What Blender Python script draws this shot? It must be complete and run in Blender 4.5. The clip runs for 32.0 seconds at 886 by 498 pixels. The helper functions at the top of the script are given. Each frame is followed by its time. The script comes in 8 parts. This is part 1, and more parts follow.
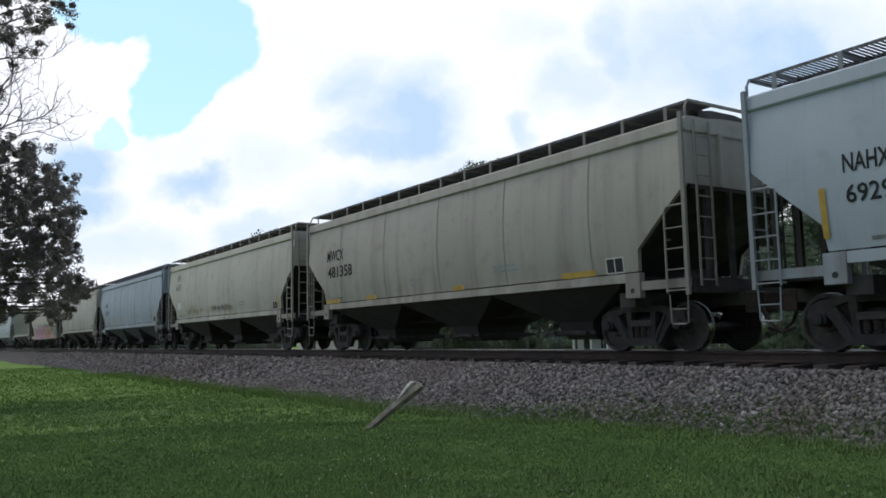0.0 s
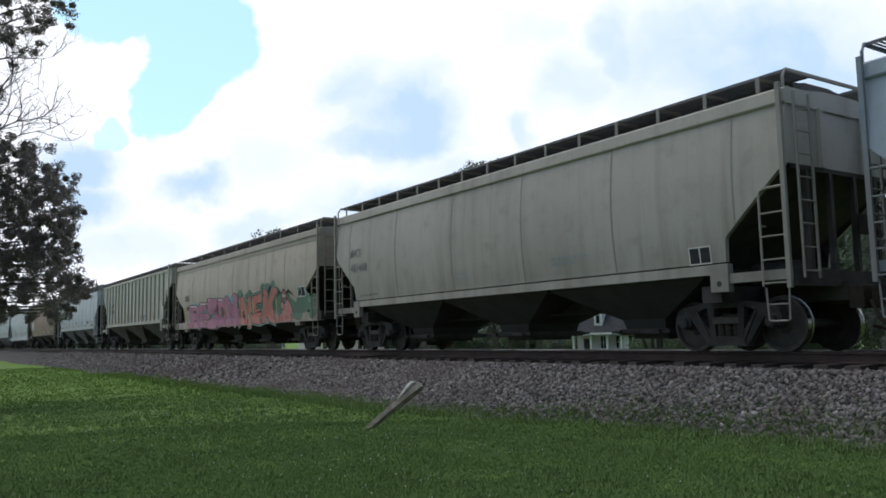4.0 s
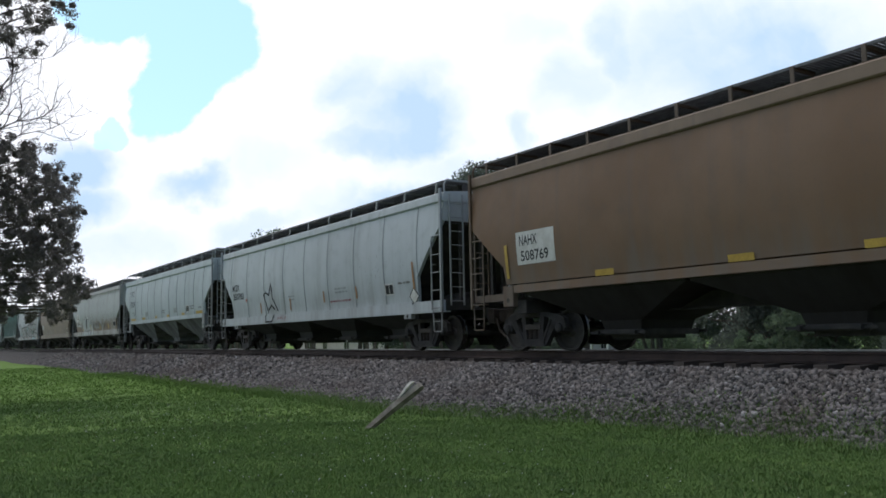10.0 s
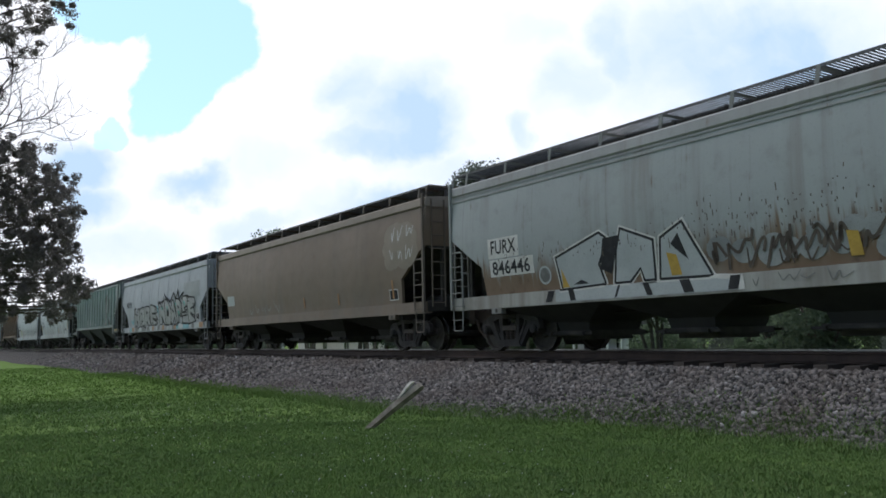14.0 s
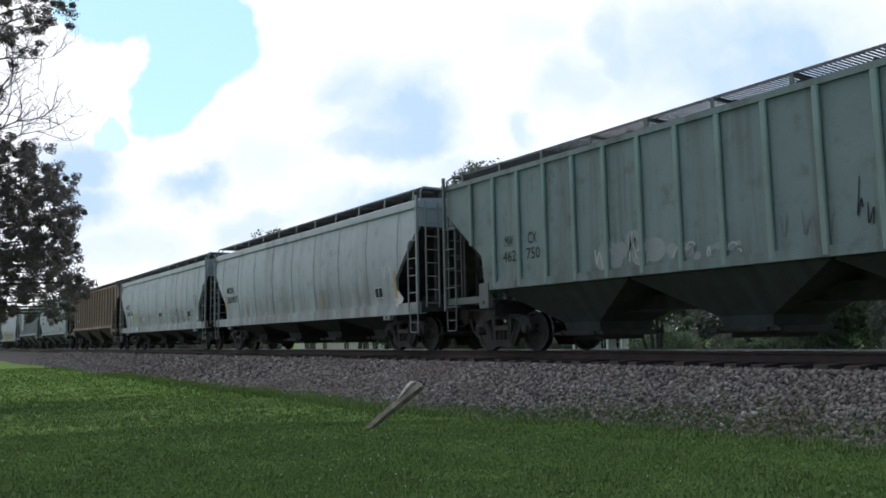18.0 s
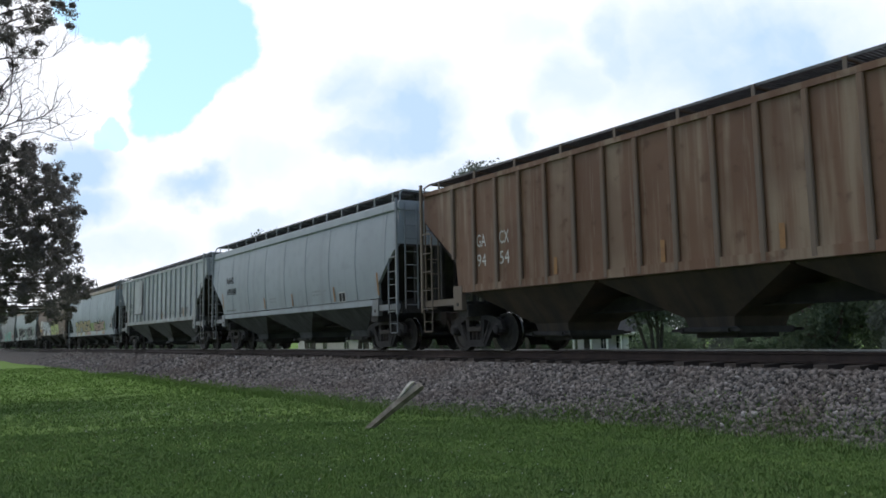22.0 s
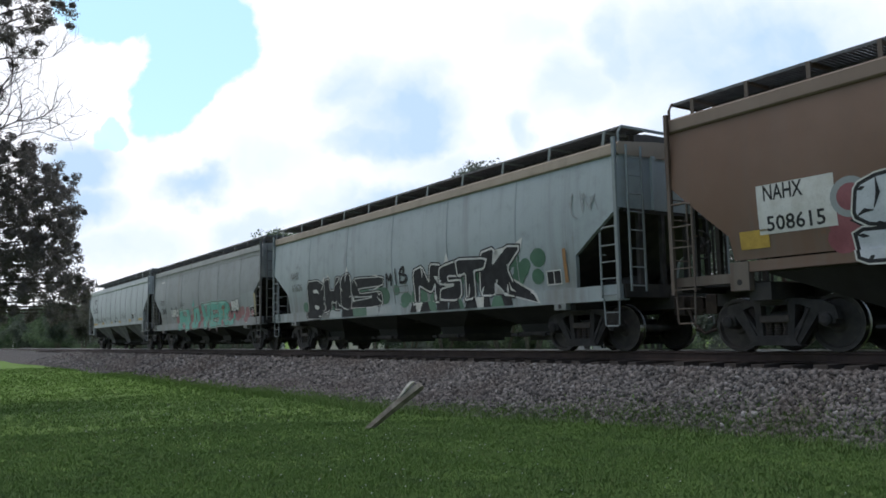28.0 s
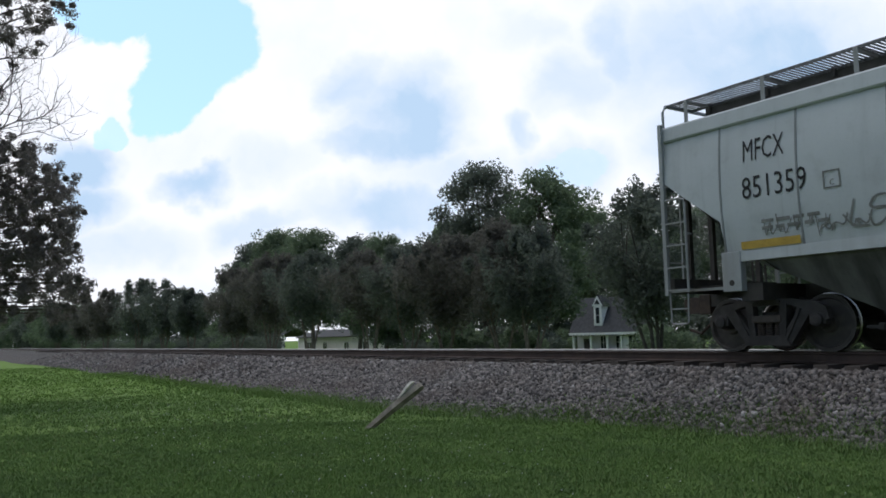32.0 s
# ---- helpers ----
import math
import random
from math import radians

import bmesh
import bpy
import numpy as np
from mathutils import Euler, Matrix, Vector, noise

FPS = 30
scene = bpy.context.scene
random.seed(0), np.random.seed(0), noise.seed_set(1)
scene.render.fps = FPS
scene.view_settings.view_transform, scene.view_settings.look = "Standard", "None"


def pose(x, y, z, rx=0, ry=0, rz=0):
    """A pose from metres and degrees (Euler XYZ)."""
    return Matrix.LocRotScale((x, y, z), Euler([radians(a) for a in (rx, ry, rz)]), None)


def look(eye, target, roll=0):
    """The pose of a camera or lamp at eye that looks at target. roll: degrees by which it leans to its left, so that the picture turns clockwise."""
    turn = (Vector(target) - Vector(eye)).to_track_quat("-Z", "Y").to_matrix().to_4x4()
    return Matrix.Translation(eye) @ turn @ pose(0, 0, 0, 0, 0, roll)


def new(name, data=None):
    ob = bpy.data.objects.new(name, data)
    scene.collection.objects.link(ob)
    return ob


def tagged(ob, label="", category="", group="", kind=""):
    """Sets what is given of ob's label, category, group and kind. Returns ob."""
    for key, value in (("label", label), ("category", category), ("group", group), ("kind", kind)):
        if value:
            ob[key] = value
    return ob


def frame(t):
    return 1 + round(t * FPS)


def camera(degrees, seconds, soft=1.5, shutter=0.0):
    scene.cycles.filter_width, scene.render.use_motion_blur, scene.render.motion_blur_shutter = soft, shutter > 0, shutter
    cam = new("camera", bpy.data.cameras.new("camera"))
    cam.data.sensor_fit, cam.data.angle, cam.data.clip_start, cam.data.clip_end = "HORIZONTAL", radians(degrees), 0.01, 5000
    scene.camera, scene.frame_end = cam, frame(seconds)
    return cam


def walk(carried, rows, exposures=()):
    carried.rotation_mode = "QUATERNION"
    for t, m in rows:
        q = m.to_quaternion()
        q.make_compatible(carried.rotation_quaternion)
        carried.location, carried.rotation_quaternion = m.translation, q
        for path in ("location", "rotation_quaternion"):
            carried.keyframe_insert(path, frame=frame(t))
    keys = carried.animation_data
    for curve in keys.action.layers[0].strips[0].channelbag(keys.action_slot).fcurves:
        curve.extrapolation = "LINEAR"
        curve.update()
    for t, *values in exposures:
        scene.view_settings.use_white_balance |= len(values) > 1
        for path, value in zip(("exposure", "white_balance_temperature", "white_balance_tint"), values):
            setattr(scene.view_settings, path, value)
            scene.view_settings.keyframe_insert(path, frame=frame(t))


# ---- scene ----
# Track along x, rail tops at z = 0, the train runs towards +x. The camera stands on the lawn south of the line.
EYE = Vector((0.0, -12.91, 0.358))
AIM = Vector((-0.82726, 0.55143, 0.10758))
cam = camera(57.13, 32.0, soft=1.7)
walk(cam, [(0.0, look(EYE, EYE + AIM, -1.2)), (32.0, look(EYE, EYE + AIM, -1.2))], exposures=[(0.0, -0.06, 6200, 13), (5.0, 0.0, 6200, 13), (29.0, 0.0, 6200, 13), (32.0, -0.12, 6200, 13)])

# ---- sky, clouds and sun ----
SUN_EL, SUN_AZ = radians(74), radians(205)
world = bpy.data.worlds.new("sky")
scene.world = world
world.use_nodes = True


def sky_nodes():
    nt = world.node_tree
    nt.nodes.clear()
    N = lambda kind, **kw: node(nt, kind, **kw)
    L = nt.links.new
    tc = N("ShaderNodeTexCoord")
    sky = N("ShaderNodeTexSky")
    sky.sky_type, sky.sun_disc = "NISHITA", False
    sky.sun_elevation, sky.sun_rotation = SUN_EL, SUN_AZ
    sky.air_density, sky.dust_density, sky.ozone_density = 1.0, 1.5, 1.0
    fh = Vector((AIM.x, AIM.y, 0)).normalized()
    rh = Vector((fh.y, -fh.x, 0))

    def dot(v):
        d = N("ShaderNodeVectorMath", operation="DOT_PRODUCT")
        L(tc.outputs["Generated"], d.inputs[0])
        d.inputs[1].default_value = v
        return d.outputs["Value"]

    def m(op, a, b=None, c=None, clamp=False):
        q = N("ShaderNodeMath", operation=op, use_clamp=clamp)
        for i, x in enumerate((a, b, c)):
            if x is None:
                continue
            if isinstance(x, (int, float)):
                q.inputs[i].default_value = x
            else:
                L(x, q.inputs[i])
        return q.outputs[0]

    ahead = dot(fh)
    fwd = m("MAXIMUM", m("ABSOLUTE", ahead), 0.12)
    u = m("DIVIDE", dot(rh), fwd)
    v = m("DIVIDE", dot((0, 0, 1)), fwd)
    com = N("ShaderNodeCombineXYZ")
    L(u, com.inputs[0]), L(v, com.inputs[1])
    # billows: the plane of the clouds is stirred by noise at three sizes
    pos = com.outputs[0]
    for scale, amount in ((4.0, 0.10), (12.0, 0.055), (34.0, 0.026), (90.0, 0.010)):
        n = N("ShaderNodeTexNoise")
        n.inputs["Scale"].default_value, n.inputs["Detail"].default_value = scale, 3
        L(com.outputs[0], n.inputs["Vector"])
        off = N("ShaderNodeVectorMath", operation="MULTIPLY_ADD")
        L(n.outputs["Color"], off.inputs[0])
        off.inputs[1].default_value = (amount, amount, 0)
        L(pos, off.inputs[2])
        sub = N("ShaderNodeVectorMath", operation="SUBTRACT")
        L(off.outputs[0], sub.inputs[0])
        sub.inputs[1].default_value = (amount / 2, amount / 2, 0)
        pos = sub.outputs[0]

    def blobs(rows, soft):
        total = None
        for cu, cv, ru, rv, weight in rows:
            a = N("ShaderNodeVectorMath", operation="SUBTRACT")
            L(pos, a.inputs[0])
            a.inputs[1].default_value = (cu, cv, 0)
            b = N("ShaderNodeVectorMath", operation="MULTIPLY")
            L(a.outputs[0], b.inputs[0])
            b.inputs[1].default_value = (1 / ru, 1 / rv, 0)
            c = N("ShaderNodeVectorMath", operation="LENGTH")
            L(b.outputs[0], c.inputs[0])
            r = N("ShaderNodeMapRange", interpolation_type="SMOOTHSTEP")
            L(c.outputs["Value"], r.inputs[0])
            r.inputs[1].default_value, r.inputs[2].default_value = 1 + soft, 1 - soft
            r.inputs[3].default_value, r.inputs[4].default_value = 0, weight
            total = r.outputs[0] if total is None else m("MAXIMUM", total, r.outputs[0])
        return total

    gaps = blobs(GAPS, 0.10)
    shade = blobs(SHADES, 0.72)
    puff = N("ShaderNodeTexNoise")
    puff.inputs["Scale"].default_value, puff.inputs["Detail"].default_value = 7, 5
    L(pos, puff.inputs["Vector"])
    fine = N("ShaderNodeTexNoise")
    fine.inputs["Scale"].default_value, fine.inputs["Detail"].default_value = 16, 6
    L(pos, fine.inputs["Vector"])
    mottle = m("MULTIPLY_ADD", fine.outputs[0], 1.6, -0.72, clamp=True)
    shade = m("MULTIPLY", shade, m("MULTIPLY_ADD", puff.outputs[0], 1.7, 0.15), clamp=True)
    shade = m("MAXIMUM", shade, m("MULTIPLY", m("MULTIPLY_ADD", puff.outputs[0], 2.2, -0.95, clamp=True), 0.40))
    shade = m("ADD", shade, m("MULTIPLY", mottle, 0.22), clamp=True)
    cloud = N("ShaderNodeMix", data_type="RGBA")
    L(shade, cloud.inputs["Factor"])
    cloud.inputs["A"].default_value, cloud.inputs["B"].default_value = (*CLOUD_WHITE, 1), (*CLOUD_GREY, 1)
    blue = N("ShaderNodeMix", data_type="RGBA", blend_type="MULTIPLY")
    blue.inputs["Factor"].default_value = 1.0
    L(sky.outputs[0], blue.inputs["A"])
    blue.inputs["B"].default_value = (SKY_GAIN, SKY_GAIN * 1.05, SKY_GAIN, 1)
    # thin bright veil before the blue on the sunny side; clear blue behind
    veil = N("ShaderNodeMix", data_type="RGBA", blend_type="ADD")
    sunny = N("ShaderNodeMapRange", interpolation_type="SMOOTHSTEP")
    L(ahead, sunny.inputs[0])
    sunny.inputs[1].default_value, sunny.inputs[2].default_value = -0.15, 0.45
    L(sunny.outputs[0], veil.inputs["Factor"])
    L(blue.outputs["Result"], veil.inputs["A"])
    veil.inputs["B"].default_value = (*VEIL, 1)
    gaps = m("MAXIMUM", gaps, m("MULTIPLY", m("SUBTRACT", 1.0, sunny.outputs[0]), m("MULTIPLY_ADD", puff.outputs[0], -1.6, 1.75, clamp=True)))
    both = N("ShaderNodeMix", data_type="RGBA")
    L(gaps, both.inputs["Factor"])
    L(cloud.outputs["Result"], both.inputs["A"])
    L(veil.outputs["Result"], both.inputs["B"])
    bg = N("ShaderNodeBackground")
    bg.inputs["Strength"].default_value = 0.1
    L(both.outputs["Result"], bg.inputs["Color"])
    out = N("ShaderNodeOutputWorld")
    L(bg.outputs[0], out.inputs[0])


def node(nt, kind, **kw):
    n = nt.nodes.new(kind)
    for k, val in kw.items():
        if k == "operation":
            n.operation = val
        elif k == "use_clamp":
            n.use_clamp = val
        elif k == "data_type":
            n.data_type = val
        elif k == "blend_type":
            n.blend_type = val
        elif k == "interpolation_type":
            n.interpolation_type = val
    return n


CLOUD_WHITE, CLOUD_GREY, SKY_GAIN, VEIL = (11.6, 11.6, 11.7), (5.9, 7.8, 9.7), 1.15, (3.8, 6.0, 6.6)
# openings of blue and grey-blue bellies: across, up, half-widths, strength
GAPS = [
    (-0.310, 0.385, 0.068, 0.085, 1.0), (-0.345, 0.310, 0.048, 0.048, 1.0), (-0.405, 0.42, 0.080, 0.050, 1.0), (-0.34, 0.48, 0.12, 0.07, 1.0),
    (-0.415, 0.266, 0.028, 0.018, 0.75), (0.165, 0.205, 0.045, 0.018, 0.3)]
SHADES = [
    (-0.045, 0.275, 0.070, 0.062, 1.0), (-0.060, 0.240, 0.085, 0.024, 1.0), (-0.100, 0.315, 0.045, 0.040, 0.75), (-0.02, 0.33, 0.05, 0.03, 0.5),
    (-0.455, 0.228, 0.050, 0.030, 1.0), (-0.44, 0.178, 0.055, 0.030, 0.85), (-0.30, 0.199, 0.045, 0.020, 0.85), (-0.06, 0.160, 0.105, 0.032, 0.8),
    (0.16, 0.205, 0.060, 0.030, 0.75), (0.40, 0.345, 0.19, 0.09, 0.9), (0.52, 0.27, 0.15, 0.10, 0.8), (0.165, 0.32, 0.05, 0.05, 0.5),
    (-0.22, 0.145, 0.07, 0.02, 0.6), (-0.39, 0.125, 0.09, 0.03, 0.55), (0.30, 0.24, 0.06, 0.05, 0.5), (0.12, 0.395, 0.05, 0.03, 0.4),
    (0.214, 0.365, 0.032, 0.055, 0.7), (0.110, 0.257, 0.020, 0.026, 0.7), (0.02, 0.20, 0.10, 0.03, 0.45), (-0.20, 0.22, 0.06, 0.03, 0.4)]
sky_nodes()

sun = new("sun", bpy.data.lights.new("sun", "SUN"))
sun.data.energy, sun.data.angle, sun.data.color = 0.8, radians(35), (1.0, 0.96, 0.89)
to_sun = Vector((math.sin(SUN_AZ) * math.cos(SUN_EL), math.cos(SUN_AZ) * math.cos(SUN_EL), math.sin(SUN_EL)))
sun.matrix_world = look(to_sun * 60, (0, 0, 0))

# ---- mesh and material tools ----
def quads(bm, rows, mat=0):
    """Faces between rows of points."""
    vs = [[bm.verts.new(p) for p in r] for r in rows]
    for a, b in zip(vs, vs[1:]):
        for i in range(len(a) - 1):
            bm.faces.new((a[i], a[i + 1], b[i + 1], b[i])).material_index = mat
    return vs


def box(bm, x0, x1, y0, y1, z0, z1, bevel=0.0):
    v = [bm.verts.new((x, y, z)) for x in (x0, x1) for y in (y0, y1) for z in (z0, z1)]
    fs = [bm.faces.new([v[i] for i in f]) for f in ((0, 1, 3, 2), (4, 6, 7, 5), (0, 4, 5, 1), (2, 3, 7, 6), (0, 2, 6, 4), (1, 5, 7, 3))]
    if bevel:
        bmesh.ops.bevel(bm, geom=list({e for f in fs for e in f.edges}), offset=bevel, segments=2, affect="EDGES", profile=0.6)


def bar(bm, p, q, w, h=None):
    """A rectangular bar from p to q, w wide and h deep."""
    p, q = Vector(p), Vector(q)
    h = w if h is None else h
    d = (q - p).normalized()
    side = d.cross(Vector((0, 0, 1)))
    side = Vector((1, 0, 0)) if side.length < 1e-3 else side.normalized()
    up = side.cross(d)
    ring = [side * (a * w / 2) + up * (b * h / 2) for a, b in ((-1, -1), (1, -1), (1, 1), (-1, 1))]
    A = [bm.verts.new(p + r) for r in ring]
    B = [bm.verts.new(q + r) for r in ring]
    for i in range(4):
        bm.faces.new((A[i], A[(i + 1) % 4], B[(i + 1) % 4], B[i]))
    bm.faces.new(A[::-1]), bm.faces.new(B)


def tube(bm, pts, radii, n=6):
    """A tapered tube through points."""
    pts = [Vector(p) for p in pts]
    rings = []
    for i, p in enumerate(pts):
        d = (pts[min(i + 1, len(pts) - 1)] - pts[max(i - 1, 0)]).normalized()
        s = d.cross(Vector((0.31, 0.17, 0.94)))
        s = d.cross(Vector((1, 0, 0))) if s.length < 1e-3 else s
        s.normalize()
        u = s.cross(d)
        r = radii[i] if isinstance(radii, (list, tuple)) else radii
        rings.append([bm.verts.new(p + (s * math.cos(a) + u * math.sin(a)) * r) for a in (2 * math.pi * k / n for k in range(n))])
    for a, b in zip(rings, rings[1:]):
        for k in range(n):
            bm.faces.new((a[k], a[(k + 1) % n], b[(k + 1) % n], b[k]))
    bm.faces.new(rings[0]), bm.faces.new(rings[-1][::-1])


def lathe(bm, profile, n=32, axis="y", centre=(0, 0, 0)):
    """A turned solid: profile of (along, radius)."""
    rings = []
    for t, r in profile:
        ring = []
        for k in range(n):
            a = 2 * math.pi * k / n
            c, s = r * math.cos(a), r * math.sin(a)
            p = {"y": (c, t, s), "x": (t, c, s), "z": (c, s, t)}[axis]
            ring.append(bm.verts.new(Vector(p) + Vector(centre)))
        rings.append(ring)
    for a, b in zip(rings, rings[1:]):
        for k in range(n):
            bm.faces.new((a[k], a[(k + 1) % n], b[(k + 1) % n], b[k]))
    if profile[0][1] > 1e-4:
        bm.faces.new(rings[0])
    if profile[-1][1] > 1e-4:
        bm.faces.new(rings[-1][::-1])


def plate(bm, outline, y0, y1):
    """A flat outline of (x, z) given thickness from y0 to y1."""
    a = [bm.verts.new((x, y0, z)) for x, z in outline]
    b = [bm.verts.new((x, y1, z)) for x, z in outline]
    n = len(a)
    for i in range(n):
        bm.faces.new((a[i], a[(i + 1) % n], b[(i + 1) % n], b[i]))
    bm.faces.new(a[::-1]), bm.faces.new(b)


def mesh_from(bm, name, smooth=False, recalc=True):
    if recalc:
        bmesh.ops.recalc_face_normals(bm, faces=bm.faces)
    me = bpy.data.meshes.new(name)
    bm.to_mesh(me)
    bm.free()
    if smooth:
        me.shade_smooth()
        me.set_sharp_from_angle(angle=radians(32))
    return me


def put(name, me, material, parent=None, label="", at=None):
    """An object on a mesh that may be shared; the material belongs to the object."""
    ob = new(name, me)
    if not me.materials:
        me.materials.append(None)
    ob.material_slots[0].link = "OBJECT"
    ob.material_slots[0].material = material
    ob.parent = parent
    if at is not None:
        ob.matrix_basis = at
    if label:
        ob["label"] = label
    return ob


def part(name, bm, material, parent, label="", smooth=False):
    return put(name, mesh_from(bm, name, smooth), material, parent, label)


def np_mesh(name, verts, faces):
    """A mesh from arrays: verts (n, 3) and equal-sided faces (m, k)."""
    me = bpy.data.meshes.new(name)
    nv, (nf, k) = len(verts), faces.shape
    me.vertices.add(nv), me.loops.add(nf * k), me.polygons.add(nf)
    me.vertices.foreach_set("co", np.asarray(verts, np.float32).ravel())
    me.loops.foreach_set("vertex_index", faces.astype(np.int32).ravel())
    me.polygons.foreach_set("loop_start", np.arange(0, nf * k, k, dtype=np.int32))
    me.update(calc_edges=True)
    return me


def shader(name, rough=0.6, metal=0.0):
    mat = bpy.data.materials.new(name)
    mat.use_nodes = True
    nt = mat.node_tree
    bsdf = nt.nodes["Principled BSDF"]
    bsdf.inputs["Roughness"].default_value, bsdf.inputs["Metallic"].default_value = rough, metal
    return mat, nt, bsdf


def noise_at(nt, vec, scale, detail=4, rough=0.55):
    n = nt.nodes.new("ShaderNodeTexNoise")
    n.inputs["Scale"].default_value, n.inputs["Detail"].default_value, n.inputs["Roughness"].default_value = scale, detail, rough
    nt.links.new(vec, n.inputs["Vector"])
    return n.outputs[0]


def ramp(nt, fac, a, b):
    r = nt.nodes.new("ShaderNodeMapRange")
    r.interpolation_type = "SMOOTHSTEP"
    nt.links.new(fac, r.inputs[0])
    r.inputs[1].default_value, r.inputs[2].default_value = a, b
    return r.outputs[0]


def mixc(nt, fac, a, b, blend="MIX"):
    m = nt.nodes.new("ShaderNodeMix")
    m.data_type, m.blend_type = "RGBA", blend
    for s, x in (("Factor", fac), ("A", a), ("B", b)):
        if isinstance(x, (int, float)):
            m.inputs[s].default_value = x
        elif isinstance(x, tuple):
            m.inputs[s].default_value = (*x[:3], 1)
        else:
            nt.links.new(x, m.inputs[s])
    return m.outputs["Result"]


def times(nt, a, b):
    m = nt.nodes.new("ShaderNodeMath")
    m.operation, m.use_clamp = "MULTIPLY", True
    for i, x in enumerate((a, b)):
        if isinstance(x, (int, float)):
            m.inputs[i].default_value = x
        else:
            nt.links.new(x, m.inputs[i])
    return m.outputs[0]


def coords(nt, stretch=(1, 1, 1), shift=(0, 0, 0)):
    tc = nt.nodes.new("ShaderNodeTexCoord")
    mp = nt.nodes.new("ShaderNodeMapping")
    mp.inputs["Scale"].default_value, mp.inputs["Location"].default_value = stretch, shift
    nt.links.new(tc.outputs["Object"], mp.inputs["Vector"])
    return mp.outputs[0]


def bumped(nt, bsdf, height, strength, distance):
    b = nt.nodes.new("ShaderNodeBump")
    b.inputs["Strength"].default_value, b.inputs["Distance"].default_value = strength, distance
    nt.links.new(height, b.inputs["Height"])
    nt.links.new(b.outputs[0], bsdf.inputs["Normal"])


def rnd_value(nt, island=False):
    if island:
        g = nt.nodes.new("ShaderNodeNewGeometry")
        return g.outputs["Random Per Island"]
    o = nt.nodes.new("ShaderNodeObjectInfo")
    return o.outputs["Random"]


def plain(name, c1, c2, scale=6.0, rough=0.7, metal=0.0, bump=0.0, fine=40.0):
    """A worn surface of two tones at two sizes."""
    mat, nt, bsdf = shader(name, rough, metal)
    v = coords(nt)
    n1, n2 = noise_at(nt, v, scale), noise_at(nt, v, fine, 3)
    c = mixc(nt, ramp(nt, n1, 0.35, 0.68), c1, c2)
    c = mixc(nt, times(nt, ramp(nt, n2, 0.5, 0.75), 0.35), c, tuple(0.45 * x for x in c1))
    nt.links.new(c, bsdf.inputs["Base Color"])
    if bump:
        bumped(nt, bsdf, n2, bump, 0.01)
    return mat


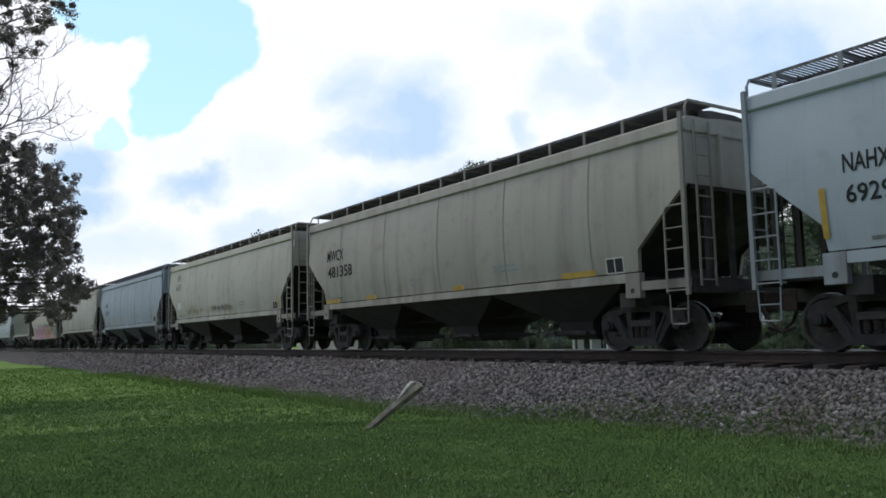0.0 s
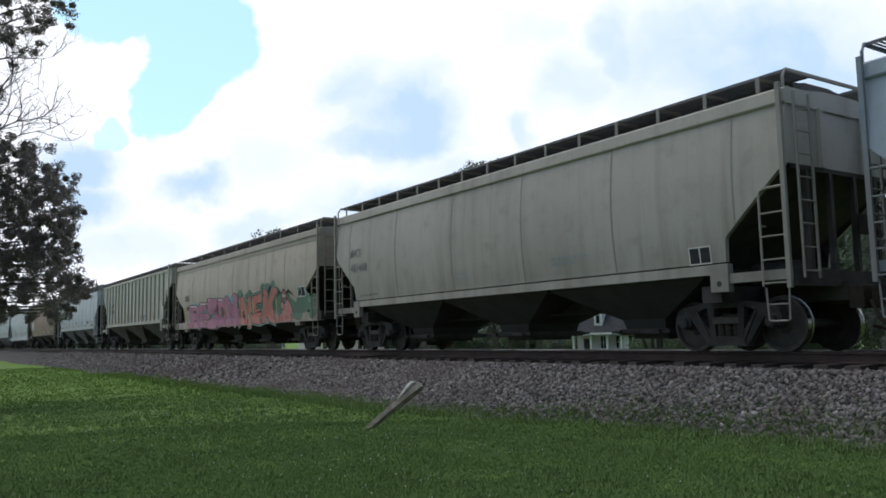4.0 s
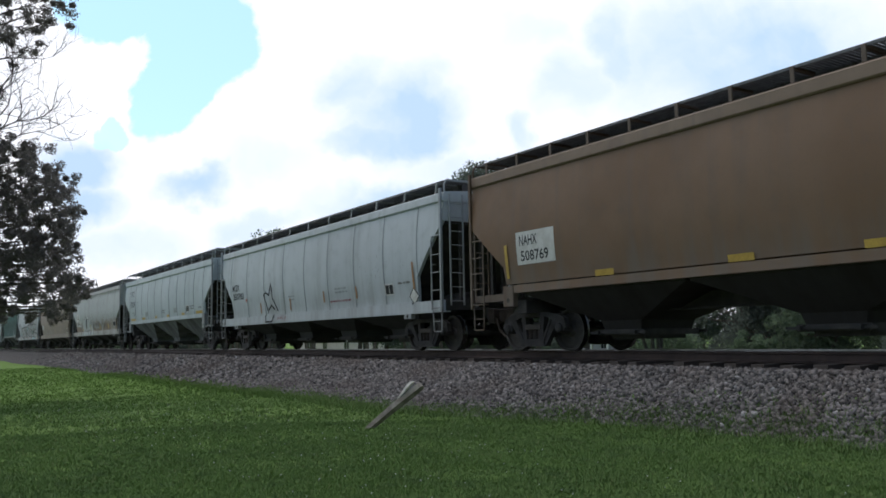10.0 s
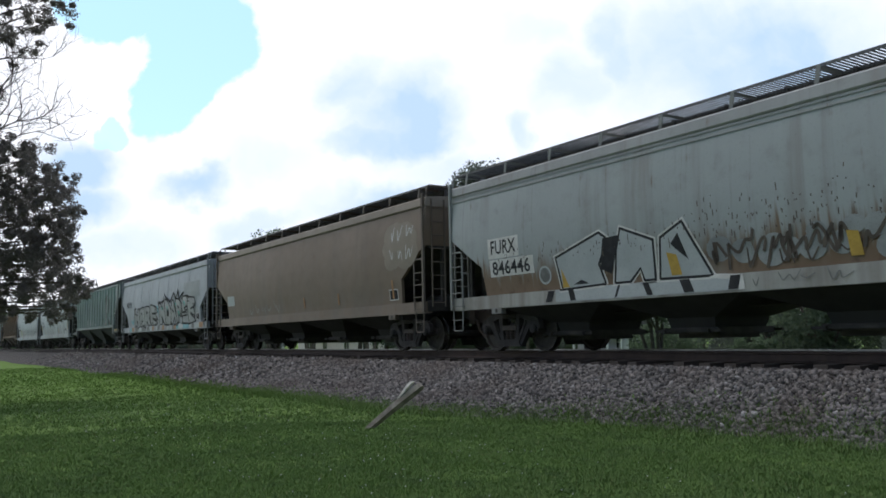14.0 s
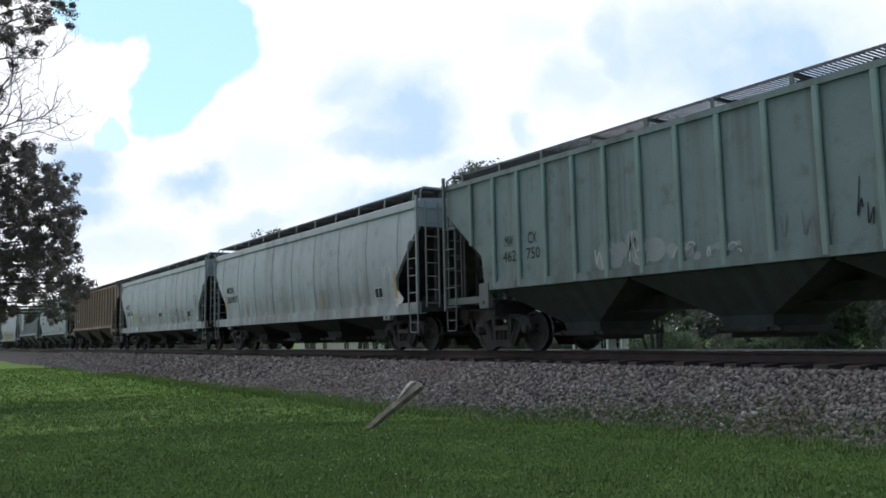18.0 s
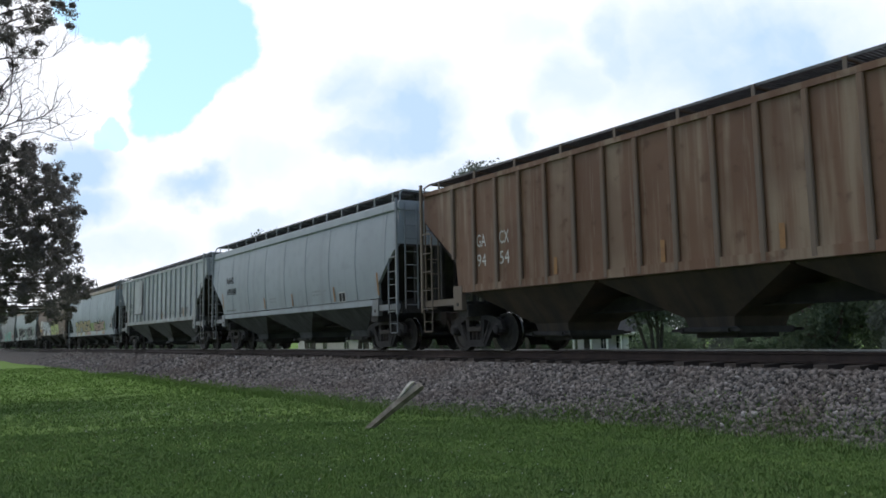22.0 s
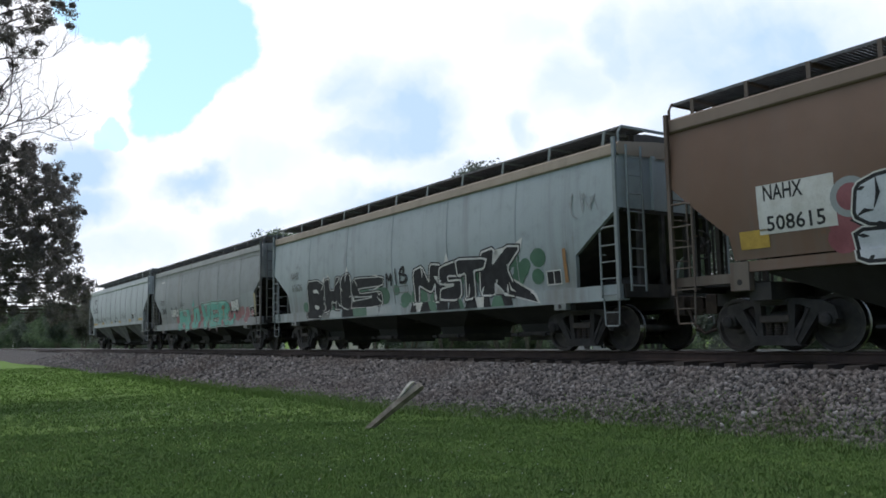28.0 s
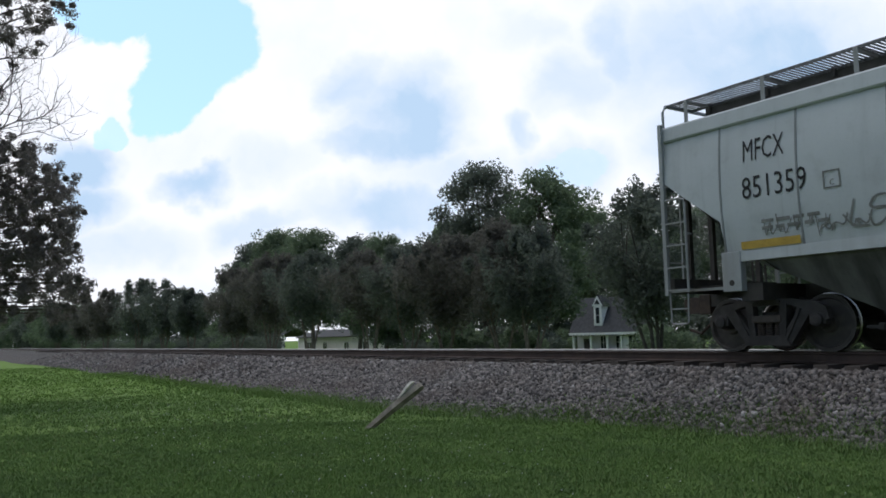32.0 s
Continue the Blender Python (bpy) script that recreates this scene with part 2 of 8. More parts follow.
def car_paint(name, base, grime=(0.10, 0.085, 0.07), dirt=0.5, rust=0.0, rust_colour=(0.20, 0.085, 0.035), seed=0.0, rough=0.55, fade=0.25, streak=0.6, low=None, heavy=False):
    """Weathered car paint: faded panels, dust, streaks running down, rust spots."""
    mat, nt, bsdf = shader(name, rough)
    v = coords(nt, (1, 1, 1), (seed * 7.3, 0, seed * 3.1))
    vs = coords(nt, (2.6, 1, 0.16), (seed * 5.1, 0, seed))
    vf = coords(nt, (9.0, 1, 0.45), (seed * 2.1, 0, seed * 1.7))
    broad, mid, fine = noise_at(nt, v, 0.45, 3), noise_at(nt, v, 2.6, 5), noise_at(nt, v, 22, 4)
    run, thin = noise_at(nt, vs, 1.0, 4), noise_at(nt, vf, 1.0, 4, 0.65)
    faded = tuple(min(0.85, x * 1.18 + 0.03) for x in base)
    c = mixc(nt, times(nt, ramp(nt, broad, 0.35, 0.7), fade * 2), base, faded)
    c = mixc(nt, times(nt, ramp(nt, run, 0.48, 0.78), dirt * streak), c, grime)
    c = mixc(nt, times(nt, ramp(nt, thin, 0.56, 0.80), dirt * 0.55), c, grime)
    c = mixc(nt, times(nt, ramp(nt, mid, 0.50, 0.85), dirt * 0.6), c, grime)
    c = mixc(nt, times(nt, ramp(nt, fine, 0.52, 0.8), dirt * 0.25), c, tuple(0.5 * x for x in grime))
    at_z = nt.nodes.new("ShaderNodeSeparateXYZ")
    nt.links.new(coords(nt), at_z.inputs[0])
    splash = nt.nodes.new("ShaderNodeMath")
    splash.operation = "MULTIPLY_ADD"
    nt.links.new(thin, splash.inputs[0])
    splash.inputs[1].default_value = -1.1
    nt.links.new(at_z.outputs[2], splash.inputs[2])
    c = mixc(nt, times(nt, ramp(nt, splash.outputs[0], 1.75, 0.85), times(nt, ramp(nt, run, 0.25, 0.7), min(0.6, 0.9 * dirt))), c, tuple(1.5 * x for x in grime))
    if rust:
        r = times(nt, ramp(nt, thin, 0.62 - 0.22 * rust, 0.74), ramp(nt, mid, 0.60 - 0.25 * rust, 0.72))
        if low:
            xyz = nt.nodes.new("ShaderNodeSeparateXYZ")
            nt.links.new(coords(nt), xyz.inputs[0])
            wob = nt.nodes.new("ShaderNodeMath")
            wob.operation = "MULTIPLY_ADD"
            nt.links.new(thin, wob.inputs[0])
            wob.inputs[1].default_value = 1.6
            nt.links.new(xyz.outputs[2], wob.inputs[2])
            below = ramp(nt, wob.outputs[0], low + 0.95, low + 0.45)
            c = mixc(nt, times(nt, below, times(nt, ramp(nt, broad, 0.30, 0.52), 0.92)), c, rust_colour)
            c = mixc(nt, times(nt, below, times(nt, ramp(nt, mid, 0.52, 0.68), 0.6)), c, tuple(0.4 * x for x in rust_colour))
        if heavy:
            c = mixc(nt, times(nt, ramp(nt, run, 0.36, 0.54), 0.85), c, rust_colour)
            c = mixc(nt, times(nt, ramp(nt, broad, 0.42, 0.60), 0.6), c, tuple(0.75 * x for x in rust_colour))
            c = mixc(nt, times(nt, ramp(nt, thin, 0.56, 0.68), 0.45), c, base)
            c = mixc(nt, times(nt, ramp(nt, mid, 0.58, 0.70), 0.55), c, tuple(0.55 * x for x in rust_colour))
        else:
            c = mixc(nt, times(nt, r, 0.9), c, rust_colour)
        c = mixc(nt, times(nt, ramp(nt, run, 0.62 - 0.2 * rust, 0.8), 0.0 if heavy else 0.75 * rust), c, tuple(1.3 * x for x in rust_colour))
    nt.links.new(c, bsdf.inputs["Base Color"])
    r2 = nt.nodes.new("ShaderNodeMapRange")
    nt.links.new(mid, r2.inputs[0])
    r2.inputs[3].default_value, r2.inputs[4].default_value = rough - 0.12, rough + 0.2
    nt.links.new(r2.outputs[0], bsdf.inputs["Roughness"])
    bumped(nt, bsdf, broad, 0.35, 0.05)
    return mat

# ---- materials of the setting ----
def far_lawn(nt, v):
    """Weight of a brighter, yellower green further along the line, with a ragged border."""
    xyz = nt.nodes.new("ShaderNodeSeparateXYZ")
    nt.links.new(v, xyz.inputs[0])
    m = nt.nodes.new("ShaderNodeMath")
    m.operation = "MULTIPLY_ADD"
    nt.links.new(noise_at(nt, v, 0.25, 4), m.inputs[0])
    m.inputs[1].default_value = 14.0
    nt.links.new(xyz.outputs[0], m.inputs[2])
    return times(nt, ramp(nt, m.outputs[0], -2.0, -28.0), 0.8)


def make_grass():
    mat, nt, bsdf = shader("lawn_grass", 0.75)
    v = coords(nt)
    n1, n2, n3 = noise_at(nt, v, 0.22, 3), noise_at(nt, v, 2.2, 5), noise_at(nt, v, 30, 4)
    c = mixc(nt, ramp(nt, n1, 0.35, 0.7), (0.104, 0.168, 0.042), (0.140, 0.214, 0.052))
    c = mixc(nt, times(nt, ramp(nt, n2, 0.45, 0.75), 0.6), c, (0.056, 0.092, 0.032))
    c = mixc(nt, times(nt, ramp(nt, n3, 0.45, 0.7), 0.4), c, (0.075, 0.13, 0.03))
    c = mixc(nt, far_lawn(nt, v), c, (0.126, 0.212, 0.040))
    nt.links.new(c, bsdf.inputs["Base Color"])
    bumped(nt, bsdf, n3, 0.8, 0.04)
    bsdf.inputs["Specular IOR Level"].default_value = 0.05
    return mat


def make_blades():
    mat, nt, bsdf = shader("grass_blades", 0.6)
    v = coords(nt)
    n1, r = noise_at(nt, v, 0.35, 3), rnd_value(nt, True)
    n2 = noise_at(nt, v, 2.4, 4)
    c = mixc(nt, r, (0.106, 0.172, 0.048), (0.148, 0.222, 0.064))
    c = mixc(nt, times(nt, ramp(nt, n1, 0.4, 0.7), 0.6), c, (0.128, 0.206, 0.050))
    c = mixc(nt, times(nt, ramp(nt, n2, 0.48, 0.72), 0.55), c, (0.082, 0.128, 0.047))
    c = mixc(nt, far_lawn(nt, v), c, (0.138, 0.228, 0.044))
    c = mixc(nt, times(nt, ramp(nt, r, 0.955, 0.98), 0.7), c, (0.19, 0.18, 0.08))
    nt.links.new(c, bsdf.inputs["Base Color"])
    bsdf.inputs["Specular IOR Level"].default_value = 0.15
    return mat


def make_stone():
    mat, nt, bsdf = shader("ballast_stone", 0.85)
    v = coords(nt)
    r, n1, n2 = rnd_value(nt, True), noise_at(nt, v, 0.5, 3), noise_at(nt, v, 60, 3)
    c = mixc(nt, r, (0.021, 0.0185, 0.018), (0.286, 0.256, 0.236))
    c = mixc(nt, ramp(nt, r, 0.985, 0.99), c, (0.42, 0.40, 0.38))
    c = mixc(nt, times(nt, ramp(nt, n1, 0.42, 0.68), 0.45), c, (0.115, 0.082, 0.064))
    c = mixc(nt, times(nt, n2, 0.4), c, (0.06, 0.054, 0.05))
    nt.links.new(c, bsdf.inputs["Base Color"])
    return mat


def make_ballast_bed():
    mat, nt, bsdf = shader("ballast_bed", 0.9)
    v = coords(nt)
    vo = nt.nodes.new("ShaderNodeTexVoronoi")
    vo.inputs["Scale"].default_value = 16
    nt.links.new(v, vo.inputs["Vector"])
    sep = nt.nodes.new("ShaderNodeSeparateColor")
    nt.links.new(vo.outputs["Color"], sep.inputs[0])
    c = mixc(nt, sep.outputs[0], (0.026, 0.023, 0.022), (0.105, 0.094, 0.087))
    # cell borders darkened: the shade between stones is put into the colour
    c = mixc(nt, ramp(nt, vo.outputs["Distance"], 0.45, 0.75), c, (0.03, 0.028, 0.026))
    c = mixc(nt, times(nt, ramp(nt, noise_at(nt, v, 0.5, 3), 0.45, 0.7), 0.35), c, (0.11, 0.08, 0.062))
    nt.links.new(c, bsdf.inputs["Base Color"])
    bumped(nt, bsdf, vo.outputs["Distance"], 1.0, 0.05)
    return mat


M_GRASS, M_BLADE, M_STONE, M_BED = make_grass(), make_blades(), make_stone(), make_ballast_bed()
M_RAIL = plain("rail_steel", (0.036, 0.022, 0.018), (0.058, 0.036, 0.028), 3, 0.8, 0.1, 0.2)
M_RAILHEAD = plain("rail_head", (0.55, 0.54, 0.53), (0.42, 0.41, 0.40), 8, 0.32, 0.9)
M_TIE = plain("tie_wood", (0.045, 0.034, 0.028), (0.085, 0.068, 0.056), 3, 0.9, 0, 0.5)
M_POST = plain("grey_wood", (0.17, 0.145, 0.11), (0.30, 0.265, 0.21), 5, 0.9, 0, 0.6, 60)
M_ROAD = plain("road_asphalt", (0.16, 0.16, 0.16), (0.22, 0.215, 0.21), 1.0, 0.9, 0, 0.2)

# ---- ground, ballast, track ----
LAWN = -1.12
TRACK_W, TRACK_E = -700.0, 60.0


def toe(x):
    """Where the ballast ends on the lawn's side."""
    k = min(1.0, max(0.0, (-x - 8.5) / 7.0))
    return -2.80 - 1.72 * k * k * (3 - 2 * k) + 0.12 * noise.noise((x * 0.8, 3.0, 0)) + 0.05 * noise.noise((x * 4.0, 1.0, 0))


def ground_z(x, y):
    """Height of the lawn and of the land beyond the line."""
    if y > 2.0:
        k = min(1.0, max(0.0, (y - 4.0) / 60.0))
        return -0.85 - 1.95 * k * k * (3 - 2 * k) + 0.1 * noise.noise((x * 0.05, y * 0.05, 4.0))
    return LAWN + 0.10 * noise.noise((x * 0.09, y * 0.13, 7.0)) + 0.02 * noise.noise((x * 0.7, y * 0.7, 2.0))


def bed_z(y, x):
    """Top of the ballast across the line."""
    a = abs(y)
    if a < 1.6:
        return -0.30
    end = -toe(x) if y < 0 else 3.6
    k = (a - 1.6) / (end - 1.6)
    return -0.30 + (LAWN - 0.05 + 0.30) * k if y < 0 else -0.30 - 0.6 * k


def steps(a, b, first, grow):
    out, s = [a], first
    while out[-1] < b:
        out.append(min(b, out[-1] + s))
        s *= grow
    return out


xs = sorted({-x for x in steps(0.0, 3000.0, 0.6, 1.06)} | set(steps(0.0, 3000.0, 1.5, 1.25)))
ys = sorted(set(steps(-12.0, 3000.0, 0.7, 1.07)) | {-12.0 - y for y in steps(0.0, 2500.0, 1.2, 1.3)})
bm = bmesh.new()
quads(bm, [[(x, y, ground_z(x, y)) for y in ys] for x in xs])
tagged(put("ground", mesh_from(bm, "ground", True), M_GRASS), "mown green lawn reaching out beyond the railway line", "ground", kind="structure")

bm = bmesh.new()
bx = sorted({-x for x in steps(0.0, -TRACK_W, 0.5, 1.04)} | set(steps(0.0, TRACK_E, 2.0, 1.2)))
prof = lambda x: [toe(x) - 0.15, toe(x), 0.5 * (toe(x) - 1.6), -1.6, -1.3, 1.3, 1.6, 2.6, 3.6, 3.9]
quads(bm, [[(x, y, (LAWN - 0.25 if y < toe(x) else bed_z(y, x)) if y < 3.7 else -1.2) for y in prof(x)] for x in bx])
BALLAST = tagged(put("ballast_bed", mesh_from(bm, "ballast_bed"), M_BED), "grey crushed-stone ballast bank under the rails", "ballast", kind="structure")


def rail_mesh():
    out = [(-0.070, -0.175), (0.070, -0.175), (0.070, -0.163), (0.012, -0.145), (0.010, -0.045), (0.036, -0.034), (0.037, -0.006),
           (0.030, 0.0), (-0.030, 0.0), (-0.037, -0.006), (-0.036, -0.034), (-0.010, -0.045), (-0.012, -0.145), (-0.070, -0.163)]
    b = bmesh.new()
    va = [b.verts.new((TRACK_W, y, z)) for y, z in out]
    vb = [b.verts.new((TRACK_E, y, z)) for y, z in out]
    n = len(out)
    for i in range(n):
        f = b.faces.new((va[i], va[(i + 1) % n], vb[(i + 1) % n], vb[i]))
    b.faces.new(va[::-1]), b.faces.new(vb)
    return mesh_from(b, "rail")


def railhead_mesh():
    b = bmesh.new()
    prof = ((-0.0385, -0.028), (-0.0385, -0.006), (-0.029, 0.003), (0.027, 0.003))
    quads(b, [[(x, y, z) for y, z in prof] for x in (TRACK_W, TRACK_E)])
    return mesh_from(b, "running_surface")


RAILS = []
rm, rh = rail_mesh(), railhead_mesh()
for y in (-0.754, 0.754):
    r = tagged(put("rail", rm, M_RAIL, at=pose(0, y, 0)), "rusty brown steel rail spiked to wooden ties", "rail", "rails of the line", "structure")
    put("running_surface", rh, M_RAILHEAD, r, "polished steel running surface", pose(0, 0, 0, 0, 0, 180 if y < 0 else 0) @ Matrix.Translation((0 if y > 0 else -(TRACK_W + TRACK_E), 0, 0)))
    RAILS.append(r)


def tie_mesh():
    b = bmesh.new()
    box(b, -0.115, 0.115, -1.3, 1.3, -0.36, -0.18)
    for y in (-0.754, 0.754):
        box(b, -0.09, 0.09, y - 0.18, y + 0.18, -0.18, -0.172)
    return mesh_from(b, "tie")


TIES = tagged(new("railway_ties"), "weathered dark wooden railway ties in the ballast", "ties", kind="structure")
tm = tie_mesh()
for i in range(170):
    x = -3.0 - 0.53 * i
    put("tie", tm, M_TIE, TIES, at=pose(x + 0.03 * noise.noise((i * 1.7, 0, 0)), 0.12 * noise.noise((i * 2.3, 4, 0)), 0.05 * noise.noise((i * 1.1, 9, 0)) - 0.01, 0, 0, 2.5 * noise.noise((i * 0.9, 2, 0))))


def hash_scatter(seed, count, x0, x1, power=1.0):
    g = np.random.default_rng(seed)
    return g, x1 - (x1 - x0) * g.random(count) ** power


def stones(seed, count, x0, x1, size, power):
    g, X = hash_scatter(seed, count, x0, x1, power)
    T = np.array([toe(x) for x in X])
    Y = T - 0.04 + (-1.16 - T + 0.04) * g.random(count)
    Z = np.array([bed_z(y, x) if y > t else LAWN - 0.04 for x, y, t in zip(X, Y, T)])
    base = np.array([(1, 0, 0.1), (-1, 0.1, 0), (0, 1, -0.1), (0.1, -1, 0), (0, 0.1, 1), (0.1, 0, -1), (0.62, 0.62, 0.5), (-0.6, -0.55, 0.62)])
    tri = np.array([(4, 6, 2), (4, 0, 6), (6, 0, 2), (4, 2, 1), (4, 1, 7), (7, 1, 3), (4, 7, 3), (4, 3, 0), (5, 2, 0), (5, 1, 2), (5, 3, 1), (5, 0, 3)])
    s = size * (0.42 + 1.15 * g.random(count) ** 1.9)
    sc = s[:, None] * (0.65 + 0.6 * g.random((count, 3)))
    V = base[None] * (0.62 + 0.7 * g.random((count, 8, 1))) * sc[:, None, :]
    q = g.normal(size=(count, 4))
    q /= np.linalg.norm(q, axis=1)[:, None]
    w, a, b, c = q.T
    R = np.stack([1 - 2 * (b * b + c * c), 2 * (a * b - w * c), 2 * (a * c + w * b), 2 * (a * b + w * c), 1 - 2 * (a * a + c * c), 2 * (b * c - w * a),
                  2 * (a * c - w * b), 2 * (b * c + w * a), 1 - 2 * (a * a + b * b)], 1).reshape(-1, 3, 3)
    V = np.einsum("nij,nkj->nki", R, V) + np.stack([X, Y, Z + s * 0.35], 1)[:, None, :]
    F = (tri[None] + 8 * np.arange(count)[:, None, None]).reshape(-1, 3)
    return np_mesh("ballast_stones", V.reshape(-1, 3), F)


for seed, count, x0, x1, size, power in ((3, 56000, -24, -3.5, 0.036, 1.0), (4, 21000, -75, -23.5, 0.056, 1.35)):
    tagged(put("ballast_stones", stones(seed, count, x0, x1, size, power), M_STONE), "loose grey crushed stones of the railway ballast", "stones", kind="stuff")


def grass_blades(seed, count, r0, r1, power, height):
    """Blades on the lawn, thinning out with the distance from the viewer's side."""
    g = np.random.default_rng(seed)
    a = radians(176) - radians(72) * g.random(count)
    r = r0 * (r1 / r0) ** (g.random(count) ** power)
    X, Y = np.cos(a) * r, -12.91 + np.sin(a) * r
    T = np.array([toe(x) for x in X])
    keep = Y < T + 0.95 * g.random(count) ** 2.6
    X, Y, T, r = X[keep], Y[keep], T[keep], r[keep]
    count = len(X)
    Z = np.array([max(ground_z(x, y), bed_z(y, x) + 0.02 if y > t else -9.0) for x, y, t in zip(X, Y, T)])
    tall = np.where((Y > T - 0.6) & (g.random(count) < 0.3), 1.9, 1.0)
    n, P = 3, []
    for k in range(n):
        a, h = g.random(count) * 6.283, height * (0.45 + 0.8 * g.random(count)) * tall * (1 + 0.02 * r)
        w, lean = (0.0045 + 0.006 * g.random(count)) * (1 + 0.07 * (r - 6)), h * (0.25 + 0.7 * g.random(count))
        jx, jy = X + 0.03 * g.normal(size=count), Y + 0.03 * g.normal(size=count)
        dx, dy = np.cos(a), np.sin(a)
        P += [np.stack([jx - dy * w, jy + dx * w, Z - 0.01], 1), np.stack([jx + dy * w, jy - dx * w, Z - 0.01], 1),
              np.stack([jx + dx * lean, jy + dy * lean, Z + h], 1)]
    V = np.stack(P, 1).reshape(-1, 3)
    return np_mesh("grass", V, np.arange(count * 3 * n).reshape(-1, 3))


for seed, count, r0, r1, power, height in ((11, 160000, 5.6, 15, 1.0, 0.026), (12, 80000, 14.5, 60, 1.0, 0.030)):
    tagged(put("grass", grass_blades(seed, count, r0, r1, power, height), M_BLADE), "short green mown grass blades of the lawn", "grass", kind="stuff")


def grass_fringe(seed, tufts, x0, x1):
    """Taller, looser tufts where the lawn creeps up among the stones."""
    g = np.random.default_rng(seed)
    per = 12
    X = x1 - (x1 - x0) * g.random(tufts) ** 1.3
    D = g.normal(size=tufts) * 0.22 + 0.12 + 0.35 * g.random(tufts) ** 4
    X, D = np.repeat(X, per), np.repeat(D, per)
    n = len(X)
    T = np.array([toe(x) for x in X])
    X, Y = X + 0.05 * g.normal(size=n), T + D + 0.05 * g.normal(size=n)
    Z = np.array([max(ground_z(x, y), bed_z(y, x) if y > t else -9.0) for x, y, t in zip(X, Y, T)])
    a, h = g.random(n) * 6.283, (0.05 + 0.07 * g.random(n)) * np.clip(1.25 - D, 0.4, 1.2)
    w, dx, dy = 0.005 * (1 + 0.06 * np.clip(-X - 6, 0, 40)), np.cos(a), np.sin(a)
    V = np.stack([np.stack([X - dy * w, Y + dx * w, Z - 0.01], 1), np.stack([X + dy * w, Y - dx * w, Z - 0.01], 1), np.stack([X + dx * h * 0.7, Y + dy * h * 0.7, Z + h], 1)], 1)
    return np_mesh("grass_fringe", V.reshape(-1, 3), np.arange(n * 3).reshape(-1, 3))


tagged(put("grass_fringe", grass_fringe(13, 5200, -42, -4.5), M_BLADE), "loose tufts of grass creeping into the ballast stones", "grass", kind="stuff")


# clover heads dotted in the lawn
g, X = hash_scatter(21, 300, -20, -4, 1.0)
P, F = [], []
for i, x in enumerate(X):
    y = -5.6 - 4.5 * g.random() - 0.1 * max(0.0, -x - 10)
    z, s = ground_z(x, y) + 0.05 + 0.03 * g.random(), 0.006 + 0.005 * g.random()
    o = 6 * i
    P += [(x + s, y, z), (x - s, y, z), (x, y + s, z), (x, y - s, z), (x, y, z + s), (x, y, z - s)]
    F += [(o + a, o + b, o + c) for a, b, c in ((4, 0, 2), (4, 2, 1), (4, 1, 3), (4, 3, 0), (5, 2, 0), (5, 1, 2), (5, 3, 1), (5, 0, 3))]
M_CLOVER = plain("clover_white", (0.55, 0.55, 0.5), (0.4, 0.42, 0.34), 20, 0.8)
tagged(put("clover_flowers", np_mesh("clover_flowers", np.array(P), np.array(F)), M_CLOVER), "tiny white clover heads dotted through the lawn", "flowers", kind="stuff")


# the leaning broken marker post at the foot of the ballast
def leaning_post():
    foot, top = Vector((-12.225, -6.30, LAWN)), Vector((-11.70, -5.644, -0.452))
    th = tagged(new("wooden_post"), "weathered grey wooden post leaning with a split top", "post")
    d = (top - foot)
    across = Vector((0.827, -0.551, -0.108)).cross(d).normalized()
    toward = d.cross(across).normalized()

    def stick(b, rows):
        """A square stick set on edge; rows: along, shift across, half width."""
        rings = []
        for t, s, w in rows:
            c = foot + d * t + across * s
            rings.append([tuple(c + across * w), tuple(c + toward * w * 0.8), tuple(c - across * w), tuple(c - toward * w * 0.8), tuple(c + across * w)])
        vs = quads(b, rings)
        b.faces.new(vs[0][:4]), b.faces.new(vs[-1][:4])
        bmesh.ops.remove_doubles(b, verts=b.verts[:], dist=1e-5)

    b = bmesh.new()
    stick(b, [(-0.12, 0, 0.050), (0.0, 0, 0.058), (0.45, 0.004, 0.070), (0.8, -0.002, 0.082), (1.02, -0.012, 0.070), (1.05, -0.03, 0.035)])
    part("shaft", b, M_POST, th)
    b = bmesh.new()
    stick(b, [(0.60, 0.068, 0.008), (0.72, 0.088, 0.026), (0.86, 0.120, 0.042), (0.95, 0.125, 0.030), (0.985, 0.110, 0.012)])
    part("splinter", b, plain("pale_wood", (0.52, 0.48, 0.40), (0.64, 0.60, 0.52), 8, 0.9), th, "pale fresh split of the post")
    return th


leaning_post()

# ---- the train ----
M_DARK = plain("near_black", (0.020, 0.018, 0.017), (0.045, 0.038, 0.033), 3, 0.75, 0.0, 0.15)
M_TRUCK = plain("truck_cast_iron", (0.022, 0.019, 0.018), (0.046, 0.040, 0.038), 4, 0.8, 0.1, 0.3)
M_SPRING = plain("spring_steel", (0.05, 0.04, 0.035), (0.08, 0.06, 0.05), 8, 0.7, 0.2)
M_COUPLER = plain("coupler_rust", (0.030, 0.022, 0.018), (0.055, 0.038, 0.028), 6, 0.85, 0.1, 0.3)
WHEEL_R = 0.457
CACHE = {}


def shared(key, build, smooth=False):
    """One mesh for all alike parts."""
    if key not in CACHE:
        b = bmesh.new()
        build(b)
        CACHE[key] = mesh_from(b, key[0], smooth)
    return CACHE[key]


# outline of the side across the car: height and half-width
CURVED = [(1.25, 1.50), (1.6, 1.535), (1.9, 1.575), (2.3, 1.61), (2.7, 1.62), (3.1, 1.605), (3.5, 1.57), (3.95, 1.51)]
FLAT = [(1.55, 1.50), (2.6, 1.50), (4.05, 1.50)]


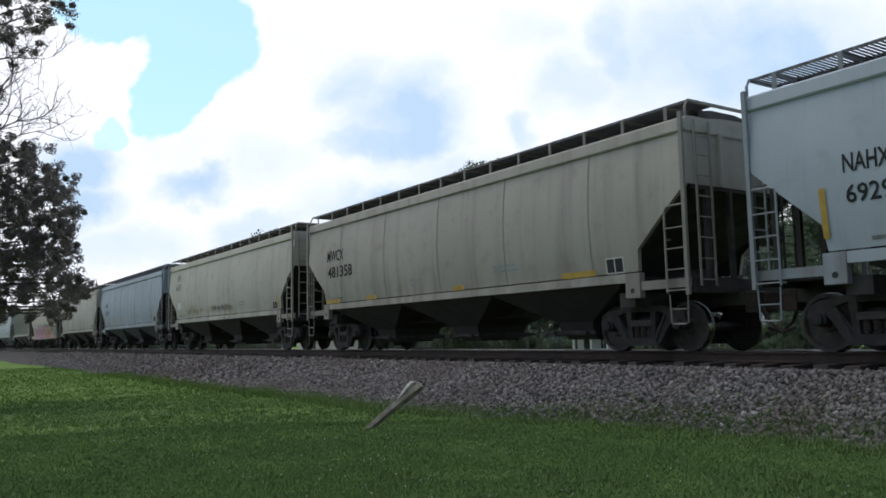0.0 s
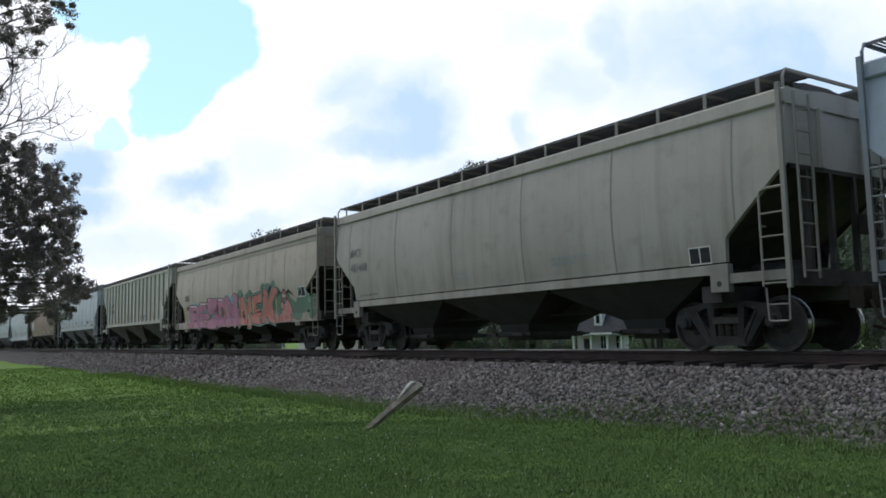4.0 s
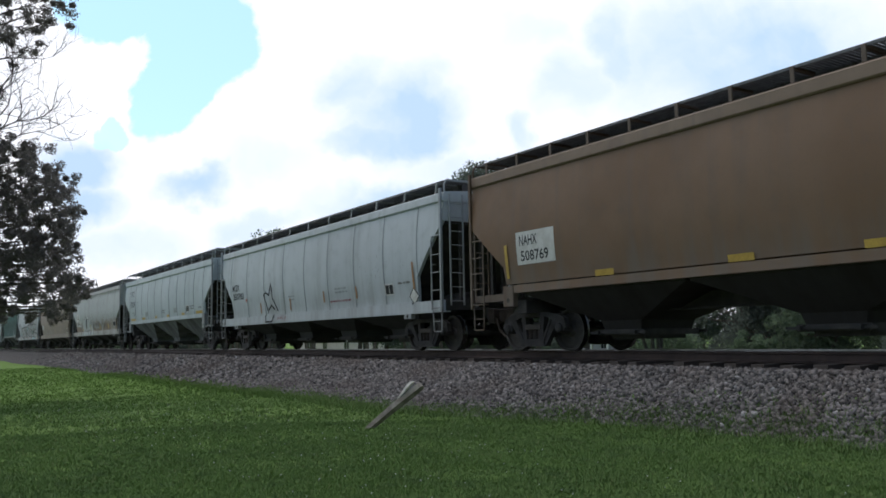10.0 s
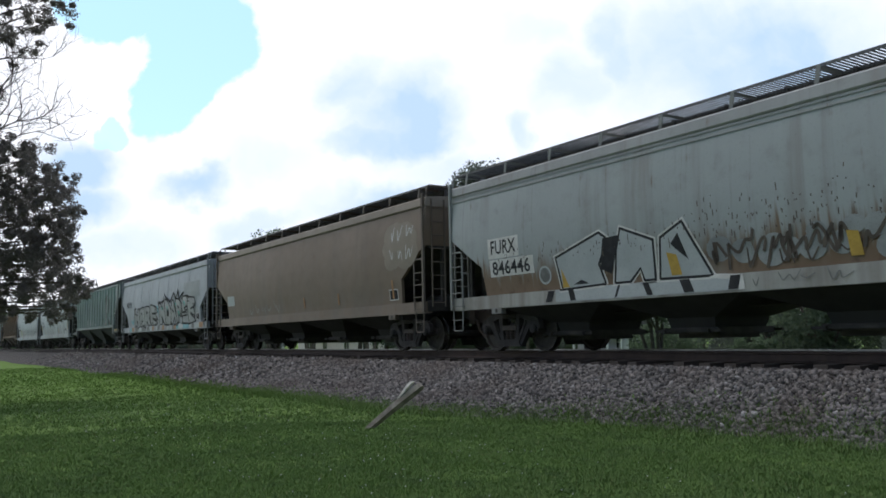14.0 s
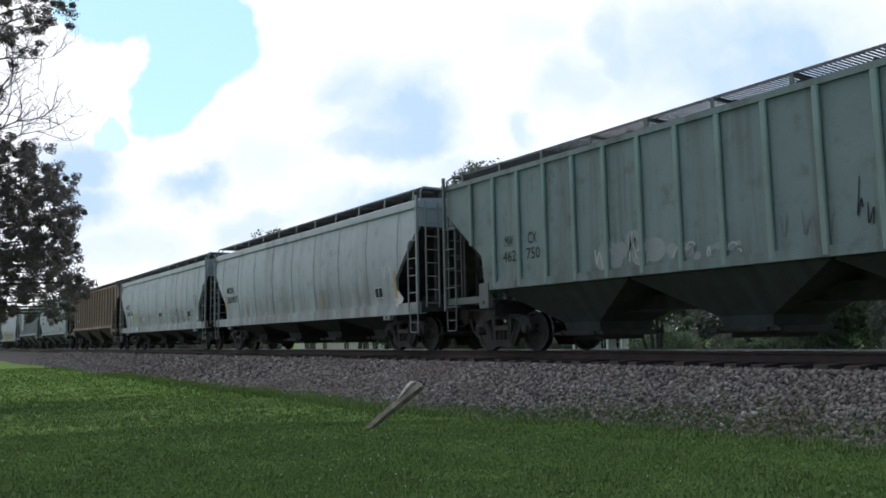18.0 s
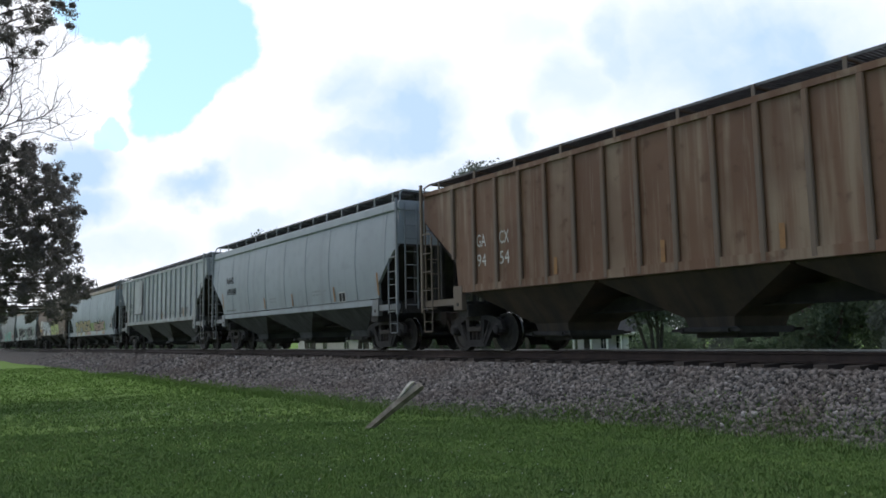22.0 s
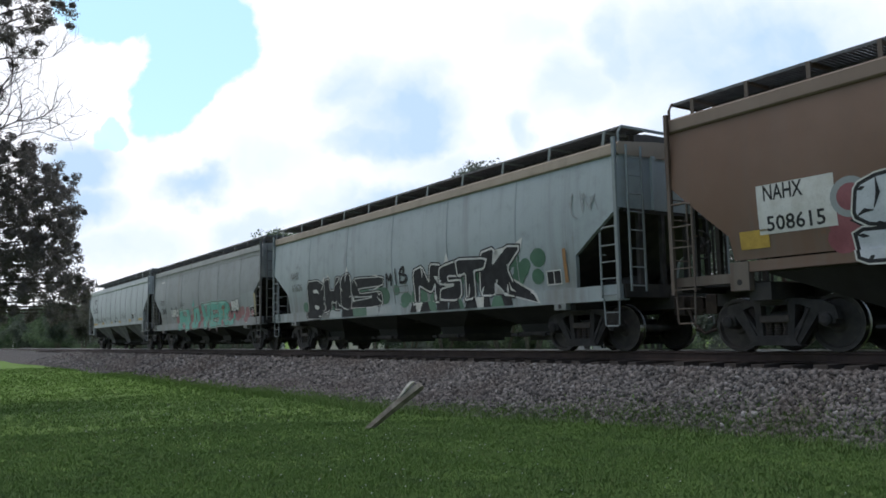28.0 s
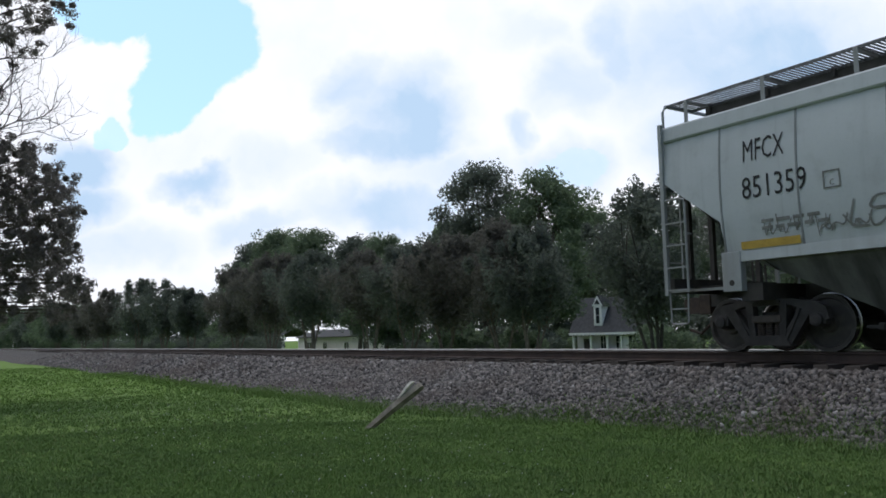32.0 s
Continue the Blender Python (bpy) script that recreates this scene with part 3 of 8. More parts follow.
def half_width(form, z):
    pts = CURVED if form != "ribbed" else FLAT
    if z <= pts[0][0]:
        return pts[0][1]
    for (z0, w0), (z1, w1) in zip(pts, pts[1:]):
        if z <= z1:
            return w0 + (w1 - w0) * (z - z0) / (z1 - z0)
    return pts[-1][1]


# per form: top of the side, foot of the side, height where the end slope starts and ends, its run
SILLED = ("sill", "curved")
FORMS = {
    "smooth": dict(top=3.93, foot=1.50, cut_top=2.95, cut_foot=1.90, run=1.20, roof=4.22, bays=3, band=0.24, sill=1.30, brackets=15, hatch=4.52),
    "panel": dict(top=3.78, foot=1.64, cut_top=3.05, cut_foot=2.17, run=1.20, roof=4.12, bays=3, band=0.26, sill=1.48, brackets=11, hatch=4.45),
    "sill": dict(top=3.83, foot=1.27, cut_top=2.76, cut_foot=1.95, run=1.24, roof=4.14, bays=4, band=0.22, sill=1.02, brackets=11, hatch=4.60),
    "curved": dict(top=3.83, foot=1.27, cut_top=3.30, cut_foot=1.97, run=1.25, roof=4.14, bays=4, band=0.22, sill=1.02, brackets=11, hatch=4.60),
    "ribbed": dict(top=4.05, foot=1.55, cut_top=3.38, cut_foot=2.24, run=1.42, roof=4.22, bays=3, band=0.09, sill=1.42, brackets=11, hatch=4.48),
}


def end_x(F, e, z):
    """How far the side reaches at height z."""
    if z >= F["cut_top"]:
        return e
    if z <= F["cut_foot"]:
        return e - F["run"] - 0.05 * (F["cut_foot"] - z) / 0.4
    return e - F["run"] * (F["cut_top"] - z) / (F["cut_top"] - F["cut_foot"])


def levels(F):
    return sorted({F["foot"], F["top"], F["cut_top"], F["cut_foot"], *(z for z, _ in CURVED if F["foot"] < z < F["top"])})


def side_mesh(form, e):
    """One side sheet, on the -y side, with a returned edge at both ends."""
    F = FORMS[form]

    def build(b):
        zs, N = levels(F), 24
        quads(b, [[(end_x(F, e, z) * (2 * i / N - 1), -half_width(form, z), z) for i in range(N + 1)] for z in zs])
        for s in (-1, 1):
            quads(b, [[(s * end_x(F, e, z), -half_width(form, z) + d, z) for d in (0, 0.09)] for z in zs])
    return shared(("side_sheet", form, e), build, True)


def roof_mesh(form, e):
    F = FORMS[form]

    def build(b):
        w = half_width(form, F["top"])
        half = [(w - 0.05, F["top"] - 0.03), (w + 0.035, F["top"] - 0.03), (w + 0.055, F["top"] + 0.0), (w + 0.035, F["top"] + F["band"] - 0.04), (w - 0.02, F["top"] + F["band"]), (1.0, F["roof"] - 0.05), (0.5, F["roof"]), (0, F["roof"] + 0.01)]
        if form == "ribbed":
            half = [(w - 0.05, F["top"] - 0.02), (w + 0.05, F["top"] - 0.02), (w + 0.05, F["top"] + 0.09), (w - 0.1, F["top"] + 0.11), (0.8, F["roof"] - 0.03), (0, F["roof"])]
        full = [(-y, z) for y, z in half] + [(y, z) for y, z in half[-2::-1]]
        vs = quads(b, [[(x, y, z) for y, z in full] for x in (-e - 0.02, e + 0.02)])
        for r in vs:
            b.faces.new(r)
    return shared(("roof", form, e), build, True)


def end_mesh(form, e):
    """The upright sheet of one end, with its stiffening post."""
    F = FORMS[form]

    def build(b):
        zt = [z for z in levels(F) if z >= F["cut_top"]]
        quads(b, [[(e - 0.01, half_width(form, z) * k, z) for k in (-0.995, -0.5, 0, 0.5, 0.995)] for z in zt])
        for y in (-0.62, 0.62):
            box(b, e - 0.01, e + 0.06, y - 0.05, y + 0.05, F["cut_top"], F["top"])
    return shared(("end_sheet", form, e), build)


def slope_mesh(form, e):
    """The sheet that slopes down from one end to the first bay, with its side cheeks."""
    F = FORMS[form]

    def build(b):
        low = e - F["run"] - 0.9
        quads(b, [[(e - 0.02, y, F["cut_top"]) for y in (-1.52, 0, 1.52)], [(low, y, 1.3) for y in (-1.46, 0, 1.46)]])
        for q in (-1, 1):
            zl = [z for z in levels(F) if z <= F["cut_top"]]
            row = [(end_x(F, e, z) - 0.02, q * (half_width(form, z) - 0.04), z) for z in zl]
            inner = [(e - 0.02 - (F["cut_top"] - z) / (F["cut_top"] - 1.3) * (e - 0.02 - low), q * 1.45, z) for z in zl]
            quads(b, [row, inner])
    return shared(("slope_sheet", form, e), build)


def bay_mesh(form, width):
    """A hopper bay: four slopes down to a gate."""
    def build(b):
        t, f = width / 2, 0.55
        rings = [(t, 1.46, FORMS[form]["sill"] + 0.16), (t, 1.44, FORMS[form]["sill"] - 0.04), (f, 0.80, 0.62), (f * 0.9, 0.74, 0.42)]
        quads(b, [[(-x, -y, z), (x, -y, z), (x, y, z), (-x, y, z), (-x, -y, z)] for x, y, z in rings])
    return shared(("bay", form, round(width, 2)), build)


def gate_mesh():
    def build(b):
        box(b, -0.62, 0.62, -0.82, 0.82, 0.32, 0.44)
        box(b, -0.45, 0.45, -0.6, 0.6, 0.24, 0.32)
        for s in (-1, 1):
            bar(b, (-0.75, s * 0.9, 0.38), (0.75, s * 0.9, 0.38), 0.05)
            for x in (-0.5, 0.5):
                bar(b, (x, s * 0.7, 0.38), (x, s * 0.98, 0.38), 0.07)
    return shared(("outlet_gate",), build)


def ladder_mesh(h, wide, rungs, thick=0.034):
    """Two stiles and rungs, standing in x-z; foot at 0."""
    def build(b):
        for s in (-1, 1):
            bar(b, (s * wide / 2, 0, 0), (s * wide / 2, 0, h), thick, thick)
        for i in range(rungs):
            z = h * (i + 0.3) / rungs
            tube(b, [(-wide / 2, 0, z), (wide / 2, 0, z)], 0.014, 5)
    return shared(("ladder", round(h, 2), wide, rungs, thick), build)


def side_ladder_mesh(h, wide, rungs):
    """A short ladder beside the corner stile: one stile, its top bent over to the corner, and flat rungs."""
    def build(b):
        tube(b, [(0, 0, 0), (0, 0, h - 0.10), (0.03, 0, h - 0.03), (0.10, 0, h), (wide, 0, h)], 0.022, 6)
        for i in range(rungs):
            z = 0.05 + (h - 0.08) * i / rungs
            bar(b, (0, -0.012, z), (wide, -0.012, z), 0.030, 0.024)
        for z in (0.05, h * 0.62):
            bar(b, (0, 0, z), (0, 0.13, z), 0.03, 0.03)
    return shared(("side_ladder", round(h, 2), wide, rungs), build)


def stile_mesh(h):
    def build(b):
        bar(b, (0, 0, 0), (0, 0, h), 0.075, 0.06)
    return shared(("corner_stile", h), build)


def step_mesh():
    def build(b):
        tube(b, [(-0.20, 0, 0.52), (-0.18, 0, 0.02), (-0.15, 0, 0.0), (0.15, 0, 0.0), (0.18, 0, 0.02), (0.20, 0, 0.52)], 0.016, 6)
        bar(b, (-0.19, 0, 0.26), (0.19, 0, 0.26), 0.030, 0.02)
    return shared(("stirrup_step",), build)


def board_mesh(L, w, slat=0.034):
    """A grating walkway: edge bars, bearing bars and cross bars."""
    def build(b):
        for y in (-w / 2, w / 2):
            bar(b, (-L / 2, y, 0), (L / 2, y, 0), 0.012, 0.05)
        n = int(L / 0.075)
        for i in range(n + 1):
            x = -L / 2 + L * i / n
            bar(b, (x, -w / 2, 0), (x, w / 2, 0), slat, 0.012)
    return shared(("running_board", round(L, 2), w, slat), build)


def bracket_mesh(h, y0, y1):
    def build(b):
        bar(b, (0, y0, 0), (0, y0, h), 0.07, 0.02)
        bar(b, (0, y0, h - 0.03), (0, y1, h - 0.03), 0.05, 0.05)
    return shared(("board_bracket", h, y0, y1), build)


def hatch_mesh(L, w):
    """The long trough hatch on the roof."""
    def build(b):
        rows = [[(x, y, z) for y, z in ((-w / 2, -0.30), (-w / 2, 0.13), (-w / 4, 0.19), (w / 4, 0.19), (w / 2, 0.13), (w / 2, -0.30))] for x in (-L / 2, L / 2)]
        vs = quads(b, rows)
        for r in vs:
            b.faces.new(r)
        n = int(L / 1.2)
        for i in range(n + 1):
            x = -L / 2 + 0.1 + (L - 0.2) * i / n
            box(b, x - 0.03, x + 0.03, -w / 2 - 0.06, w / 2 + 0.06, 0.02, 0.19)
    return shared(("roof_hatch", round(L, 2), w), build)


def rib_mesh(h):
    def build(b):
        plate(b, [(-0.055, 0), (-0.035, 0.0), (0.035, 0.0), (0.055, 0), (0.055, h), (-0.055, h)], 0, -0.075)
        bmesh.ops.bevel(b, geom=[ed for ed in b.edges if abs(ed.verts[0].co.z - ed.verts[1].co.z) > 0.5], offset=0.02, segments=1, affect="EDGES")
    return shared(("side_post", h), build)


def seam_mesh(form, z0, z1):
    def build(b):
        zs = [z0 + (z1 - z0) * i / 12 for i in range(13)]
        quads(b, [[(-0.022, -half_width(form, z) + 0.002, z), (-0.014, -half_width(form, z) - 0.010, z), (0.014, -half_width(form, z) - 0.010, z), (0.022, -half_width(form, z) + 0.002, z)] for z in zs])
    return shared(("panel_seam", form, z0, z1), build, True)


def sideframe_mesh():
    """A cast truck side frame with its two windows, journal boxes and spring nest opening."""
    def build(b):
        w = 0.11
        half = [(0.42, 0.86), (0.86, 0.79), (1.03, 0.71), (1.08, 0.52), (0.99, 0.50), (0.94, 0.61), (0.72, 0.64), (0.64, 0.69), (0.44, 0.755)]
        plate(b, half + [(-x, z) for x, z in half[::-1]], -w, 0.02)
        for s in (-1, 1):
            plate(b, [(s * 0.78, 0.63), (s * 0.60, 0.70), (s * 0.26, 0.27), (s * 0.28, 0.11), (s * 0.40, 0.11)], -w, 0.02)
            plate(b, [(s * 0.38, 0.80), (s * 0.25, 0.80), (s * 0.22, 0.24), (s * 0.33, 0.22)], -w - 0.01, 0.02)
            bar(b, (s * 0.60, -w - 0.012, 0.69), (s * 0.31, -w - 0.012, 0.16), 0.03, 0.05)
            box(b, s * 0.889 - 0.14, s * 0.889 + 0.14, -0.12, 0.04, 0.44, 0.645, 0.03)
            lathe(b, [(-0.19, 0.0), (-0.19, 0.06), (-0.17, 0.10), (-0.02, 0.115), (0.02, 0.115)], 14, "y", (s * 0.889, 0, WHEEL_R + 0.05))
        plate(b, [(-0.42, 0.11), (0.42, 0.11), (0.33, 0.27), (-0.33, 0.27)], -w - 0.03, 0.04)
        box(b, -0.26, 0.26, -w - 0.04, 0.0, 0.80, 0.84)
    return shared(("side_frame",), build)


def springs_mesh():
    def build(b):
        for x in (-0.16, 0.0, 0.16):
            lathe(b, [(0.27, 0.07)] + [(0.28 + 0.018 * i, 0.075 if i % 2 else 0.055) for i in range(11)] + [(0.48, 0.07)], 10, "z", (x, -0.03, 0))
        box(b, -0.27, 0.27, -0.14, 0.06, 0.48, 0.60, 0.02)
    return shared(("spring_nest",), build)


def bolster_mesh():
    def build(b):
        box(b, -0.2, 0.2, -0.95, 0.95, 0.46, 0.66, 0.03)
        lathe(b, [(0.64, 0.2), (0.78, 0.2)], 16, "z")
        for s in (-1, 1):
            bar(b, (s * 0.5, -0.8, 0.36), (s * 0.5, 0.8, 0.36), 0.08, 0.1)
    return shared(("bolster",), build)


def axle_mesh():
    def build(b):
        lathe(b, [(-1.08, 0.07), (-0.85, 0.075), (-0.8, 0.09), (-0.6, 0.085), (0, 0.08), (0.6, 0.085), (0.8, 0.09), (0.85, 0.075), (1.08, 0.07)], 12, "y")
        for s in (-1, 1):
            for t in (0.2, ):
                box(b, -0.03, 0.03, s * 1.085 - 0.005, s * 1.085 + 0.005, -0.05, 0.05)
        # two full wheels turn with the axle
        R = WHEEL_R
        prof = [(-0.075, 0.08), (-0.075, 0.13), (-0.03, 0.16), (-0.015, R - 0.09), (-0.05, R - 0.065), (-0.068, R - 0.06), (-0.068, R - 0.004), (0.055, R + 0.000),
                (0.06, R + 0.022), (0.07, R + 0.024), (0.078, R + 0.01), (0.078, R - 0.06), (0.03, R - 0.085), (0.03, 0.16), (0.07, 0.13), (0.07, 0.08)]
        for s in (-1, 1):
            lathe(b, [(s * (0.765 - t), r) for t, r in prof], 40, "y")
    return shared(("wheelset",), build, True)


def coupler_mesh():
    def build(b):
        bar(b, (-0.9, 0, 0.86), (0.0, 0, 0.86), 0.16, 0.18)
        plate(b, [(0.0, 0.72), (0.22, 0.70), (0.36, 0.76), (0.36, 0.98), (0.2, 1.02), (0.0, 1.0)], -0.17, 0.17)
        box(b, -0.35, -0.1, -0.3, 0.3, 0.68, 1.05, 0.02)
        tube(b, [(0.0, -0.3, 0.8), (0.15, -0.32, 0.5), (0.35, -0.28, 0.32), (0.6, -0.25, 0.4)], 0.03, 6)
    return shared(("coupler",), build)


def brake_wheel_mesh():
    def build(b):
        n = 18
        pts = [(0, 0.28 * math.cos(2 * math.pi * k / n), 0.28 * math.sin(2 * math.pi * k / n)) for k in range(n + 1)]
        tube(b, pts, 0.018, 5)
        for k in range(4):
            a = math.pi * k / 2 + 0.4
            tube(b, [(0.05, 0, 0), (0, 0.28 * math.cos(a), 0.28 * math.sin(a))], 0.015, 4)
        box(b, -0.25, 0.0, -0.12, 0.12, -0.18, 0.16, 0.02)
    return shared(("brake_wheel",), build)


GLYPHS = {}


def glyphs(words, bold=0.0):
    """The outlines of words as points and faces, kept for later use."""
    if (words, bold) not in GLYPHS:
        cu = bpy.data.curves.new("words", "FONT")
        cu.body, cu.size, cu.offset, cu.resolution_u = words, 1.0, bold, 2
        ob = new("words", cu)
        me = bpy.data.meshes.new_from_object(ob.evaluated_get(bpy.context.evaluated_depsgraph_get()))
        GLYPHS[words, bold] = [tuple(v.co) for v in me.vertices], [tuple(p.vertices) for p in me.polygons]
        bpy.data.objects.remove(ob), bpy.data.curves.remove(cu), bpy.data.meshes.remove(me)
    return GLYPHS[words, bold]


def letter_bm(words, x, z, height, width=None, bold=0.0, slant=0.0, wave=0.0, wild=0.0):
    """Letters as flat shapes in x-z with the left foot at x, z; width: total width to fill."""
    pts, faces = glyphs(words, bold)
    k = height / 0.70
    xmax = max(p[0] for p in pts)
    kx = width / xmax if width else k * 0.86
    b = bmesh.new()
    vs = [b.verts.new((x + (p[0] + slant * p[1]) * kx, 0, z + p[1] * k * (1 + wave * math.sin(9 * p[0] / xmax)))) for p in pts]
    for f in faces:
        b.faces.new([vs[i] for i in f])
    if wild:
        long = [e for e in b.edges if e.calc_length() > 0.25]
        bmesh.ops.subdivide_edges(b, edges=long, cuts=2)
        for v in b.verts:
            q = Vector((v.co.x * 1.9, 3.3, v.co.z * 2.2))
            v.co.x += wild * noise.noise(q)
            v.co.z += wild * 0.8 * noise.noise(q + Vector((7, 0, 0)))
    return b


def lettering(car, form, words, x, z, height, mat, lift=0.010, **kw):
    b = letter_bm(words, x, z, height, **kw)
    lay_on(b, form, lift)
    return put("lettering", mesh_from(b, "lettering", recalc=False), mat, car)


def skin(form, z):
    """How far out the painted surface lies at height z, the sill included."""
    if form in SILLED:
        return 1.575 if z < FORMS[form]["sill"] + 0.271 else half_width(form, z)
    return 1.565 if form in ("smooth", "panel") and z < FORMS[form]["sill"] + 0.171 else half_width(form, z)


def lay_on(b, form, lift, step=0.16):
    """Cut flat shapes in x-z along the height and lay them on the near side of the car."""
    if form and form != "ribbed":
        zs = [v.co.z for v in b.verts]
        z = math.floor(min(zs) / step) * step
        while z < max(zs):
            bmesh.ops.bisect_plane(b, geom=b.verts[:] + b.edges[:] + b.faces[:], plane_co=(0, 0, z), plane_no=(0, 0, 1))
            z += step
        if form:
            edge = FORMS[form]["sill"] + (0.271 if form in SILLED else 0.171)
            for z in (edge - 0.002, edge + 0.001):
                bmesh.ops.bisect_plane(b, geom=b.verts[:] + b.edges[:] + b.faces[:], plane_co=(0, 0, z), plane_no=(0, 0, 1))
    for v in b.verts:
        v.co.y = -(skin(form, v.co.z) if form else 0) - lift
    for f in b.faces:
        f.normal_update()
        if f.normal.y > 0:
            f.normal_flip()


def patch(bm, x0, x1, z0, z1):
    bm.faces.new([bm.verts.new(p) for p in ((x0, 0, z0), (x1, 0, z0), (x1, 0, z1), (x0, 0, z1))])


def decal(name, rects, mat, car, form, lift=0.008, label=""):
    groups = [rects] if name in ("stencil", "stencil_frame") else [[r] for r in rects]
    for rs in groups:
        b = bmesh.new()
        for r in rs:
            patch(b, *r)
        lay_on(b, form, lift)
        ob = put(name, mesh_from(b, name, recalc=False), mat, car, label)
    return ob


M_HATCH = plain("hatch_grime", (0.05, 0.048, 0.045), (0.085, 0.08, 0.075), 3, 0.8)
WHEELSETS = []


def truck(car, x):
    t = put("truck", bolster_mesh(), M_TRUCK, car, "cast iron two-axle truck", pose(x, 0, 0))
    for s in (-1, 1):
        put("side_frame", sideframe_mesh(), M_TRUCK, t, at=pose(0, s * 1.0, 0) @ (Matrix.Identity(4) if s < 0 else pose(0, 0, 0, 0, 0, 180)))
        put("spring_nest", springs_mesh(), M_SPRING, t, at=pose(0, s * 1.0, 0) @ (Matrix.Identity(4) if s < 0 else pose(0, 0, 0, 0, 0, 180)))
    for k in (-1, 1):
        w = put("wheelset", axle_mesh(), M_WHEEL_ALL, t, "steel wheels on their axle, rims worn bright", pose(k * 0.889, 0, WHEEL_R))
        WHEELSETS.append((w, k))
    return t


def wheel_material():
    """Dull wheels with a bright worn tread: told apart by the distance from the axle."""
    mat, nt, bsdf = shader("wheel_steel_worn", 0.7, 0.3)
    v = coords(nt)
    sep = nt.nodes.new("ShaderNodeVectorMath")
    sep.operation = "MULTIPLY"
    nt.links.new(v, sep.inputs[0])
    sep.inputs[1].default_value = (1, 0, 1)
    ln = nt.nodes.new("ShaderNodeVectorMath")
    ln.operation = "LENGTH"
    nt.links.new(sep.outputs[0], ln.inputs[0])
    on = ramp(nt, ln.outputs["Value"], WHEEL_R - 0.008, WHEEL_R - 0.005)
    c = mixc(nt, ramp(nt, noise_at(nt, v, 5), 0.4, 0.7), (0.030, 0.025, 0.022), (0.055, 0.045, 0.038))
    c = mixc(nt, on, c, (0.24, 0.23, 0.22))
    nt.links.new(c, bsdf.inputs["Base Color"])
    r = nt.nodes.new("ShaderNodeMapRange")
    nt.links.new(on, r.inputs[0])
    r.inputs[3].default_value, r.inputs[4].default_value = 0.7, 0.25
    nt.links.new(r.outputs[0], bsdf.inputs["Roughness"])
    nt.links.new(on, bsdf.inputs["Metallic"])
    return mat


M_WHEEL_ALL = wheel_material()


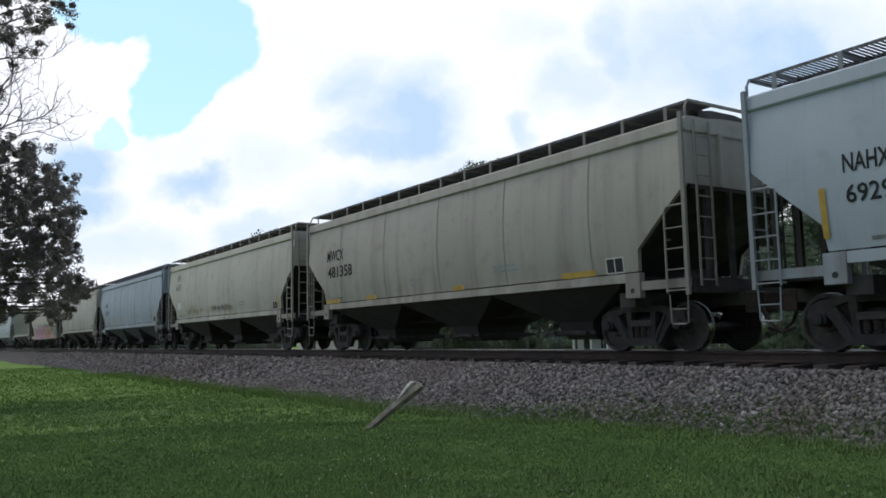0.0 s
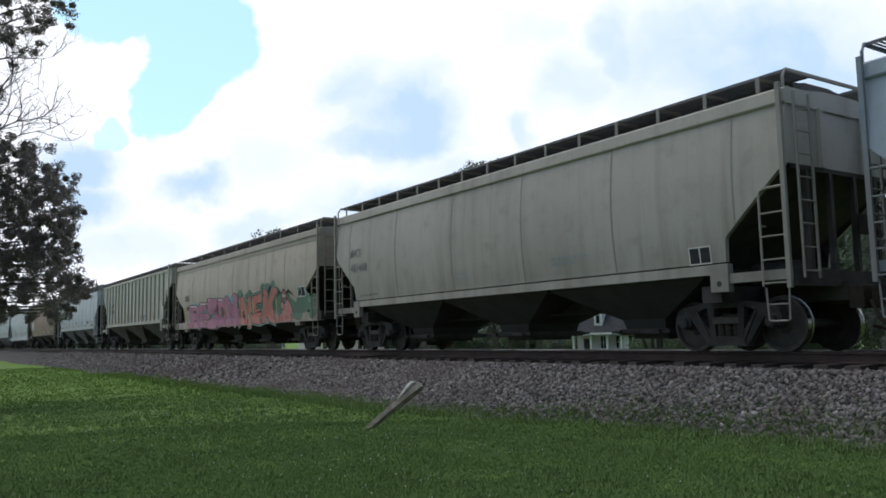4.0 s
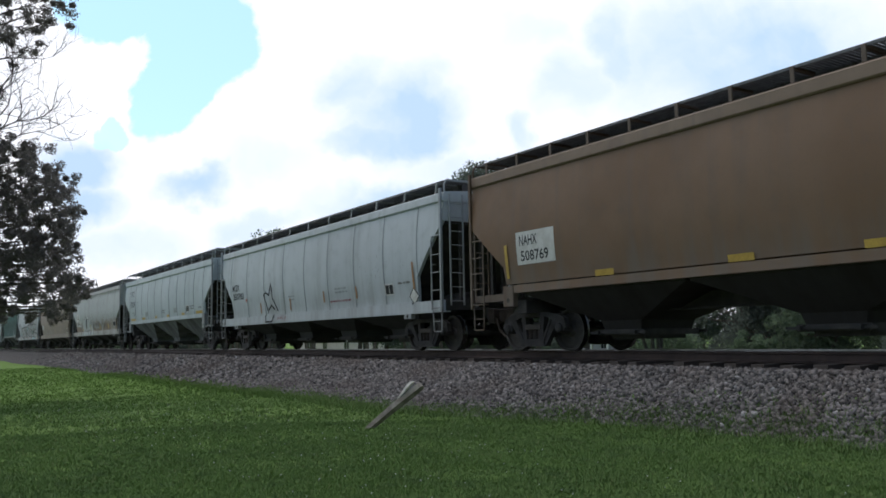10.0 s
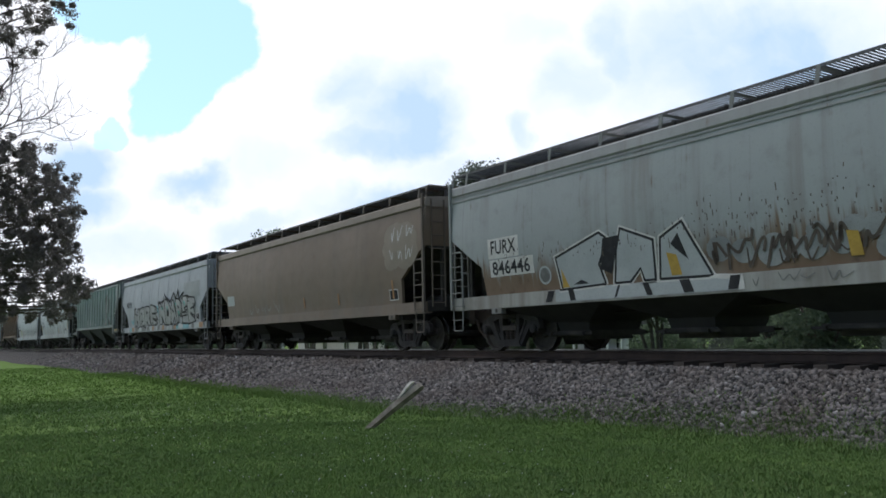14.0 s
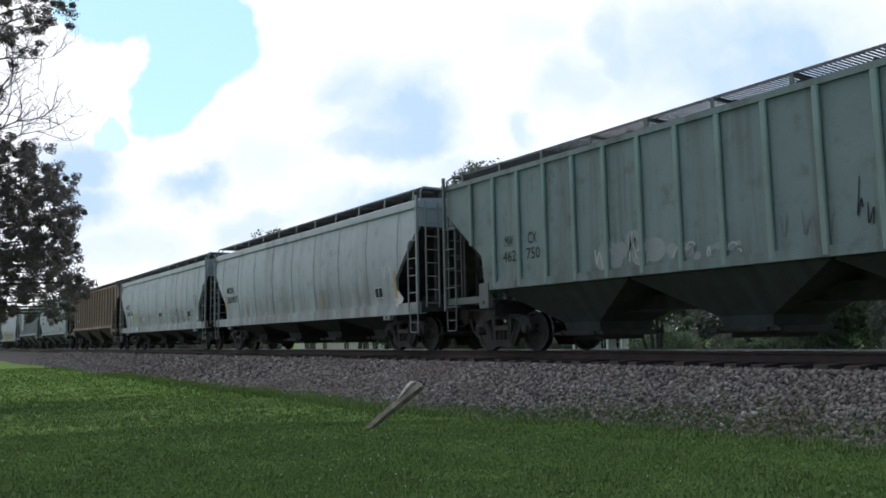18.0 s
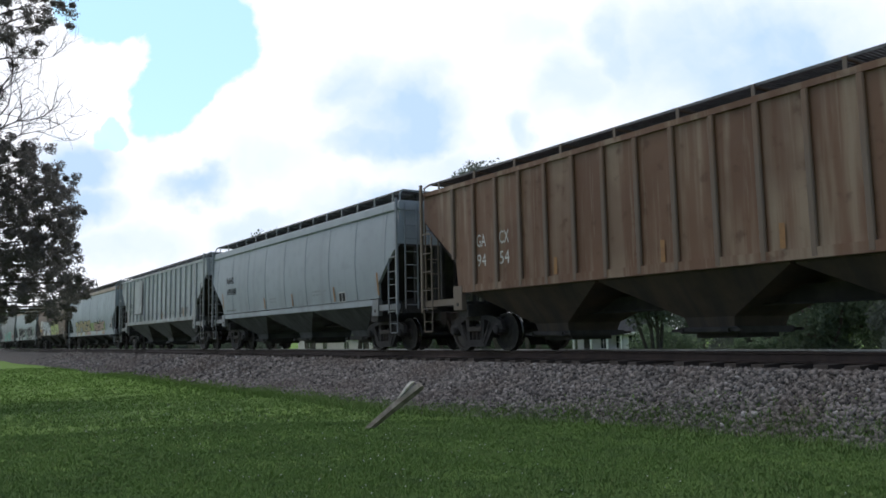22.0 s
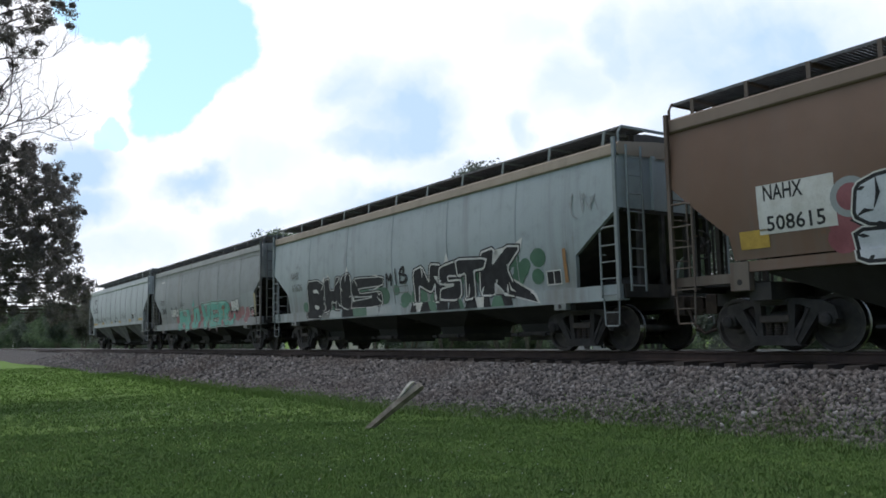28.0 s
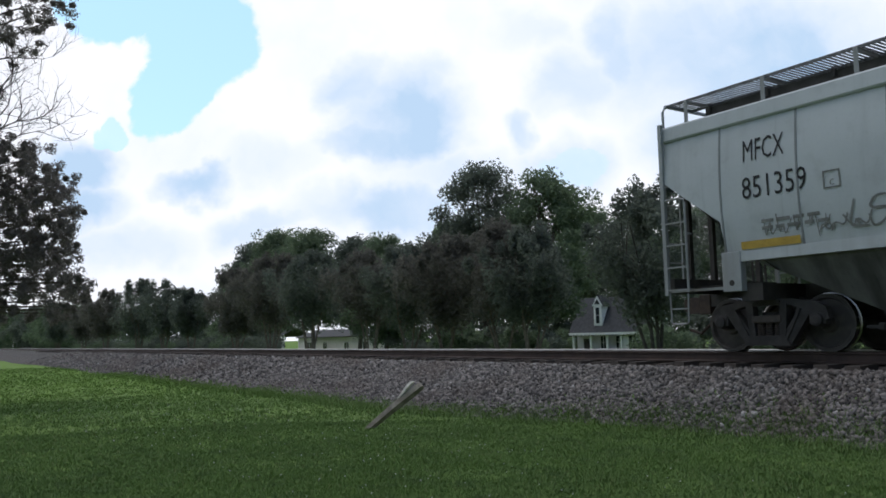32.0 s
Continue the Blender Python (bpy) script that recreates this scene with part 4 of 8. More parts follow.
def hopper_car(form, length, paint, under, ends, trim, label, seams=0, seam_paint=None, x_at=0.0, roof_paint=None, posts=0, post_paint=None, sill_paint=None, moulded=False, closed=False):
    """A covered hopper car; its origin is on the rail tops at mid-length, the coupler faces length apart."""
    F = FORMS[form]
    e = round(length / 2 - 0.62, 2)
    car = tagged(new("covered_hopper_car"), label, "hopper car", "cars of the train")
    car.matrix_basis = pose(x_at, 0, 0)
    flip = pose(0, 0, 0, 0, 0, 180)
    put("side_sheet", side_mesh(form, e), paint, car)
    put("side_sheet", side_mesh(form, e), paint, car, at=flip)
    put("roof", roof_mesh(form, e), roof_paint or paint, car)
    for turn in (Matrix.Identity(4), flip):
        put("end_sheet", end_mesh(form, e), paint, car, at=turn)
        put("slope_sheet", slope_mesh(form, e), ends, car, "dark end slope sheet", turn)
    # bays
    n, inner = F["bays"], e - F["run"] - 0.55
    wide = 2 * inner / n
    for i in range(n):
        x = -inner + wide * (i + 0.5)
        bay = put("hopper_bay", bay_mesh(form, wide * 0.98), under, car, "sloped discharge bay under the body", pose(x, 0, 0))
        put("outlet_gate", gate_mesh(), M_DARK, bay)
    # sills
    sz = F["sill"]
    for s in (-1, 1):
        b = bmesh.new()
        if form in SILLED:
            box(b, -e + 0.05, e - 0.05, *sorted((s * 1.50, s * 1.575)), sz, sz + 0.27)
            box(b, -e + 0.05, e - 0.05, *sorted((s * 1.35, s * 1.575)), sz - 0.03, sz)
        else:
            box(b, -e + F["run"] + 0.1, e - F["run"] - 0.1, *sorted((s * 1.46, s * 1.565)), sz, sz + 0.17)
        put("side_sill", mesh_from(b, "side_sill"), sill_paint or paint, car)
        for k in (-1, 1):
            if form not in SILLED:
                b = bmesh.new()
                box(b, *sorted((k * (e - 0.05), k * (e - F["run"] + 0.02))), *sorted((s * 1.44, s * 1.55)), *((1.05, 1.09) if form == "panel" else (1.14, 1.30)))
                put("end_sill_beam", mesh_from(b, "end_sill_beam"), trim, car)
            b = bmesh.new()
            x0 = e - F["run"] + (0.02 if form not in SILLED else -0.35)
            box(b, *sorted((k * x0, k * (x0 - 0.36))), *sorted((s * 1.44, s * 1.585)), 1.0 if form not in SILLED else 0.86, (sz + 0.17) if form not in SILLED else 1.0, 0.012)
            pad = put("jacking_pad", mesh_from(b, "jacking_pad"), trim, car)
            if s < 0:
                b = bmesh.new()
                lathe(b, [(-1.59, 0.05), (-1.58, 0.05)], 10, "y", (k * (x0 - 0.18), 0, 1.14 if form not in SILLED else 0.93))
                put("lifting_hole", mesh_from(b, "lifting_hole"), M_DARK, pad)
    b = bmesh.new()
    box(b, -e - 0.12, e + 0.12, -0.28, 0.28, 0.82, 1.12)
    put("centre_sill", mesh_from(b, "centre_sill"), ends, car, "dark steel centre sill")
    for k in (-1, 1):
        b = bmesh.new()
        box(b, *sorted((k * e, k * (e - 0.10))), -1.5, 1.5, 1.04, 1.30)
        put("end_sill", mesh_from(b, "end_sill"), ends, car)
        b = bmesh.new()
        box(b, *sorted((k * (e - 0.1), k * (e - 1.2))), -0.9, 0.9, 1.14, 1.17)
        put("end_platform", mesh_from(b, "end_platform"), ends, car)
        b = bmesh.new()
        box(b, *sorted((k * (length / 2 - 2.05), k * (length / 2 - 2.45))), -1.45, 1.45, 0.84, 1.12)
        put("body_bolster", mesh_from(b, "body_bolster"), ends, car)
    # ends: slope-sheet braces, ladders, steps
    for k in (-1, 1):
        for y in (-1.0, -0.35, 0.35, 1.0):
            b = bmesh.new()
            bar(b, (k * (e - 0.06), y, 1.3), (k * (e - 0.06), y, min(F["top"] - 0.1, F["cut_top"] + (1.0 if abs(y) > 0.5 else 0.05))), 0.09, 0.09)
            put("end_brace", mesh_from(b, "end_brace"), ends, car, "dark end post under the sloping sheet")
        b = bmesh.new()
        bar(b, (k * (e - 0.06), -1.45, F["cut_top"] - 0.02), (k * (e - 0.06), 1.45, F["cut_top"] - 0.02), 0.08, 0.1)
        put("end_cross_beam", mesh_from(b, "end_cross_beam"), ends, car)
        for s in (-1, 1):
            h = round(F["cut_top"] - 0.36 - 1.04, 2)
            put("side_ladder", side_ladder_mesh(h, 0.44, 4), trim, car, "steel ladder at the corner", pose(k * (e - 0.50), s * 1.62, 1.04) @ Matrix.Diagonal((k, -s, 1, 1)))
            put("corner_stile", stile_mesh(round(F["top"] + 0.3 - 1.0, 2)), trim, car, at=pose(k * (e - 0.04), s * 1.62, 1.0))
            put("stirrup_step", step_mesh(), trim, car, at=pose(k * (e - 0.27), s * 1.60, 0.50))
            put("end_ladder", ladder_mesh(round(F["top"] - 1.0, 2), 0.40, 8), trim if s < 0 else ends, car, "ladder on the end of the car", pose(k * (e + 0.09), s * 1.22, 1.15, 0, 0, 90))
        put("coupler", coupler_mesh(), M_COUPLER, car, "rusty knuckle coupler with air hose", pose(k * (e + 0.46), 0, 0, 0, 0, 0 if k > 0 else 180))
        truck(car, k * (length / 2 - 2.25))
    put("brake_wheel", brake_wheel_mesh(), ends, car, "", pose(e + 0.22, 0.5, 2.1))
    if moulded:
        for s in (-1, 1):
            for z in (F["top"] - 0.06, F["top"] - 0.16):
                b = bmesh.new()
                wy = half_width(form, z)
                box(b, -e + 0.06, e - 0.06, *sorted((s * (wy - 0.01), s * (wy + 0.022))), z - 0.022, z + 0.022)
                put("top_moulding", mesh_from(b, "top_moulding"), roof_paint or paint, car)
    # brake gear below the floor
    b = bmesh.new()
    lathe(b, [(-0.55, 0.0), (-0.52, 0.12), (-0.45, 0.15), (0.45, 0.15), (0.52, 0.12), (0.55, 0.0)], 12, "x", (e - 0.9, -0.55, 1.36))
    put("air_reservoir", mesh_from(b, "air_reservoir"), ends, car, "dark air brake reservoir")
    b = bmesh.new()
    tube(b, [(-e + 0.4, -0.45, 0.98), (-e + 3.0, -0.5, 0.80), (e - 3.0, -0.5, 0.80), (e - 0.4, -0.45, 0.98)], 0.022, 6)
    put("brake_pipe", mesh_from(b, "brake_pipe"), ends, car)
    # roof: hatch and running boards
    zb = {"ribbed": 4.40, "sill": 4.36, "curved": 4.36}.get(form, 4.46)
    y0 = 1.42 if form != "ribbed" else 1.32
    put("roof_hatch", hatch_mesh(2 * e - 0.7, 1.42), M_HATCH, car, "long dark trough hatch along the roof", pose(0, 0, zb - 0.15))
    for s in (-1, 1):
        put("running_board", board_mesh(2 * e - 0.1, 0.66, 0.056 if closed else 0.034), M_BOARD, car, "grating walkway along the roof", pose(0, s * (y0 - 0.36), zb))
        n = F["brackets"]
        h = zb - F["top"] - F["band"] + 0.04
        for i in range(n):
            x = -e + 0.5 + (2 * e - 1.0) * i / (n - 1)
            put("board_bracket", bracket_mesh(round(h, 3), 0.0, 0.6), trim, car, at=pose(x, s * (y0 + 0.03), zb - h, 0, 12 if form in SILLED else 0, 0 if s < 0 else 180))
    for k in (-1, 1):
        b = bmesh.new()
        bar(b, (k * (e - 0.02), -y0, zb), (k * (e - 0.02), y0, zb), 0.05, 0.05)
        for s in (-1, 1):
            tube(b, [(k * (e - 0.02), s * 1.5, F["top"] + 0.05), (k * (e - 0.02), s * 1.5, zb - 0.12), (k * (e - 0.02), s * y0, zb)], 0.025, 6)
        put("end_handrail", mesh_from(b, "end_handrail"), trim, car)
    # side seams or posts
    for i in range(seams):
        x = (i - (seams - 1) / 2) * (1.405 if form == "panel" else 1.82 if seams > 6 else 2.75)
        lim = e - abs(x)
        z0 = F["foot"]
        if lim < F["run"]:
            z0 = F["cut_top"] - (F["cut_top"] - F["cut_foot"]) * lim / F["run"]
        put("panel_seam", seam_mesh(form, round(z0 + 0.01, 2), F["top"] - 0.02), seam_paint or paint, car, at=pose(x, 0, 0))
    for i in range(posts):
        x = -7.0 + (0.872 if posts > 16 else 0.9) * i
        lim = e - abs(x)
        z0 = F["foot"] - 0.10
        if lim < F["run"]:
            z0 = max(z0, F["cut_top"] - (F["cut_top"] - F["cut_foot"]) * lim / F["run"])
        for s in (-1, 1):
            put("side_post", rib_mesh(round(F["top"] - z0 - 0.03, 2)), post_paint or paint, car, at=pose(x, s * 1.5, z0, 0, 0, 0 if s < 0 else 180))
    return car, e

M_BOARD = plain("galvanized_grating", (0.09, 0.09, 0.09), (0.15, 0.15, 0.148), 6, 0.55, 0.6)
INK = plain("black_stencil", (0.012, 0.012, 0.013), (0.026, 0.026, 0.028), 5, 0.85)
INK_FADED = plain("faded_stencil", (0.13, 0.13, 0.12), (0.20, 0.20, 0.19), 5, 0.7)
WHITE = plain("white_patch", (0.62, 0.61, 0.57), (0.52, 0.50, 0.45), 4, 0.6)
SILVER = plain("silver_spray", (0.52, 0.54, 0.56), (0.42, 0.44, 0.46), 3, 0.5)
YELLOW = plain("yellow_reflector", (0.50, 0.32, 0.05), (0.40, 0.25, 0.04), 5, 0.5)
ORANGE = plain("orange_reflector", (0.33, 0.165, 0.055), (0.25, 0.12, 0.045), 5, 0.5)
PINK = plain("pink_spray", (0.46, 0.10, 0.17), (0.34, 0.07, 0.14), 2.2, 0.5)
PURPLE = plain("purple_spray", (0.30, 0.085, 0.17), (0.42, 0.13, 0.22), 1.8, 0.5)
RED = plain("red_spray", (0.36, 0.085, 0.06), (0.46, 0.15, 0.10), 1.7, 0.5)
TEAL = plain("teal_spray", (0.045, 0.28, 0.22), (0.08, 0.36, 0.29), 2, 0.5)
MINT = plain("mint_spray", (0.28, 0.52, 0.44), (0.2, 0.44, 0.36), 3, 0.5)
GREEN = plain("green_spray", (0.04, 0.115, 0.068), (0.068, 0.165, 0.10), 1.6, 0.5)
SEA = plain("blue_green_spray", (0.08, 0.27, 0.30), (0.14, 0.36, 0.40), 1.6, 0.5)
LIME = plain("lime_spray", (0.30, 0.36, 0.07), (0.40, 0.44, 0.12), 1.8, 0.5)
OLIVE = plain("olive_spray", (0.17, 0.24, 0.05), (0.22, 0.30, 0.07), 1.5, 0.5)
TAN = plain("tan_spray", (0.42, 0.32, 0.19), (0.50, 0.38, 0.24), 2, 0.5)
ROSE = plain("rose_spray", (0.48, 0.20, 0.18), (0.40, 0.15, 0.14), 2, 0.5)
MAROON = plain("maroon_spray", (0.20, 0.055, 0.065), (0.27, 0.09, 0.10), 2, 0.5)
OLIVE_PALE = plain("pale_olive_spray", (0.34, 0.37, 0.24), (0.30, 0.33, 0.20), 2, 0.6)
PALE_LIME = plain("pale_lime_spray", (0.48, 0.50, 0.30), (0.42, 0.45, 0.24), 2, 0.5)
M_EDGE = plain("dark_red_edge", (0.045, 0.018, 0.018), (0.08, 0.03, 0.03), 3, 0.5)
M_EMBLEM = plain("faded_black_paint", (0.050, 0.050, 0.045), (0.085, 0.082, 0.075), 2, 0.6)
PRIMER_PALE = plain("pale_overpaint", (0.36, 0.38, 0.37), (0.42, 0.44, 0.43), 1.6, 0.6)
STONE_GREY = plain("grey_spray", (0.20, 0.208, 0.205), (0.30, 0.31, 0.30), 1.4, 0.5)
BROWN_INK = plain("brown_spray", (0.060, 0.045, 0.035), (0.11, 0.085, 0.065), 3, 0.6)
LILAC = plain("lilac_overpaint", (0.30, 0.32, 0.38), (0.26, 0.28, 0.34), 2, 0.6)
UMBER = plain("ochre_spray", (0.26, 0.20, 0.085), (0.34, 0.27, 0.13), 2, 0.5)
ROSE_DULL = plain("dull_rose_spray", (0.36, 0.22, 0.17), (0.30, 0.20, 0.14), 2, 0.5)
PRIMER = plain("grey_overpaint", (0.24, 0.26, 0.255), (0.29, 0.305, 0.30), 1.2, 0.6)

# coupler joints along the train at the start, front to rear
JOINTS = [9.0, -8.67, -25.78, -42.76, -59.74, -76.70, -94.52, -112.46, -130.60, -148.88, -167.09, -185.08, -202.73, -220.70, -238.64,
          -256.02, -273.98, -292.10, -310.09, -327.28, -345.27, -363.55, -381.30, -399.77, -416.65, -434.45]
SPEED = 13.25
# form, paint, roof paint, dirt, rust, seams, posts, words
GREYROOF, TANROOF = (0.30, 0.30, 0.29), (0.28, 0.225, 0.165)
CARS = [
    ("smooth", (0.40, 0.43, 0.43), None, 0.30, 0.0, 0, 0, "pale grey covered hopper car with smooth sides"),
    ("smooth", (0.37, 0.355, 0.285), None, 0.5, 0.05, 5, 0, "beige covered hopper car with dusty smooth sides"),
    ("smooth", (0.44, 0.425, 0.33), None, 0.45, 0.12, 0, 0, "cream covered hopper car with rust at the sill"),
    ("smooth", (0.29, 0.335, 0.365), None, 0.35, 0.0, 9, 0, "blue-grey covered hopper car with yellow strips"),
    ("smooth", (0.37, 0.355, 0.29), None, 0.5, 0.0, 6, 0, "beige covered hopper car with faded lettering"),
    ("sill", (0.40, 0.35, 0.265), (0.30, 0.265, 0.22), 0.5, 0.05, 7, 0, "tan covered hopper car sprayed with pink and red graffiti"),
    ("ribbed", (0.42, 0.415, 0.335), None, 0.35, 0.0, 0, 17, "cream covered hopper car with ribbed sides"),
    ("panel", (0.45, 0.485, 0.48), None, 0.25, 0.0, 11, 0, "white covered hopper car with welded panel seams"),
    ("smooth", (0.150, 0.090, 0.046), (0.17, 0.115, 0.072), 0.6, 0.15, 0, 0, "brown covered hopper car with yellow strips"),
    ("curved", (0.45, 0.475, 0.455), None, 0.35, 0.02, 9, 0, "white covered hopper car with a black graffiti tag"),
    ("panel", (0.41, 0.45, 0.43), None, 0.25, 0.0, 11, 0, "pale grey covered hopper car with orange strips"),
    ("sill", (0.34, 0.355, 0.32), GREYROOF, 0.5, 0.3, 0, 0, "grey covered hopper car stained with rust and graffiti"),
    ("sill", (0.155, 0.12, 0.085), (0.21, 0.17, 0.13), 0.5, 0.1, 0, 0, "dull brown covered hopper car with tags"),
    ("sill", (0.345, 0.36, 0.355), None, 0.4, 0.02, 7, 0, "grey covered hopper car with large black graffiti"),
    ("ribbed", (0.185, 0.235, 0.212), None, 1.0, 0.15, 0, 16, "faded green covered hopper car with ribbed sides"),
    ("curved", (0.38, 0.415, 0.395), None, 0.7, 0.05, 9, 0, "pale grey covered hopper car with streaked seams"),
    ("curved", (0.39, 0.425, 0.405), None, 0.65, 0.05, 9, 0, "pale grey covered hopper car with outline graffiti"),
    ("ribbed", (0.27, 0.21, 0.15), None, 0.5, 1.0, 0, 17, "heavily rusted tan covered hopper car with ribbed sides"),
    ("smooth", (0.33, 0.36, 0.36), None, 0.3, 0.0, 9, 0, "grey covered hopper car with smooth sides"),
    ("ribbed", (0.42, 0.435, 0.41), None, 0.85, 0.2, 0, 17, "dirty white covered hopper car with ribbed sides"),
    ("sill", (0.34, 0.385, 0.385), TANROOF, 0.45, 0.05, 5, 0, "grey covered hopper car with orange and green graffiti"),
    ("smooth", (0.135, 0.08, 0.05), (0.17, 0.12, 0.085), 0.4, 0.1, 0, 0, "brown covered hopper car with silver and yellow graffiti"),
    ("sill", (0.34, 0.38, 0.36), TANROOF, 0.5, 0.06, 5, 0, "grey-green covered hopper car with black and white graffiti"),
    ("sill", (0.235, 0.245, 0.23), (0.24, 0.245, 0.235), 0.5, 0.05, 5, 0, "dark grey covered hopper car with teal and red graffiti"),
    ("panel", (0.42, 0.435, 0.415), None, 0.35, 0.0, 11, 0, "white covered hopper car at the rear of the train"),
]
# marks of each car: words, along, up, height
MARKS = {
    0: (("NAHX", -6.62, 2.61, 0.27), ("6929", -6.60, 2.16, 0.26)), 1: (("MWCX", -6.41, 2.80, 0.35), ("481358", -6.36, 2.29, 0.34)),
    2: (("NAHX", -6.46, 3.35, 0.32), ("66177", -6.54, 2.86, 0.32)), 3: (("NAHX", -6.19, 2.72, 0.25), ("69270", -6.15, 2.22, 0.27)),
    4: (("MWCX", -6.79, 2.78, 0.25), ("481468", -6.79, 2.34, 0.25)), 5: (("CRDX", -6.66, 2.29, 0.25), ("1448", -6.65, 1.85, 0.21)),
    6: (("MC", -6.06, 2.67, 0.25), ("EX", -5.18, 2.67, 0.25), ("95", -6.02, 2.25, 0.25), ("344", -5.18, 2.25, 0.25)), 7: (("MFCX", -7.0, 3.06, 0.33), ("851315", -6.98, 2.45, 0.34)),
    8: (("NAHX", -6.68, 2.32, 0.22), ("508769", -6.65, 1.98, 0.22)), 9: (("MCEX", -7.08, 2.37, 0.25), ("350783", -7.03, 2.02, 0.25)),
    10: (("MFCX", -6.69, 3.07, 0.33), ("851354", -6.74, 2.45, 0.34)), 11: (("FURX", -6.57, 2.22, 0.31), ("846446", -6.55, 1.75, 0.30)),
    13: (("NDYX", -7.15, 2.45, 0.32),), 14: (("MW", -5.74, 2.36, 0.25), ("CX", -4.92, 2.36, 0.25), ("462", -5.80, 2.02, 0.25), ("750", -4.98, 2.02, 0.25)),
    15: (("MCEX", -6.75, 2.32, 0.25), ("350907", -6.75, 1.93, 0.25)), 16: (("MCEX", -6.90, 2.36, 0.26), ("350878", -6.82, 1.97, 0.26)),
    17: (("GA", -6.06, 2.47, 0.30), ("CX", -5.18, 2.47, 0.30), ("94", -6.06, 2.0, 0.30), ("54", -5.18, 2.0, 0.30)), 18: (("NAHX", -6.12, 2.72, 0.26), ("69088", -6.06, 2.26, 0.26)),
    20: (("NAHX", -6.95, 2.20, 0.17), ("61187", -6.85, 1.78, 0.17)), 21: (("NAHX", -6.36, 2.39, 0.24), ("508615", -6.34, 1.91, 0.23)),
    22: (("NAHX", -7.0, 2.42, 0.24), ("61626", -6.95, 2.02, 0.24)), 23: (("CRDX", -6.46, 2.30, 0.23), ("12545", -6.35, 1.84, 0.26)),
    24: (("MFCX", -6.58, 3.08, 0.36), ("851359", -6.61, 2.47, 0.36))}
SPREAD = {11: 0.75, 7: 0.53, 10: 0.53, 24: 0.53, 2: 0.52, 1: 0.82, 13: 1.03, 18: 0.86, 15: 0.82, 16: 0.86, 9: 0.80, 6: 0.62, 14: 0.62, 17: 0.62, 21: 0.72, 0: 0.66, 5: 0.72}
FAINT = {4, 20, 22}
PALE_MARKS = {17}
# upright reflector strips: along, up, height
STRIPS = {
    0: ((-7.0, 1.8, 0.75),), 2: ((-1.1, 1.66, 0.45), (1.05, 1.6, 0.5), (-3.8, 1.7, 0.4), (6.3, 1.7, 0.45)), 3: ((-6.65, 1.68, 0.8), (-3.9, 1.66, 0.42), (-1.15, 1.66, 0.42), (6.4, 1.7, 0.5)),
    5: ((-6.95, 1.72, 0.6), (-3.3, 1.72, 0.45), (-0.9, 1.72, 0.45), (2.2, 1.75, 0.42), (4.55, 1.75, 0.42)), 6: ((-3.3, 1.62, 0.36), (-0.6, 1.62, 0.36), (2.1, 1.62, 0.36), (4.8, 1.62, 0.4)),
    8: ((-7.2, 1.75, 0.75), (6.55, 1.75, 0.75)), 9: ((-4.1, 1.7, 0.4), (-1.3, 1.7, 0.42), (1.44, 1.85, 0.36), (3.7, 1.86, 0.36), (7.0, 1.95, 0.72)),
    12: ((0.6, 1.72, 0.35), (3.2, 1.72, 0.35), (6.6, 1.75, 0.5)), 15: ((-6.98, 1.95, 0.72), (-4.6, 1.7, 0.42), (2.3, 1.72, 0.45), (7.05, 1.75, 0.75)), 16: ((-3.6, 1.9, 0.47), (-1.66, 1.85, 0.5), (6.92, 2.15, 0.62)),
    17: ((-3.3, 1.62, 0.36), (-0.4, 1.62, 0.4), (2.0, 1.62, 0.4)), 18: ((-6.62, 1.85, 0.65), (-2.0, 1.66, 0.4), (0.6, 1.66, 0.42), (3.9, 1.66, 0.45), (6.75, 1.7, 0.65)),
    19: ((-2.0, 1.62, 0.36), (1.0, 1.62, 0.36), (4.85, 1.62, 0.4)), 20: ((7.05, 1.72, 0.75),), 22: ((7.0, 1.72, 0.7),), 23: ((-0.95, 1.75, 0.45), (3.3, 1.75, 0.45))}
# level reflector strips: along from, to, up
BANDS = {
    1: ((-3.9, -3.3), (-6.6, -5.6), (0.6, 1.1), (4.6, 5.6)), 7: ((-6.7, -5.65), (-4.05, -3.4), (-1.32, -0.9), (0.99, 1.44), (3.6, 4.1), (5.9, 6.85)),
    10: ((-6.7, -5.62), (-4.05, -3.4), (-1.32, -0.9), (0.99, 1.44), (3.65, 4.13), (5.95, 6.89)), 24: ((-6.7, -5.65), (-4.05, -3.4), (-1.32, -0.9), (0.99, 1.44), (3.65, 4.13), (5.95, 6.89)),
    8: ((-1.3, -0.8), (1.0, 1.5), (4.0, 4.5), (-4.4, -3.9)), 21: ((-4.5, -3.97), (-1.8, -1.3), (0.88, 1.4), (3.4, 4.0))}
TRAIN = []


def blocks(car, form, rects, mat):
    """Painted blocks on the sill, each one by itself."""
    for r in rects:
        decal("painted_block", [r], mat, car, form)


def boxed(car, form, x, z, w, h, ink=INK, dark=True):
    """A stencilled data box: dark field, white frame and divider."""
    if dark:
        decal("stencil_box", [(x, x + w, z, z + h)], ink, car, form, 0.008)
    t = 0.025
    rim = [(x - t, x + w + t, z - t, z), (x - t, x + w + t, z + h, z + h + t), (x - t, x, z, z + h), (x + w, x + w + t, z, z + h), (x + w * 0.5 - t / 2, x + w * 0.5 + t / 2, z, z + h)]
    decal("stencil_frame", rim if dark else rim[:4], WHITE if dark else INK_FADED, car, form, 0.012)


